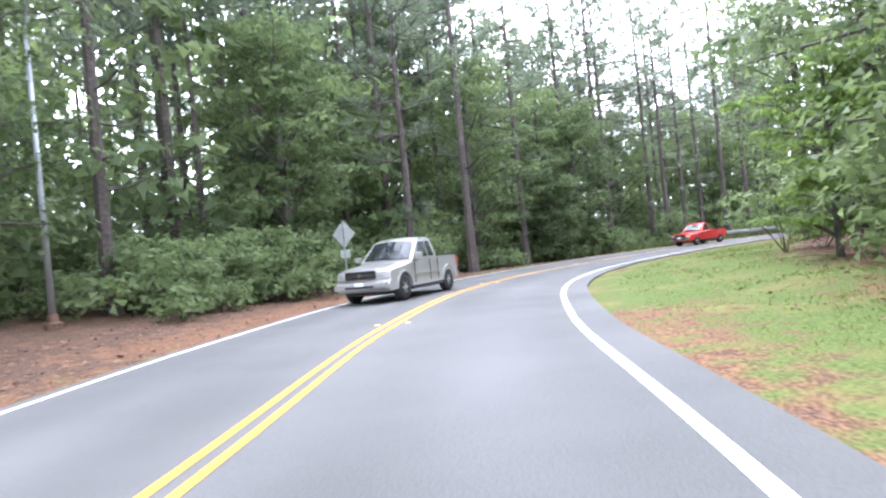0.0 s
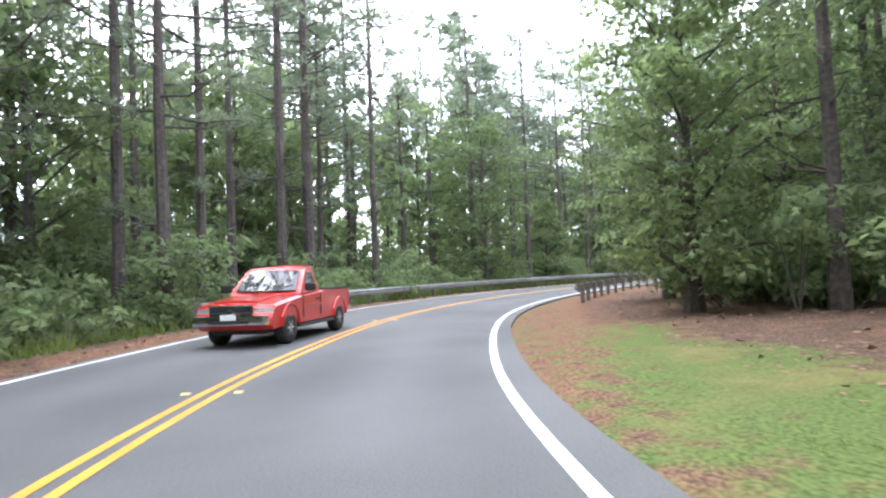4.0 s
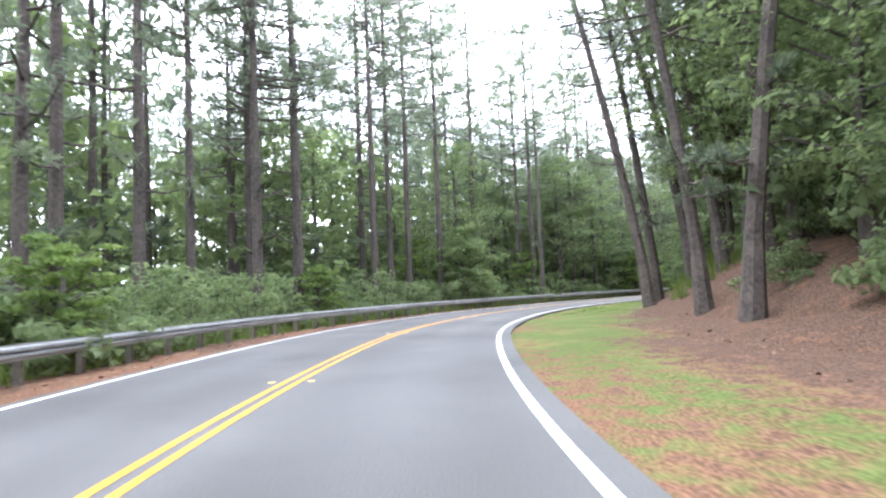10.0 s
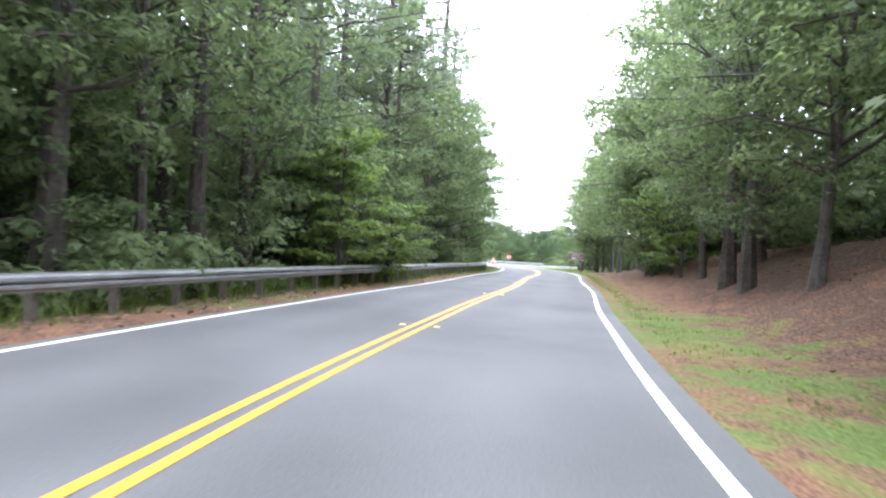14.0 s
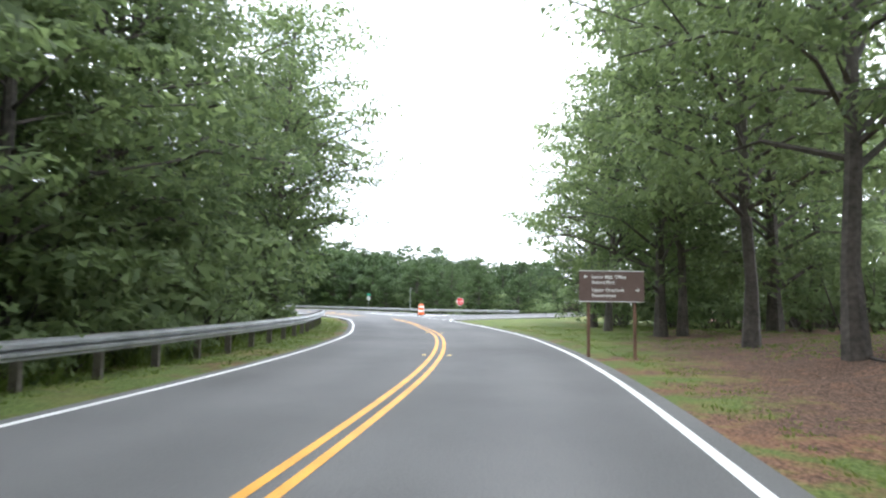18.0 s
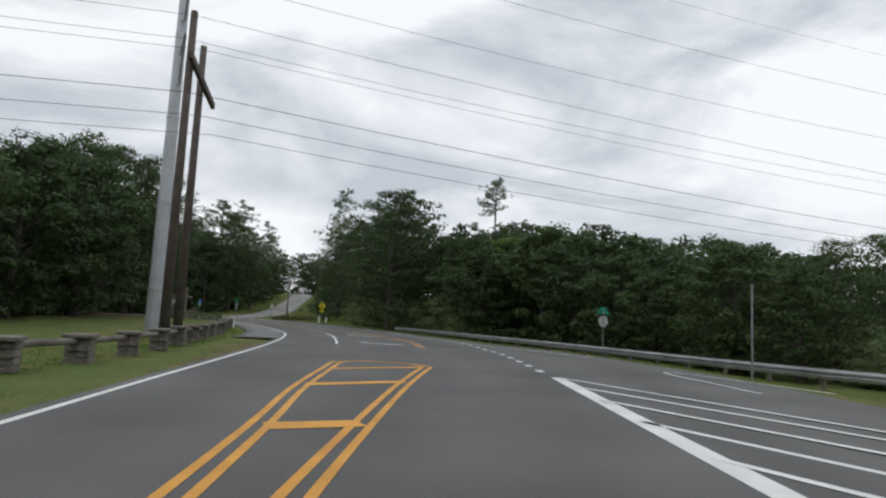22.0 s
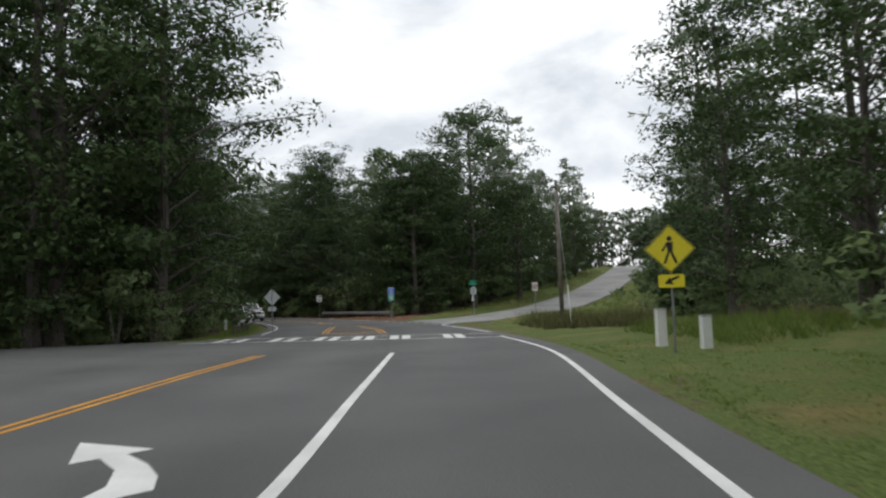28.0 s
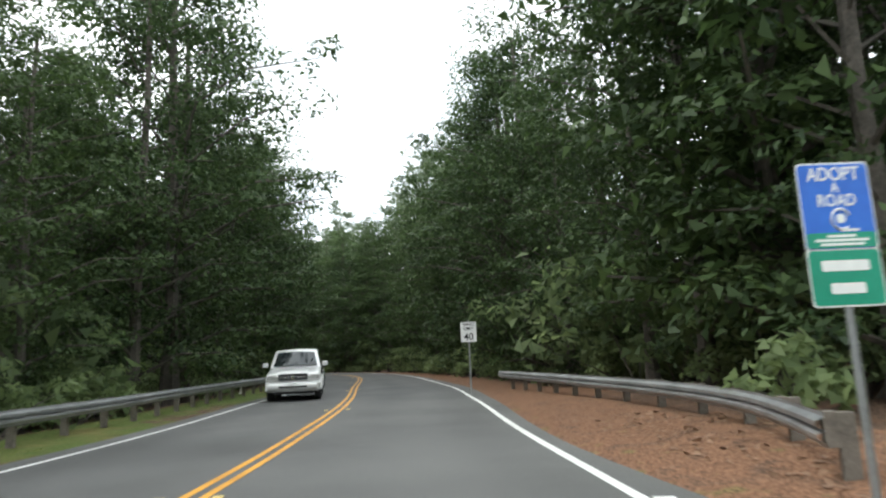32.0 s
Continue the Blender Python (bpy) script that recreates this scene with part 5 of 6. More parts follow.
# ---- signs ----
ALU = mottled("sign_back_aluminium", (0.36, 0.38, 0.38), (0.52, 0.54, 0.54), 2.0, 0.5, 0.3, fine=15)
SIGN_POST = mottled("galvanised_post", (0.25, 0.26, 0.26), (0.42, 0.43, 0.43), 2.0, 0.5, 0.5, fine=20)
S_YELLOW = mottled("sign_yellow", (0.72, 0.60, 0.02), (0.85, 0.74, 0.04), 1.5, 0.45, fine=10)
S_BLACK = mottled("sign_black", (0.012, 0.012, 0.012), (0.025, 0.025, 0.025), 2.0, 0.5, fine=10)
S_WHITE = mottled("sign_white", (0.70, 0.71, 0.70), (0.82, 0.83, 0.82), 1.5, 0.45, fine=10)
S_RED = mottled("sign_red", (0.42, 0.02, 0.03), (0.55, 0.035, 0.045), 1.5, 0.45, fine=10)
S_GREEN = mottled("sign_green", (0.0, 0.22, 0.13), (0.01, 0.30, 0.19), 1.5, 0.45, fine=10)
S_BLUE = mottled("sign_blue", (0.01, 0.10, 0.50), (0.02, 0.15, 0.62), 1.5, 0.45, fine=10)
S_BROWN = mottled("sign_brown", (0.085, 0.055, 0.045), (0.125, 0.085, 0.07), 1.5, 0.6, fine=10)
RUST = mottled("rusty_post", (0.10, 0.055, 0.035), (0.20, 0.12, 0.08), 2.5, 0.8, fine=20)


def plate(outline, thick=0.006):
    """A flat plate in x and z that faces -y, its back towards +y."""
    bm = bmesh.new()
    prism(bm, outline, 0.0, thick)
    return bm


def rect(w, h, cx=0.0, cz=0.0, r=0.04):
    pts = []
    for sx, sz, a0 in ((1, 1, 0), (-1, 1, 90), (-1, -1, 180), (1, -1, 270)):
        for a in (0, 45, 90):
            t = radians(a0 + a)
            pts.append((cx + sx * (w / 2 - r) + r * cos(t), cz + sz * (h / 2 - r) + r * sin(t)))
    return pts


def diamond(s, cz):
    d = s / math.sqrt(2)
    return [(0, cz - d), (d, cz), (0, cz + d), (-d, cz)]


def octagon(w, cz):
    r = w / 2 / cos(pi / 8)
    return [(r * cos(pi / 8 + k * pi / 4), cz + r * sin(pi / 8 + k * pi / 4)) for k in range(8)]


def lettering(text, size, x, z, y, mat, parent, name="lettering", align="CENTER"):
    c = bpy.data.curves.new(name, "FONT")
    c.body, c.size, c.align_x, c.extrude = text, size, align, 0.0015
    c.offset = size * 0.012
    tmp = bpy.data.objects.new(name, c)
    scene.collection.objects.link(tmp)
    dg = bpy.context.evaluated_depsgraph_get()
    me = bpy.data.meshes.new_from_object(tmp.evaluated_get(dg))
    bpy.data.objects.remove(tmp)
    me.transform(pose(x, y, z, 90))
    me.materials.clear()
    me.materials.append(mat)
    return put(name, me, parent)


def bars(rows, mat, parent, y=-0.004):
    """Writing that is not lettered: plain bars of width, height, x, z."""
    for w_, h_, x, z in rows:
        part("text_bar", plate(rect(w_, h_, x, z, min(w_, h_) * 0.2), 0.003), mat, parent).location.y = y


def post(parent, h, mat=SIGN_POST, x=0.0, w=0.055, deep=0.4, y=0.02):
    bm = bmesh.new()
    u = [(x - w / 2, 0), (x - w / 2, 0.03), (x - w / 4, 0.045), (x + w / 4, 0.045), (x + w / 2, 0.03), (x + w / 2, 0), (x + w / 4, 0.02), (x - w / 4, 0.02)]
    lo = [bm.verts.new((a, b + y, -deep)) for a, b in u]
    hi = [bm.verts.new((a, b + y, h)) for a, b in u]
    for i in range(8):
        bm.faces.new((lo[i], lo[(i + 1) % 8], hi[(i + 1) % 8], hi[i]))
    bm.faces.new(hi)
    bmesh.ops.recalc_face_normals(bm, faces=bm.faces[:])
    return part("post", bm, mat, parent)


def sign_at(name, x, y, face, label, category="road sign"):
    """face: the bearing, in degrees, towards which the sign's front looks."""
    return thing(name, pose(x, y, gz(x, y), 0, 0, face + 90), label, category)


# back of a warning sign, seen from behind
e = sign_at("warning_sign", -12.0, 26.4, 75, "diamond warning sign with smaller plate, seen from its grey back")
post(e, 2.95)
part("panel", plate(diamond(0.76, 2.45)), ALU, e, "bare aluminium back of a diamond panel")
part("plate", plate(rect(0.46, 0.32, 0, 1.68)), ALU, e, "small bare aluminium plate")
e = sign_at("warning_sign", 317.3, 16.6, 55, "diamond warning sign with small plate, seen from its grey back")
post(e, 2.55)
part("panel", plate(diamond(0.70, 2.1)), ALU, e, "bare aluminium back of a diamond panel")
part("plate", plate(rect(0.5, 0.26, 0, 1.42)), ALU, e, "small bare aluminium plate")

# pedestrian crossing sign
e = sign_at("crossing_sign", 300.5, -5.2, 188, "yellow diamond pedestrian crossing sign with arrow plate")
post(e, 2.95)
part("panel", plate(diamond(0.80, 2.4)), S_YELLOW, e, "bright yellow diamond panel")
d = diamond(0.76, 2.4)
for p, q in zip(d, d[1:] + d[:1]):
    bm = bmesh.new()
    rod(bm, (p[0], -0.003, p[1]), (q[0], -0.003, q[1]), 0.008, sides=4)
    part("border", bm, S_BLACK, e)
sym = part("symbol", plate(octagon(0.11, 2.64), 0.003), S_BLACK, e)
sym.location.y = -0.004
for o in ([(-0.07, 2.56), (0.08, 2.56), (0.06, 2.32), (-0.05, 2.32)], [(-0.05, 2.33), (0.0, 2.33), (-0.10, 2.06), (-0.16, 2.06)], [(0.0, 2.33), (0.06, 2.33), (0.16, 2.08), (0.10, 2.06)], [(-0.07, 2.55), (-0.02, 2.55), (-0.15, 2.34), (-0.19, 2.36)]):
    part("symbol", plate(o, 0.003), S_BLACK, e).location.y = -0.004
part("plate", plate(rect(0.58, 0.30, 0, 1.66)), S_YELLOW, e, "small yellow arrow plate")
for o in ([(-0.04, 1.70), (0.16, 1.78), (0.18, 1.74), (-0.02, 1.64)], [(-0.16, 1.60), (0.04, 1.58), (-0.04, 1.74)]):
    part("arrow", plate(o, 0.003), S_BLACK, e).location.y = -0.004

# stop sign on the side road, front turned this way
e = sign_at("stop_sign", 224.6, -23.6, 140, "red octagonal stop sign with white letters")
post(e, 2.6)
part("panel", plate(octagon(0.90, 2.15)), S_WHITE, e)
p = part("face", plate(octagon(0.84, 2.15), 0.004), S_RED, e, "red octagon face")
p.location.y = -0.004
lettering("STOP", 0.33, 0, 2.04, -0.006, S_WHITE, e)

# two street-name posts with the backs of stop signs
for x, y, face in ((238.4, -18.2, 10), (338.9, 10.6, 60)):
    e = sign_at("street_sign", x, y, face, "green street name blades above the grey back of a stop sign", "street sign")
    if x < 300:
        e.scale = (0.72,) * 3
    post(e, 3.2)
    part("octagon", plate(octagon(0.76, 2.35)), ALU, e, "bare aluminium back of an octagon")
    b1 = part("name_blade", plate(rect(0.95, 0.22, 0, 2.98)), S_GREEN, e, "green street name blade")
    bars([(0.7, 0.1, 0, 2.98)], S_WHITE, b1)
    b2 = part("name_blade", plate(rect(0.75, 0.2, 0, 3.2)), S_GREEN, e, "green street name blade")
    b2.rotation_euler.z = radians(90)
    if x > 300:
        p = part("no_parking_plate", plate(rect(0.30, 0.45, 0, 1.72)), S_WHITE, e, "white no-parking plate with red ring")
        p.location.y = -0.06
        lettering("P", 0.24, 0, 1.70, -0.004, S_BLACK, p)
        bm = bmesh.new()
        bmesh.ops.create_circle(bm, cap_ends=False, segments=24, radius=0.13, matrix=pose(0, -0.004, 1.78, 90))
        bmesh.ops.solidify(bm, geom=bm.faces[:], thickness=0.01) if bm.faces else None
        bm.free()
        for k in range(12):
            a0, a1 = k * pi / 6, (k + 1) * pi / 6
            part("ring", rodded((0.13 * cos(a0), -0.004, 1.78 + 0.13 * sin(a0)), (0.13 * cos(a1), -0.004, 1.78 + 0.13 * sin(a1)), 0.012, sides=4), S_RED, p)
        part("slash", rodded((-0.09, -0.006, 1.87), (0.09, -0.006, 1.69), 0.012, sides=4), S_RED, p)

e = sign_at("no_parking_sign", 329.2, 3.35, 215, "small white no-parking sign on a thin post")
post(e, 2.3)
p = part("panel", plate(rect(0.42, 0.60, 0, 2.0)), S_WHITE, e)
lettering("P", 0.34, 0, 1.90, -0.004, S_BLACK, p)
for k in range(12):
    a0, a1 = k * pi / 6, (k + 1) * pi / 6
    part("ring", rodded((0.17 * cos(a0), -0.004, 2.03 + 0.17 * sin(a0)), (0.17 * cos(a1), -0.004, 2.03 + 0.17 * sin(a1)), 0.014, sides=4), S_RED, p)
part("slash", rodded((-0.12, -0.006, 2.15), (0.12, -0.006, 1.91), 0.014, sides=4), S_RED, p)

# adopt-a-road sign
e = sign_at("adopt_a_road_sign", 335.13, 16.74, 222, "blue and green adopt-a-road sign on a steel post")
post(e, 2.86, w=0.07)
e.scale = (0.76, 1.0, 0.94)
p = part("panel", plate(rect(0.74, 0.73, 0, 2.50)), S_BLUE, e, "blue upper panel with white lettering")
part("border", plate(rect(0.77, 0.76, 0, 2.50), 0.003), S_WHITE, p).location.y = 0.004
lettering("ADOPT", 0.165, 0, 2.725, -0.004, S_WHITE, p)
lettering("A", 0.125, 0, 2.62, -0.004, S_WHITE, p)
lettering("ROAD", 0.145, 0, 2.50, -0.004, S_WHITE, p)
for k in range(9):
    a0, a1 = radians(20 + 32 * k), radians(52 + 32 * k)
    part("emblem", rodded((0.10 * cos(a0) + 0.02, -0.005, 2.385 + 0.09 * sin(a0)), (0.10 * cos(a1) + 0.02, -0.005, 2.385 + 0.09 * sin(a1)), 0.011, sides=4), S_WHITE, p)
part("emblem", plate(rect(0.09, 0.08, 0.02, 2.39, 0.03), 0.003), S_WHITE, p).location.y = -0.005
part("emblem", plate(rect(0.2, 0.022, 0.1, 2.29, 0.01), 0.003), S_WHITE, p).location.y = -0.005
q = part("lower_band", plate(rect(0.73, 0.13, 0, 2.205, 0.03), 0.003), S_GREEN, p)
q.location.y = -0.004
bars([(0.30, 0.022, 0, 2.24), (0.56, 0.022, 0, 2.205), (0.46, 0.022, 0, 2.17)], S_WHITE, q, -0.003)
p = part("name_panel", plate(rect(0.74, 0.46, 0, 1.89)), S_GREEN, e, "green lower panel with white bars")
part("border", plate(rect(0.77, 0.49, 0, 1.89), 0.003), S_WHITE, p).location.y = 0.004
bars([(0.50, 0.09, 0, 1.99), (0.36, 0.09, 0, 1.80)], S_WHITE, p)

# speed limit sign
e = sign_at("speed_limit_sign", 347.1, 30.4, 216, "white speed limit sign with black numerals")
post(e, 2.75)
p = part("panel", plate(rect(0.56, 0.70, 0, 2.34)), S_WHITE, e)
lettering("SPEED", 0.14, 0, 2.56, -0.004, S_BLACK, p)
lettering("LIMIT", 0.15, 0, 2.41, -0.004, S_BLACK, p)
lettering("40", 0.34, 0, 2.06, -0.004, S_BLACK, p)

# brown park sign
e = sign_at("park_direction_sign", 171.4, 9.55, 142, "brown park direction sign with white lettering on two posts", "direction sign")
up = 1.80 - gz(171.4, 9.55)
for x in (-0.58, 0.58):
    post(e, up + 0.38, RUST, x, 0.08)
p = part("panel", plate(rect(1.64, 0.78, 0, up, 0.015), 0.025), S_BROWN, e, "brown panel with white edge strips")
for z in (up - 0.39, up + 0.39):
    part("edge_strip", boxed(-0.82, 0.82, -0.01, 0.035, z - 0.009, z + 0.009, bevel=0.003), S_WHITE, p)
for k, line in enumerate(("Lanier Mgt. Office", "Buford Park", "Upper Overlook", "Powerhouse")):
    lettering(line, 0.12, -0.50, up + (0.20, 0.06, -0.135, -0.275)[k], -0.004, S_WHITE, p, align="LEFT")
for x, z, d in ((-0.64, up + 0.245, -1), (0.64, up - 0.09, 1)):
    part("arrow", plate(rect(0.10, 0.018, x, z, 0.005), 0.003), S_WHITE, p).location.y = -0.004
    for k in (-1, 1):
        part("arrow", rodded((x + d * 0.05, -0.004, z), (x + d * 0.01, -0.004, z + k * 0.04), 0.009, sides=4), S_WHITE, p)

# ---- traffic drum ----
DRUM = mottled("orange_plastic", (0.62, 0.10, 0.015), (0.80, 0.16, 0.03), 2.0, 0.5, fine=12)
TYRE = mottled("black_rubber", (0.012, 0.012, 0.012), (0.03, 0.03, 0.03), 4.0, 0.85, fine=40)


def lathe(profile, sides=24):
    bm = bmesh.new()
    rings = [[bm.verts.new((r * cos(2 * pi * k / sides), r * sin(2 * pi * k / sides), z)) for k in range(sides)] for r, z in profile]
    for a, b in zip(rings, rings[1:]):
        for k in range(sides):
            bm.faces.new((a[k], a[(k + 1) % sides], b[(k + 1) % sides], b[k]))
    bm.faces.new(rings[0][::-1])
    bm.faces.new(rings[-1])
    return bm


e = thing("traffic_drum", pose(212.75, -10.6, 0), "orange traffic drum with white reflective bands on a rubber base", "traffic drum")
part("base", lathe([(0.42, 0.004), (0.42, 0.06), (0.36, 0.08), (0.3, 0.09)]), TYRE, e)
part("body", lathe([(0.30, 0.08), (0.30, 0.32), (0.285, 0.33), (0.285, 0.52), (0.27, 0.53), (0.27, 0.72), (0.255, 0.73), (0.255, 0.92), (0.24, 0.94), (0.23, 1.05), (0.1, 1.07)]), DRUM, e, smooth=False)
for r, z0, z1 in ((0.289, 0.36, 0.50), (0.259, 0.76, 0.90)):
    part("band", lathe([(r, z0), (r + 0.001, z0 + 0.005), (r + 0.001, z1)]), S_WHITE, e, "white reflective band")
part("handle", boxed(-0.09, 0.09, -0.02, 0.02, 1.05, 1.16, bevel=0.01), DRUM, e)
e = sign_at("thin_marker_post", 226.5, -17.6, 120, "thin grey marker post in the grass strip", "post")
post(e, 3.0)

# ---- poles and wires ----
CABLE = mottled("black_cable", (0.02, 0.02, 0.022), (0.04, 0.04, 0.045), 3.0, 0.6, fine=20)
GLASS_I = mottled("grey_insulator", (0.10, 0.10, 0.11), (0.2, 0.2, 0.21), 3.0, 0.3, fine=20)


def insulator(parent, x, y, z, n=9, step=0.145):
    """A string of discs that hangs from (x, y, z)."""
    prof = []
    for k in range(n):
        t = z - k * step
        prof += [(0.03, t), (0.13, t - 0.04), (0.13, t - 0.06), (0.03, t - 0.08)]
    part("insulator", lathe(prof + [(0.03, z - n * step)], 10), GLASS_I, parent, "string of dark insulator discs")


def wooden_pole(x, y, h, lean=0.0, label="tall dark wooden power pole"):
    e = thing("power_pole", pose(x, y, gz(x, y), 0, lean, 0), label, "power pole")
    part("shaft", rodded((0, 0, -0.8), (0, 0, h), 0.19, 0.13, sides=12), POLE_WOOD, e, smooth=True)
    return e


pa_ = wooden_pole(235.8, 1.1, 12.2, label="tall dark wooden power pole carrying a cross arm")
wooden_pole(233.0, 1.0, 12.4)
arm = part("cross_arm", bmesh.new(), POLE_WOOD, pa_, "heavy timber cross arm")
bm = bmesh.new()
box(bm, -0.08, 0.08, -3.0, 3.0, -0.14, 0.14, 0.015)
bm.to_mesh(arm.data)
bm.free()
arm.matrix_basis = pose(-1.0, -0.28, 10.3, 0, 0, 91)
for d in (-2.8, 0.0, 2.8):
    v = arm.matrix_basis @ Vector((0, d, -0.14))
    insulator(pa_, v.x, v.y, v.z)
e = thing("steel_pole", pose(248.9, 5.0, gz(248.9, 5.0)), "very tall light grey steel power pole", "power pole")
prof = [(0.46, -0.6), (0.45, 1.0), (0.34, 14), (0.22, 30), (0.1, 30.1)]
part("shaft", lathe(prof, 12), POLE_STEEL, e)
for k in range(5):
    part("collar", lathe([(0.47 - 0.05 * k, 2.4 + 5.2 * k), (0.475 - 0.05 * k, 2.42 + 5.2 * k), (0.475 - 0.05 * k, 2.58 + 5.2 * k), (0.46 - 0.05 * k, 2.6 + 5.2 * k)], 12), STEEL, e)
for k in range(18):
    z = 12 + 0.9 * k
    part("step_peg", rodded((0.25, 0, z), (0.55, 0, z), 0.015, sides=5), STEEL, e)
for z in (16.5, 20.5, 24.5):
    for a, b in (((0, 0, z), (-1.2, -0.5, z + 1.3)), ((0, 0, z - 1.2), (-0.55, -0.25, z - 1.7))):
        part("bracket", rodded(a, b, 0.09, 0.06, sides=7), POLE_STEEL, e)
    part("insulator", rodded((-1.2, -0.5, z + 1.25), (-0.6, -0.28, z - 1.65), 0.075, sides=7), GLASS_I, e, "slanted grey insulator")


def cable(a, b, sag, r=0.016, label="thin dark power line strung between poles"):
    n = 16
    pts = [np.array(a) + (np.array(b) - np.array(a)) * u - (0, 0, 4 * sag * u * (1 - u)) for u in np.linspace(0, 1, n)]
    o = pts[0]
    ob = new("power_line", quads_mesh("power_line", tube(np.array(pts) - o, [r] * n, 5), [CABLE]))
    ob.location = o
    tagged(ob, label, "power line", "power lines")


for x, y, z, r in ((247.7, 4.5, 17.2, 0.013), (247.7, 4.5, 21.2, 0.013), (247.7, 4.5, 25.2, 0.013), (248.9, 5.0, 29.6, 0.01), (232.0, 0.8, 8.9, 0.012), (234.8, 0.8, 8.9, 0.012), (237.6, 0.8, 8.9, 0.012), (235.8, 1.1, 12.0, 0.009), (233.0, 1.0, 12.2, 0.009)):
    cable((x, y, z), (x + 14, y - 105, z - 0.5), 1.8, r)
    cable((x, y, z), (x - 12, y + 95, z + 0.5), 1.6, r)


def street_utility_pole(x, y, h):
    e = thing("utility_pole", pose(x, y, gz(x, y)), "brown wooden utility pole with a short arm", "utility pole")
    part("shaft", rodded((0, 0, -0.6), (0, 0, h), 0.13, 0.09, sides=10), POST_WOOD, e, smooth=True)
    part("arm", boxed(-0.5, 0.5, -0.05, 0.05, h - 0.5, h - 0.38, bevel=0.01), POLE_WOOD, e)
    for d in (-0.45, 0.45):
        part("insulator", lathe([(0.03, h - 0.38), (0.05, h - 0.3), (0.05, h - 0.24), (0.02, h - 0.2)], 8), GLASS_I, e).location.x = d
    part("guy_wire", rodded((0, 0, h - 1.2), (-2.2, -0.8, 0.0), 0.012, sides=4), STEEL, e)
    part("guy_guard", rodded((-2.2, -0.8, 0.0), (-1.65, -0.6, 2.2), 0.03, sides=6), S_WHITE, e)


street_utility_pole(320.6, 0.3, 8.1)


# street lamp near the start
e = thing("street_lamp", pose(-17.8, 18.1, gz(-17.8, 18.1), 0, 0, -35), "slim grey aluminium street lamp with a curved arm", "street lamp")
part("base", lathe([(0.24, -0.2), (0.24, 0.18), (0.16, 0.24), (0.13, 0.45)], 14), RUST, e, "brown rusty base")
part("pole", rodded((0, 0, 0.1), (0, 0, 8.4), 0.10, 0.065, sides=14), POLE_STEEL, e, smooth=True)
pts = [(0, 0, 8.2), (0.25, 0, 8.9), (0.7, 0, 9.35), (1.4, 0, 9.55), (2.1, 0, 9.6)]
part("arm", bmesh.new(), POLE_STEEL, e).data = quads_mesh("arm", tube(pts, [0.05, 0.045, 0.04, 0.035, 0.03], 8), [POLE_STEEL])
part("lamp_head", boxed(1.95, 2.6, -0.14, 0.14, 9.52, 9.68, bevel=0.05), ALU, e)

# ---- left clearing: stone piers with timber rails ----
STONE = mottled("field_stone", (0.10, 0.09, 0.08), (0.27, 0.24, 0.21), 3.0, 0.9, bump=0.6, fine=14)


def stone_mesh(seed):
    """One rough stone, about as wide as a hand is long."""
    r = np.random.default_rng(seed)
    bm = box(bmesh.new(), -0.11, 0.11, -0.145, 0.145, -0.085, 0.085, 0.025)
    for v in bm.verts:
        v.co += Vector(r.normal(size=3) * 0.006)
    me = bpy.data.meshes.new("stone")
    bm.to_mesh(me)
    bm.free()
    me.materials.append(STONE)
    return me


STONES = [stone_mesh(i) for i in range(8)]
CAP = bpy.data.meshes.new("cap_stone")
bm = box(bmesh.new(), -0.42, 0.44, -0.36, 0.36, 0.71, 0.82, 0.03)
bm.to_mesh(CAP)
bm.free()
CAP.materials.append(STONE)


def stone_pier(m, seed):
    """A squat pier of rough stones under one flat cap."""
    r = np.random.default_rng(seed)
    e = thing("stone_pier", m, "squat pier of rough brown stones beside the grass", "stone pier", "stone piers")
    for level in range(4):
        for sx in (-1, 0, 1):
            for sy in (-1, 1):
                put("stone", STONES[r.integers(8)], e, m=pose(sx * 0.225 + r.uniform(-0.01, 0.01) + 0.05 * (level % 2), sy * 0.15, level * 0.185 + 0.05, 0, 0, 180 * int(r.integers(2)) + r.uniform(-3, 3)))
    put("cap_stone", CAP, e)


row = smooth_line([(211, 3.8), (222, 1.7), (228, 0.9), (234, 0.7), (246, 1.0), (254, 1.7), (260, 2.1)], 0.5)
rs = lengths(row)
spots = []
k, d = 0, 0.0
while d < rs[-1]:
    spots.append((np.interp(d, rs, row[:, 0]), np.interp(d, rs, row[:, 1])))
    d += 2.9
spots += [(308.0, 22.0), (310.3, 18.6), (305.2, 25.0)]
for k, (x, y) in enumerate(spots):
    stone_pier(pose(x, y, gz(x, y), 0, 0, 11 * k % 17) @ Matrix.Diagonal((0.9, 0.9, 0.82, 1)), k)
for k, ((x0, y0), (x1, y1)) in enumerate(zip(spots, spots[1:])):
    if math.hypot(x1 - x0, y1 - y0) > 5:
        continue
    z0, z1 = gz(x0, y0), gz(x1, y1)
    ob = new("fence_rail", bpy.data.meshes.new("fence_rail"))
    bm = rodded((x0, y0, z0 + 0.5), (x1, y1, z1 + 0.5), 0.085, 0.075, sides=8)
    bm.to_mesh(ob.data)
    bm.free()
    ob.data.materials.append(POST_WOOD)
    tagged(ob, "round weathered timber rail between stone piers", "fence rail", "fence rails")

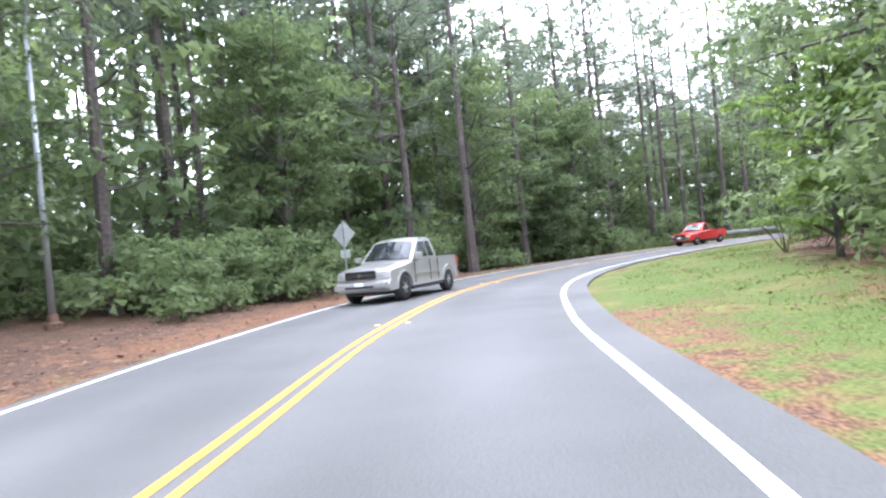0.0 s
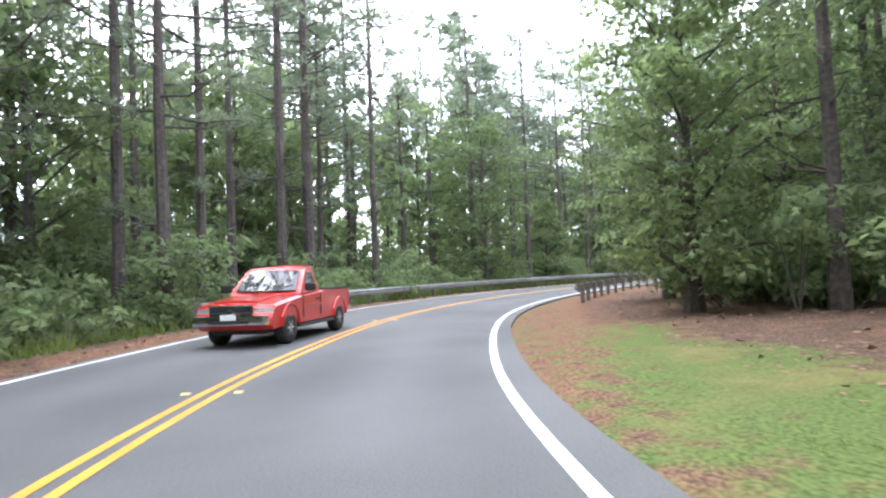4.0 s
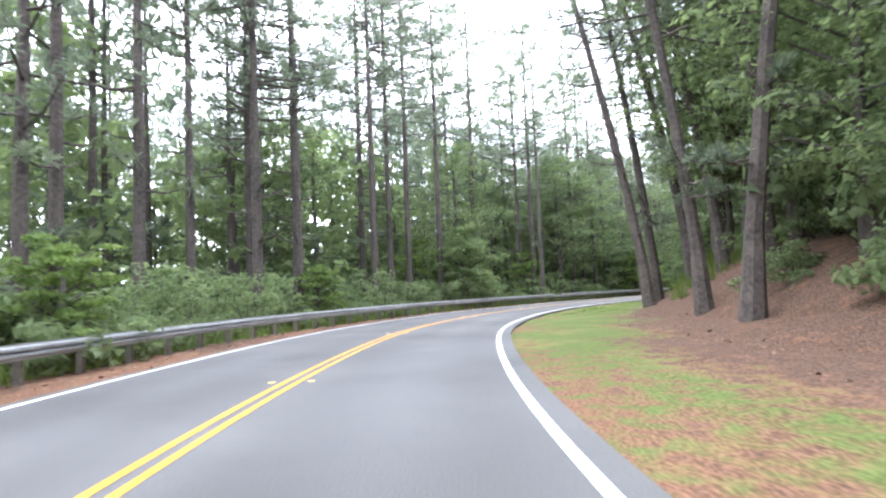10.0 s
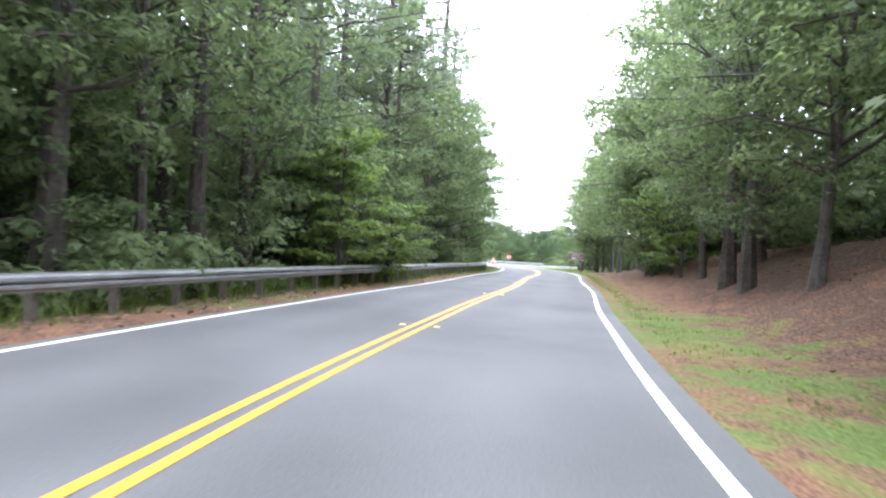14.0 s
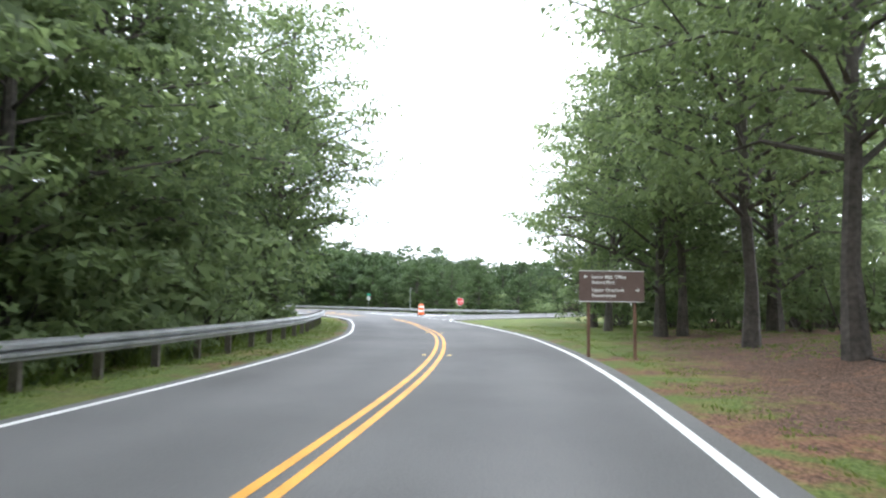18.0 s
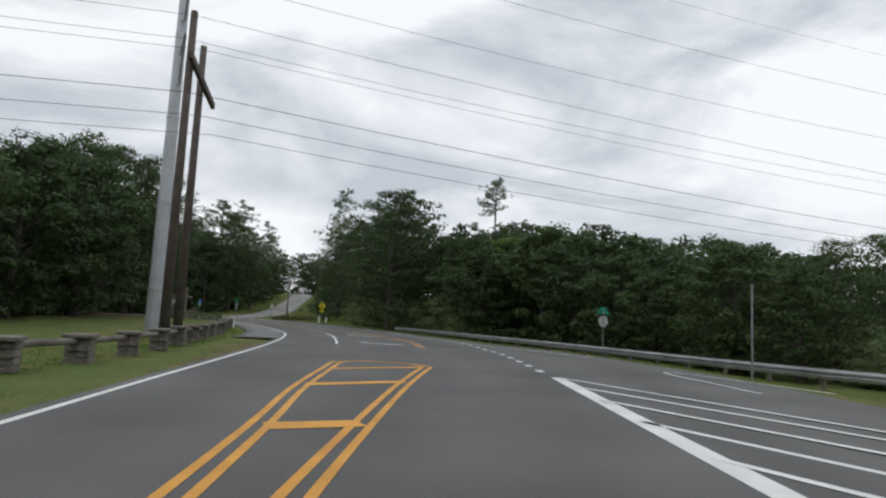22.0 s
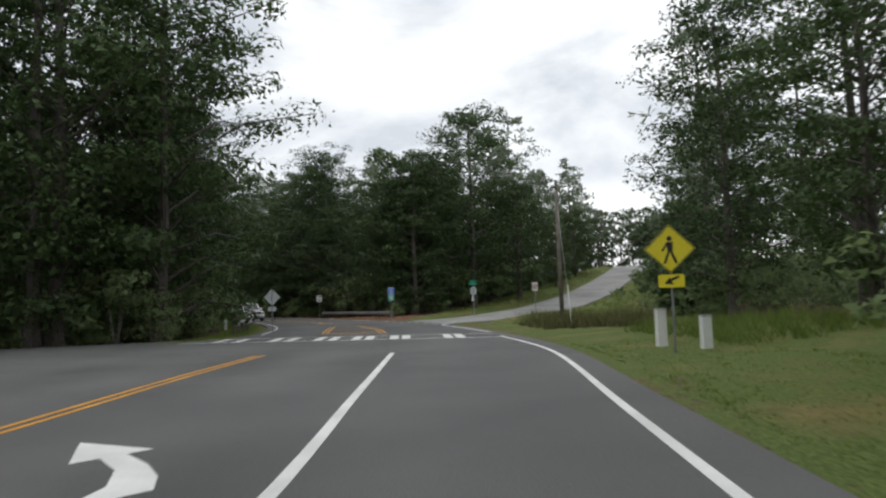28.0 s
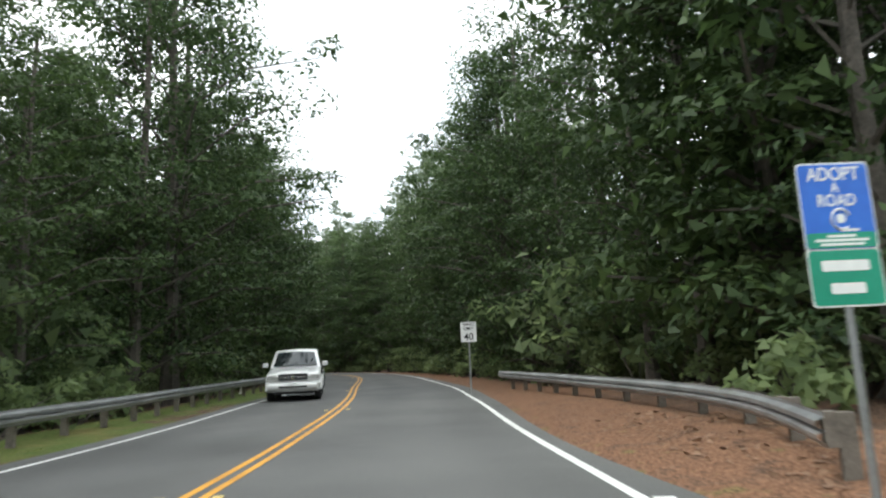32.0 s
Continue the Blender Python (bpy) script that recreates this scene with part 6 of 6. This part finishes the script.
# hydrants
HYDRANT = mottled("hydrant_paint", (0.62, 0.62, 0.60), (0.80, 0.80, 0.78), 3.0, 0.5, fine=15)
for x, y in ((263.2, 2.2), (348.6, 47.6)):
    e = thing("fire_hydrant", pose(x, y, gz(x, y), 0, 0, 30), "white painted fire hydrant standing in the grass", "fire hydrant")
    part("barrel", lathe([(0.17, -0.1), (0.17, 0.05), (0.11, 0.07), (0.11, 0.5), (0.15, 0.52), (0.15, 0.56), (0.12, 0.6), (0.07, 0.70), (0.03, 0.72), (0.03, 0.77)], 16), HYDRANT, e, smooth=True)
    for a, b in (((-0.2, 0, 0.40), (0.2, 0, 0.40)), ((0, 0, 0.36), (0, -0.21, 0.36))):
        part("nozzle", rodded(a, b, 0.06, sides=10), HYDRANT, e)

# office sign board
e = thing("office_sign", pose(281.1, 11.0, gz(281.1, 11.0), 0, 0, -67), "rustic timber office sign with a carved board between heavy posts", "sign board")
DARK_BOARD = mottled("grey_timber_board", (0.055, 0.056, 0.058), (0.11, 0.112, 0.112), 2.0, 0.85, bump=0.4, fine=18)
part("post", rodded((-1.55, 0, -0.5), (-1.55, 0, 2.35), 0.16, 0.14, sides=10), POST_WOOD, e)
part("post", rodded((1.55, 0, -0.5), (1.55, 0, 2.95), 0.19, 0.16, sides=10), POST_WOOD, e)
part("top_beam", rodded((-1.6, 0, 2.05), (2.15, 0, 2.05), 0.13, sides=10), POST_WOOD, e)
part("bottom_beam", rodded((-1.9, 0, 0.55), (1.8, 0, 0.55), 0.12, sides=10), POST_WOOD, e)
p = part("board", boxed(-1.25, 1.25, -0.05, 0.05, 1.0, 1.85, bevel=0.015), DARK_BOARD, e, "grey carved board with pale letters")
bars([(2.1, 0.16, 0, 1.68)], S_WHITE, p, -0.056)
lettering("MANAGEMENT", 0.25, 0, 1.36, -0.056, S_WHITE, p)
lettering("OFFICE", 0.25, 0, 1.10, -0.056, S_WHITE, p)
for z in (0.90, 0.76):
    part("slat", boxed(-0.95, 0.95, -0.04, 0.04, z - 0.055, z + 0.055, bevel=0.01), DARK_BOARD, e, "pale painted slat")

e.scale = (1.1, 1.1, 1.16)

# clipped hedge
r = np.random.default_rng(5)
n = 5200
c = r.uniform((-2.7, -0.55, 0.05), (2.7, 0.55, 0.85), (n, 3))
c = c[(np.abs(c[:, 0]) > 2.4) | (np.abs(c[:, 1]) > 0.35) | (c[:, 2] > 0.65)]
ob = new("clipped_hedge", quads_mesh("clipped_hedge", cards(c, 0.13, 0.09, r), [BRUSH], 3))
ob.matrix_basis = pose(284.9, 8.6, gz(284.9, 8.6), 0, 0, -62)
tagged(ob, "low clipped dark green hedge beside the sign", "hedge")

# small white posts and a utility pedestal beside the near lane
for x, y, h, w_, name, label in ((301.2, -5.9, 0.75, 0.22, "marker_post", "short white marker post in the grass"), (302.4, -4.9, 0.95, 0.24, "utility_pedestal", "white utility pedestal box in the grass"), (323.0, 24.2, 0.7, 0.14, "marker_post", "small white marker plate on a post")):
    e = thing(name, pose(x, y, gz(x, y), 0, 0, 20), label, "pedestal" if "ped" in name else "marker post")
    part("body", boxed(-w_ / 2, w_ / 2, -w_ / 2, w_ / 2, -0.2, h, bevel=0.015), S_WHITE, e)
    part("cap", boxed(-w_ / 2 - 0.01, w_ / 2 + 0.01, -w_ / 2 - 0.01, w_ / 2 + 0.01, h, h + 0.04, bevel=0.01), ALU, e)

# fallen logs on the banks
for x, y, turn, ln, rad in ((116.8, 55.2, 200, 3.6, 0.10), (157.5, 12.8, 150, 3.0, 0.04), (166.0, 8.5, 130, 2.0, 0.04)):
    ob = new("fallen_log", quads_mesh("fallen_log", tube([(-ln / 2, 0, 0), (0, 0.08, 0.03), (ln / 2, 0, 0)], [rad, rad * 0.9, rad * 0.6], 8), [GREY_BARK]))
    ob.matrix_basis = pose(x, y, gz(x, y) + rad * 0.5, 0, -3, turn)
    tagged(ob, "fallen grey log lying on dead leaves", "log")


# ---- vehicles ----
GLASS = mottled("tinted_glass", (0.012, 0.015, 0.017), (0.02, 0.025, 0.03), 1.0, 0.04, spec=0.9)
CHROME = mottled("chrome", (0.55, 0.55, 0.56), (0.7, 0.7, 0.71), 2.0, 0.15, 1.0)
DARK_TRIM = mottled("black_plastic", (0.012, 0.012, 0.013), (0.03, 0.03, 0.032), 3.0, 0.6, fine=30)
LAMP = mottled("clear_lamp", (0.22, 0.22, 0.21), (0.42, 0.42, 0.40), 9.0, 0.08, spec=0.9)


def paint_job(name, dark, light):
    m = mottled(name, dark, light, 0.8, 0.28, 0.25, fine=60)
    m.node_tree.nodes["Principled BSDF"].inputs["Coat Weight"].default_value = 0.6
    return m


def hull(outline, shape, across=(-1, -0.93, -0.6, 0, 0.6, 0.93, 1)):
    """A side outline in x and z drawn across the car; shape(x, z, s) gives each place for s from -1 to 1."""
    bm = bmesh.new()
    rows = [[bm.verts.new(shape(x, z, s_)) for x, z in outline] for s_ in across]
    n = len(outline)
    for ra, rb in zip(rows, rows[1:]):
        for i in range(n):
            bm.faces.new((ra[i], ra[(i + 1) % n], rb[(i + 1) % n], rb[i]))
    bmesh.ops.triangulate(bm, faces=[bm.faces.new(rows[0][::-1]), bm.faces.new(rows[-1])])
    bmesh.ops.recalc_face_normals(bm, faces=bm.faces[:])
    return bm


def patch(corners, shape, n=6):
    """A thin pane that follows the hull: corners (x, z, s), two low then two high, in order round."""
    bm = bmesh.new()
    (xa, za, sa), (xb, zb, sb), (xc, zc, sc), (xd, zd, sd) = corners
    lo = [bm.verts.new(shape(xa + (xb - xa) * u, za + (zb - za) * u, sa + (sb - sa) * u)) for u in np.linspace(0, 1, n)]
    hi = [bm.verts.new(shape(xd + (xc - xd) * u, zd + (zc - zd) * u, sd + (sc - sd) * u)) for u in np.linspace(0, 1, n)]
    for i in range(n - 1):
        bm.faces.new((lo[i], lo[i + 1], hi[i + 1], hi[i]))
    bmesh.ops.recalc_face_normals(bm, faces=bm.faces[:])
    return bm


def pickup(name, x, y, turn, mat, label, long=5.3, wide=1.85, high=1.75, crew=True, chrome_bumper=False):
    """A pickup truck whose front looks along +x."""
    e = thing(name, pose(x, y, 0.004, 0, 0, turn), label, "pickup truck")
    L, W, R = long / 2, wide / 2, 0.205 * high
    front, rear = L * 0.63, -L * 0.60
    belt_z, nose = high * 0.635, high * 0.56
    c0, c1 = L * 0.40, (-L * 0.30 if crew else -L * 0.08)

    def arch(wx):
        return [(wx - (R + 0.10) * cos(a_), 0.40 + (R + 0.10) * sin(a_)) for a_ in np.linspace(0.0, pi, 9)]

    def skin(px, pz, s_):
        k = abs(s_)
        end = max(0.0, (abs(px) - L * 0.70) / (L * 0.30))
        py = s_ * W * (1 - 0.05 * max(0, (0.62 - pz) / 0.3) - 0.035 * max(0, (pz - 0.85) / 0.4) - 0.05 * end * end)
        qx = px - math.copysign(0.17 * end * k**3, px)
        qz = pz - (0.05 * s_ * s_ if pz > nose - 0.16 and px > c0 - 0.3 else 0.0) - (0.035 if k > 0.95 and pz > nose - 0.1 else 0.0)
        return qx, py, qz

    outline = [(L - 0.06, 0.36), (L + 0.05, 0.44), (L + 0.07, 0.58), (L + 0.03, 0.68), (L - 0.03, 0.72), (L - 0.02, nose - 0.13), (L - 0.10, nose - 0.03), (L * 0.78, nose + 0.02), (c0 + 0.25, belt_z - 0.04), (c0 - 0.1, belt_z),
               (c1, belt_z), (c1 - 0.12, belt_z + 0.02), (-L + 0.05, belt_z + 0.03), (-L, belt_z - 0.02), (-L + 0.02, 0.62), (-L + 0.08, 0.46)] + arch(rear) + arch(front)
    part("body", hull(outline, skin), mat, e)

    def house(px, pz, s_):
        rise = max(0.0, (pz - belt_z) / (high - belt_z))
        return px - 0.10 * s_ * s_ * (1 if px > (c0 + c1) / 2 else -0.5), s_ * W * 0.955 * (1 - 0.17 * rise), pz - 0.05 * s_ * s_ * rise

    part("cab", hull([(c0 + 0.06, belt_z - 0.03), (c0 - 0.66, high - 0.07), (c0 - 0.84, high - 0.005), (c0 - 1.2, high + 0.03), (c1 + 0.3, high + 0.01), (c1 + 0.10, high - 0.04), (c1 - 0.05, belt_z - 0.02)], house), mat, e, smooth=False)

    def lifted(ox, oy, oz):
        def place(px, pz, s_):
            v = house(px, pz, s_)
            return v[0] + ox, v[1] + math.copysign(oy, s_), v[2] + oz
        return place

    part("windscreen", patch([(c0 + 0.01, belt_z + 0.035, -0.87), (c0 + 0.01, belt_z + 0.035, 0.87), (c0 - 0.60, high - 0.11, 0.86), (c0 - 0.60, high - 0.11, -0.86)], lifted(0.016, 0, 0.014)), GLASS, e)
    part("rear_window", patch([(c1 - 0.03, belt_z + 0.06, -0.8), (c1 - 0.03, belt_z + 0.06, 0.8), (c1 + 0.08, high - 0.12, 0.76), (c1 + 0.08, high - 0.12, -0.76)], lifted(-0.016, 0, 0)), GLASS, e)
    for s in (-1, 1):
        mid = (c0 - 1.28) if crew else None
        spans = [(c0 - 0.20, c0 - 1.20, 0.46, 0.0), (mid - 0.02, c1 + 0.16, 0.0, 0.10)] if crew else [(c0 - 0.20, c1 + 0.14, 0.46, 0.06)]
        for xa, xb, slope_a, slope_b in spans:
            part("side_window", patch([(xa, belt_z + 0.05, s), (xb, belt_z + 0.05, s), (xb + slope_b, high - 0.13, s), (xa - slope_a, high - 0.13, s)], lifted(0, 0.012, 0), 3), GLASS, e)
        for xs in ([c0 - 0.12, c0 - 1.24, c1 + 0.02] if crew else [c0 - 0.12, c1 + 0.02]):
            part("door_seam", boxed(xs - 0.004, xs + 0.004, s * W * 0.985 - 0.012, s * W * 0.985 + 0.008, 0.50, belt_z - 0.06, bevel=0.001), DARK_TRIM, e)
        for xs in ([c0 - 1.14, c1 + 0.18] if crew else [c1 + 0.12]):
            part("door_handle", boxed(xs, xs + 0.17, s * W - 0.02, s * W + 0.022, belt_z - 0.19, belt_z - 0.155, bevel=0.008), mat if crew else DARK_TRIM, e)
        part("side_moulding", boxed(c1 - 0.1, c0 - 0.1, s * W - 0.02, s * W + 0.014, 0.74, 0.78, bevel=0.006), mat, e)
        part("side_step", boxed(rear + R + 0.14, front - R - 0.14, s * W - 0.14, s * W + 0.01, 0.30, 0.36, bevel=0.02), DARK_TRIM, e)
        part("mirror", boxed(c0 - 0.30, c0 - 0.14, s * (W + 0.13) - 0.12, s * (W + 0.13) + 0.10, belt_z + 0.02, belt_z + 0.20, bevel=0.045), mat if crew else DARK_TRIM, e)
        part("headlamp", patch([(L - 0.02, nose - 0.31, s * 0.50), (L - 0.02, nose - 0.31, s * 0.97), (L - 0.06, nose - 0.10, s * 0.97), (L - 0.06, nose - 0.10, s * 0.50)], lambda a_, b_, c_: (skin(a_, b_, c_)[0] + 0.022, skin(a_, b_, c_)[1] * 1.012, skin(a_, b_, c_)[2])), LAMP, e, "clear headlamp")
        part("fog_lamp", rodded((L - 0.02, s * (W - 0.28), 0.52), (L + 0.062, s * (W - 0.28), 0.52), 0.065, sides=12), DARK_TRIM, e)
        part("bed_rail", boxed(-L + 0.06, c1 - 0.14, s * (W - 0.10) - 0.05, s * (W - 0.10) + 0.05, belt_z + 0.012, belt_z + 0.05, bevel=0.015), DARK_TRIM, e)
        part("tail_lamp", boxed(-L - 0.01, -L + 0.12, s * (W - 0.15) - 0.07, s * (W - 0.15) + 0.07, belt_z - 0.42, belt_z - 0.08, bevel=0.02), S_RED, e)
        for wx in (front, rear):
            flare = [(px, s * (W - 0.012), pz) for px, pz in arch(wx)]
            put("arch_flare", quads_mesh("arch_flare", tube(flare, [0.032] * len(flare), 6), [mat]), e)
            part("wheel_well", boxed(wx - R - 0.08, wx + R + 0.08, s * (W - 0.42) - 0.14, s * (W - 0.42) + 0.14, 0.34, 0.40 + R, bevel=0.03), DARK_TRIM, e)
            t = part("tyre", lathe([(R * 0.58, -0.12), (R * 0.90, -0.125), (R, -0.08), (R, 0.08), (R * 0.90, 0.125), (R * 0.58, 0.12)], 28), TYRE, e, smooth=True)
            t.matrix_basis = pose(wx, s * (W - 0.14), R, 90)
            part("rim", lathe([(R * 0.60, -0.115), (R * 0.60, -0.04), (0.05, -0.06), (0.05, 0.06), (R * 0.60, 0.04), (R * 0.60, 0.115)], 24), STEEL, t)
            for k in range(6):
                a_ = k * pi / 3
                part("spoke", rodded((0.03 * cos(a_), 0.03 * sin(a_), -0.10 * s), (R * 0.58 * cos(a_), R * 0.58 * sin(a_), -0.10 * s), 0.035, 0.022, sides=6), STEEL, t)
    part("grille", boxed(L - 0.05, L + 0.022, -W * 0.52, W * 0.52, nose - 0.33, nose - 0.09, bevel=0.02), DARK_TRIM, e, "dark slatted grille")
    for k in range(3):
        part("grille_bar", boxed(L + 0.016, L + 0.03, -W * 0.50, W * 0.50, nose - 0.29 + 0.07 * k, nose - 0.275 + 0.07 * k, bevel=0.004), CHROME if k == 1 else DARK_TRIM, e)
    part("grille_surround", boxed(L - 0.02, L + 0.034, -W * 0.54, W * 0.54, nose - 0.09, nose - 0.055, bevel=0.012), CHROME if chrome_bumper else mat, e)
    part("badge", rodded((L + 0.02, 0, nose - 0.21), (L + 0.045, 0, nose - 0.21), 0.07, sides=16), CHROME, e)
    part("bumper", boxed(L - 0.10, L + 0.12, -W * 0.90, W * 0.90, 0.46, 0.66, bevel=0.06), CHROME if chrome_bumper else mat, e)
    part("air_intake", boxed(L + 0.09, L + 0.126, -W * 0.50, W * 0.50, 0.50, 0.57, bevel=0.012), DARK_TRIM, e)
    part("number_plate", boxed(L + 0.118, L + 0.132, -0.16, 0.16, 0.57, 0.68, bevel=0.003), S_WHITE, e)
    part("bonnet_ridge", hull([(L * 0.52, belt_z - 0.10), (L - 0.2, nose - 0.08), (L - 0.22, nose + 0.012), (L * 0.80, nose + 0.045), (L * 0.52, belt_z - 0.02)], lambda a_, b_, c_: (a_, c_ * W * 0.55, b_ - 0.02 * c_ * c_)), mat, e)
    part("rear_bumper", boxed(-L - 0.12, -L + 0.08, -W * 0.9, W * 0.9, 0.46, 0.64, bevel=0.04), CHROME, e)
    part("bed_cover", boxed(-L + 0.08, c1 - 0.14, -W * 0.86, W * 0.86, belt_z - 0.02, belt_z + 0.032, bevel=0.01), DARK_TRIM, e)
    part("underbody", boxed(-L + 0.3, L - 0.25, -W + 0.30, W - 0.30, 0.26, 0.62, bevel=0.02), DARK_TRIM, e)
    for yy in (-0.45, 0.15):
        part("wiper", rodded((c0 + 0.06, yy, belt_z + 0.045), (c0 - 0.05, yy + 0.5, belt_z + 0.16), 0.012, sides=4), DARK_TRIM, e)
    return e


SILVER = paint_job("silver_paint", (0.31, 0.31, 0.30), (0.40, 0.40, 0.385))
REDP = paint_job("red_paint", (0.52, 0.025, 0.018), (0.62, 0.04, 0.03))
WHITEP = paint_job("white_car_paint", (0.70, 0.70, 0.70), (0.80, 0.80, 0.80))
GREENP = paint_job("dark_green_paint", (0.02, 0.05, 0.04), (0.04, 0.08, 0.06))
pickup("silver_pickup_truck", -9.0, 23.5, 257, SILVER, "silver crew-cab pickup truck driving in the far lane", 5.3, 2.0, 1.95)
pickup("red_pickup_truck", 6.2, 55.6, 226, REDP, "red pickup truck with chrome bumper in the far lane", 4.9, 1.75, 1.65, crew=False, chrome_bumper=True)
pickup("white_pickup_truck", 345.4, 38.2, 231, WHITEP, "white crew-cab pickup truck coming along the far lane", 5.3, 2.05, 1.95)
pickup("green_pickup_truck", 351.6, 46.0, 228, GREENP, "dark green pickup truck following in the far lane", 5.2, 1.85, 1.8)
pickup("grey_pickup_truck", 384.6, 96, 265, SILVER, "distant silver pickup truck on the bend", 5.2, 1.85, 1.75)
pickup("white_pickup_truck", 288.0, 33.5, 200, WHITEP, "white pickup truck parked by the office drive", 5.0, 1.8, 1.75)
pickup("white_pickup_truck", 291.5, 36.5, 200, WHITEP, "white pickup truck parked under the trees", 5.0, 1.8, 1.7)


# ---- grass and dead leaves ----
DRY_WEED = foliage("dry_weed", (0.075, 0.085, 0.030), (0.21, 0.19, 0.085), 0.3)
def tufts(name, spots, label, h=0.06, mat=GRASS_BLADE, seed=1, blades=5, wide=0.035):
    r = np.random.default_rng(seed)
    spots = np.asarray(spots)
    z = ground_z(spots)
    n = len(spots) * blades
    base = np.repeat(np.c_[spots, z - 0.01], blades, 0) + np.c_[r.normal(size=(n, 2)) * 0.06, np.zeros(n)]
    a = r.uniform(0, 2 * pi, n)
    side = np.c_[np.cos(a), np.sin(a), np.zeros(n)] * wide * r.uniform(0.5, 1, (n, 1))
    tip = base + np.c_[r.normal(size=(n, 2)) * h * 0.45, h * r.uniform(0.5, 1.3, n)]
    v = np.stack([base - side / 2, base + side / 2, tip], 1).reshape(-1, 3)
    return tagged(new(name, quads_mesh(name, v, [mat], 3)), label, "grass", kind="stuff")


def strew(side, t0, t1, near, far, n, seed):
    r = np.random.default_rng(seed)
    s = r.uniform(np.interp(max(t0, 0), TT, TS) + min(t0, 0) * 12, np.interp(min(t1, 32), TT, TS) + max(t1 - 32, 0) * 12, n)
    p = np.stack([np.interp(s, MID_S, MID[:, 0]), np.interp(s, MID_S, MID[:, 1])], 1)
    m = np.stack([np.interp(s, MID_S, MID_N[:, 0]), np.interp(s, MID_S, MID_N[:, 1])], 1)
    d = np.interp(s, MID_S, HALF_L) + r.uniform(near, far, n)
    q = p + side * m * d[:, None]
    ok = np.ones(n, bool)
    for line, half in ((SIDE_A, 6.0), (SIDE_B, 5.5), (SIDE_C, 6.5)):
        ok &= ((q[:, None] - line[None, ::3]) ** 2).sum(-1).min(1) > half**2
    return q[ok]


verge = np.concatenate([strew(1, 0.5, 4.5, 1.6, 7, 3200, 1), strew(1, 12.4, 14.6, 1.4, 6, 2600, 2), strew(1, 14.6, 19, 0.8, 2.4, 1300, 3), strew(1, 19, 20.6, 1.2, 10, 4200, 4), strew(1, 23.5, 29.6, 1.0, 5, 6500, 5), strew(-1, 19, 21.5, 0.6, 6, 3600, 6), strew(-1, 21.5, 26, 2.4, 6, 4600, 7), strew(-1, 29.5, 33, 0.6, 3, 3200, 8), strew(-1, 14, 19, 1.2, 3.5, 3000, 9)])
tufts("verge_grass", verge, "short green and yellowing roadside grass", 0.05)
bankside = np.random.default_rng(61)
weeds = np.stack([bankside.uniform(313.5, 327, 900), bankside.uniform(-4.5, 2.6, 900)], 1)
weeds = weeds[(weeds[:, 1] < (weeds[:, 0] - 310) * 0.42 - 1.6)]
tufts("bank_weeds", weeds, "tall brown-green weeds on the bank below the lane", 0.85, DRY_WEED, 62, 5, 0.05)
lawn = np.stack([bankside.uniform(326, 384, 5200), bankside.uniform(-9, 14, 5200)], 1)
off_lane = np.sqrt(((lawn[:, None] - SIDE_B[None]) ** 2).sum(-1).min(1))
lawn = lawn[(off_lane > 3.4 + 2.6 * (lawn[:, 0] < 346)) & (off_lane < 10)]
tufts("lane_bank_grass", lawn, "rough grass on the banks of the hill lane", 0.3, GRASS_BLADE, 63, 4, 0.05)
tall = np.concatenate([strew(-1, 5, 19.5, 2.0, 4.5, 3200, 11), strew(1, 29.2, 29.9, 4, 9, 500, 12), strew(1, 12.2, 14.0, 6.5, 11, 1800, 13), strew(-1, 20, 21, 2, 5, 500, 14)])
tufts("tall_weeds", tall, "tall uncut weeds behind the verge", 0.45, GRASS_BLADE, 15, 5, 0.05)
leaves = np.concatenate([strew(1, 8.5, 14.5, 4, 13, 5000, 21), strew(1, 14.5, 19, 2.5, 12, 8000, 22), strew(1, 0, 8.5, 3, 10, 3500, 23), strew(-1, -1, 4, 0.6, 5, 2500, 24), strew(-1, 4, 18, 0.4, 1.8, 3000, 25), strew(1, 31, 33, 0.8, 3, 800, 26)])
lz = ground_z(leaves)
fallen = cards(np.c_[leaves, lz + 0.015], 0.13, 0.09, np.random.default_rng(77), flat=0.9)
tagged(new("fallen_leaves", quads_mesh("fallen_leaves", fallen, [LITTER], 3)), "brown dead leaves strewn over the ground", "leaf litter", kind="stuff")
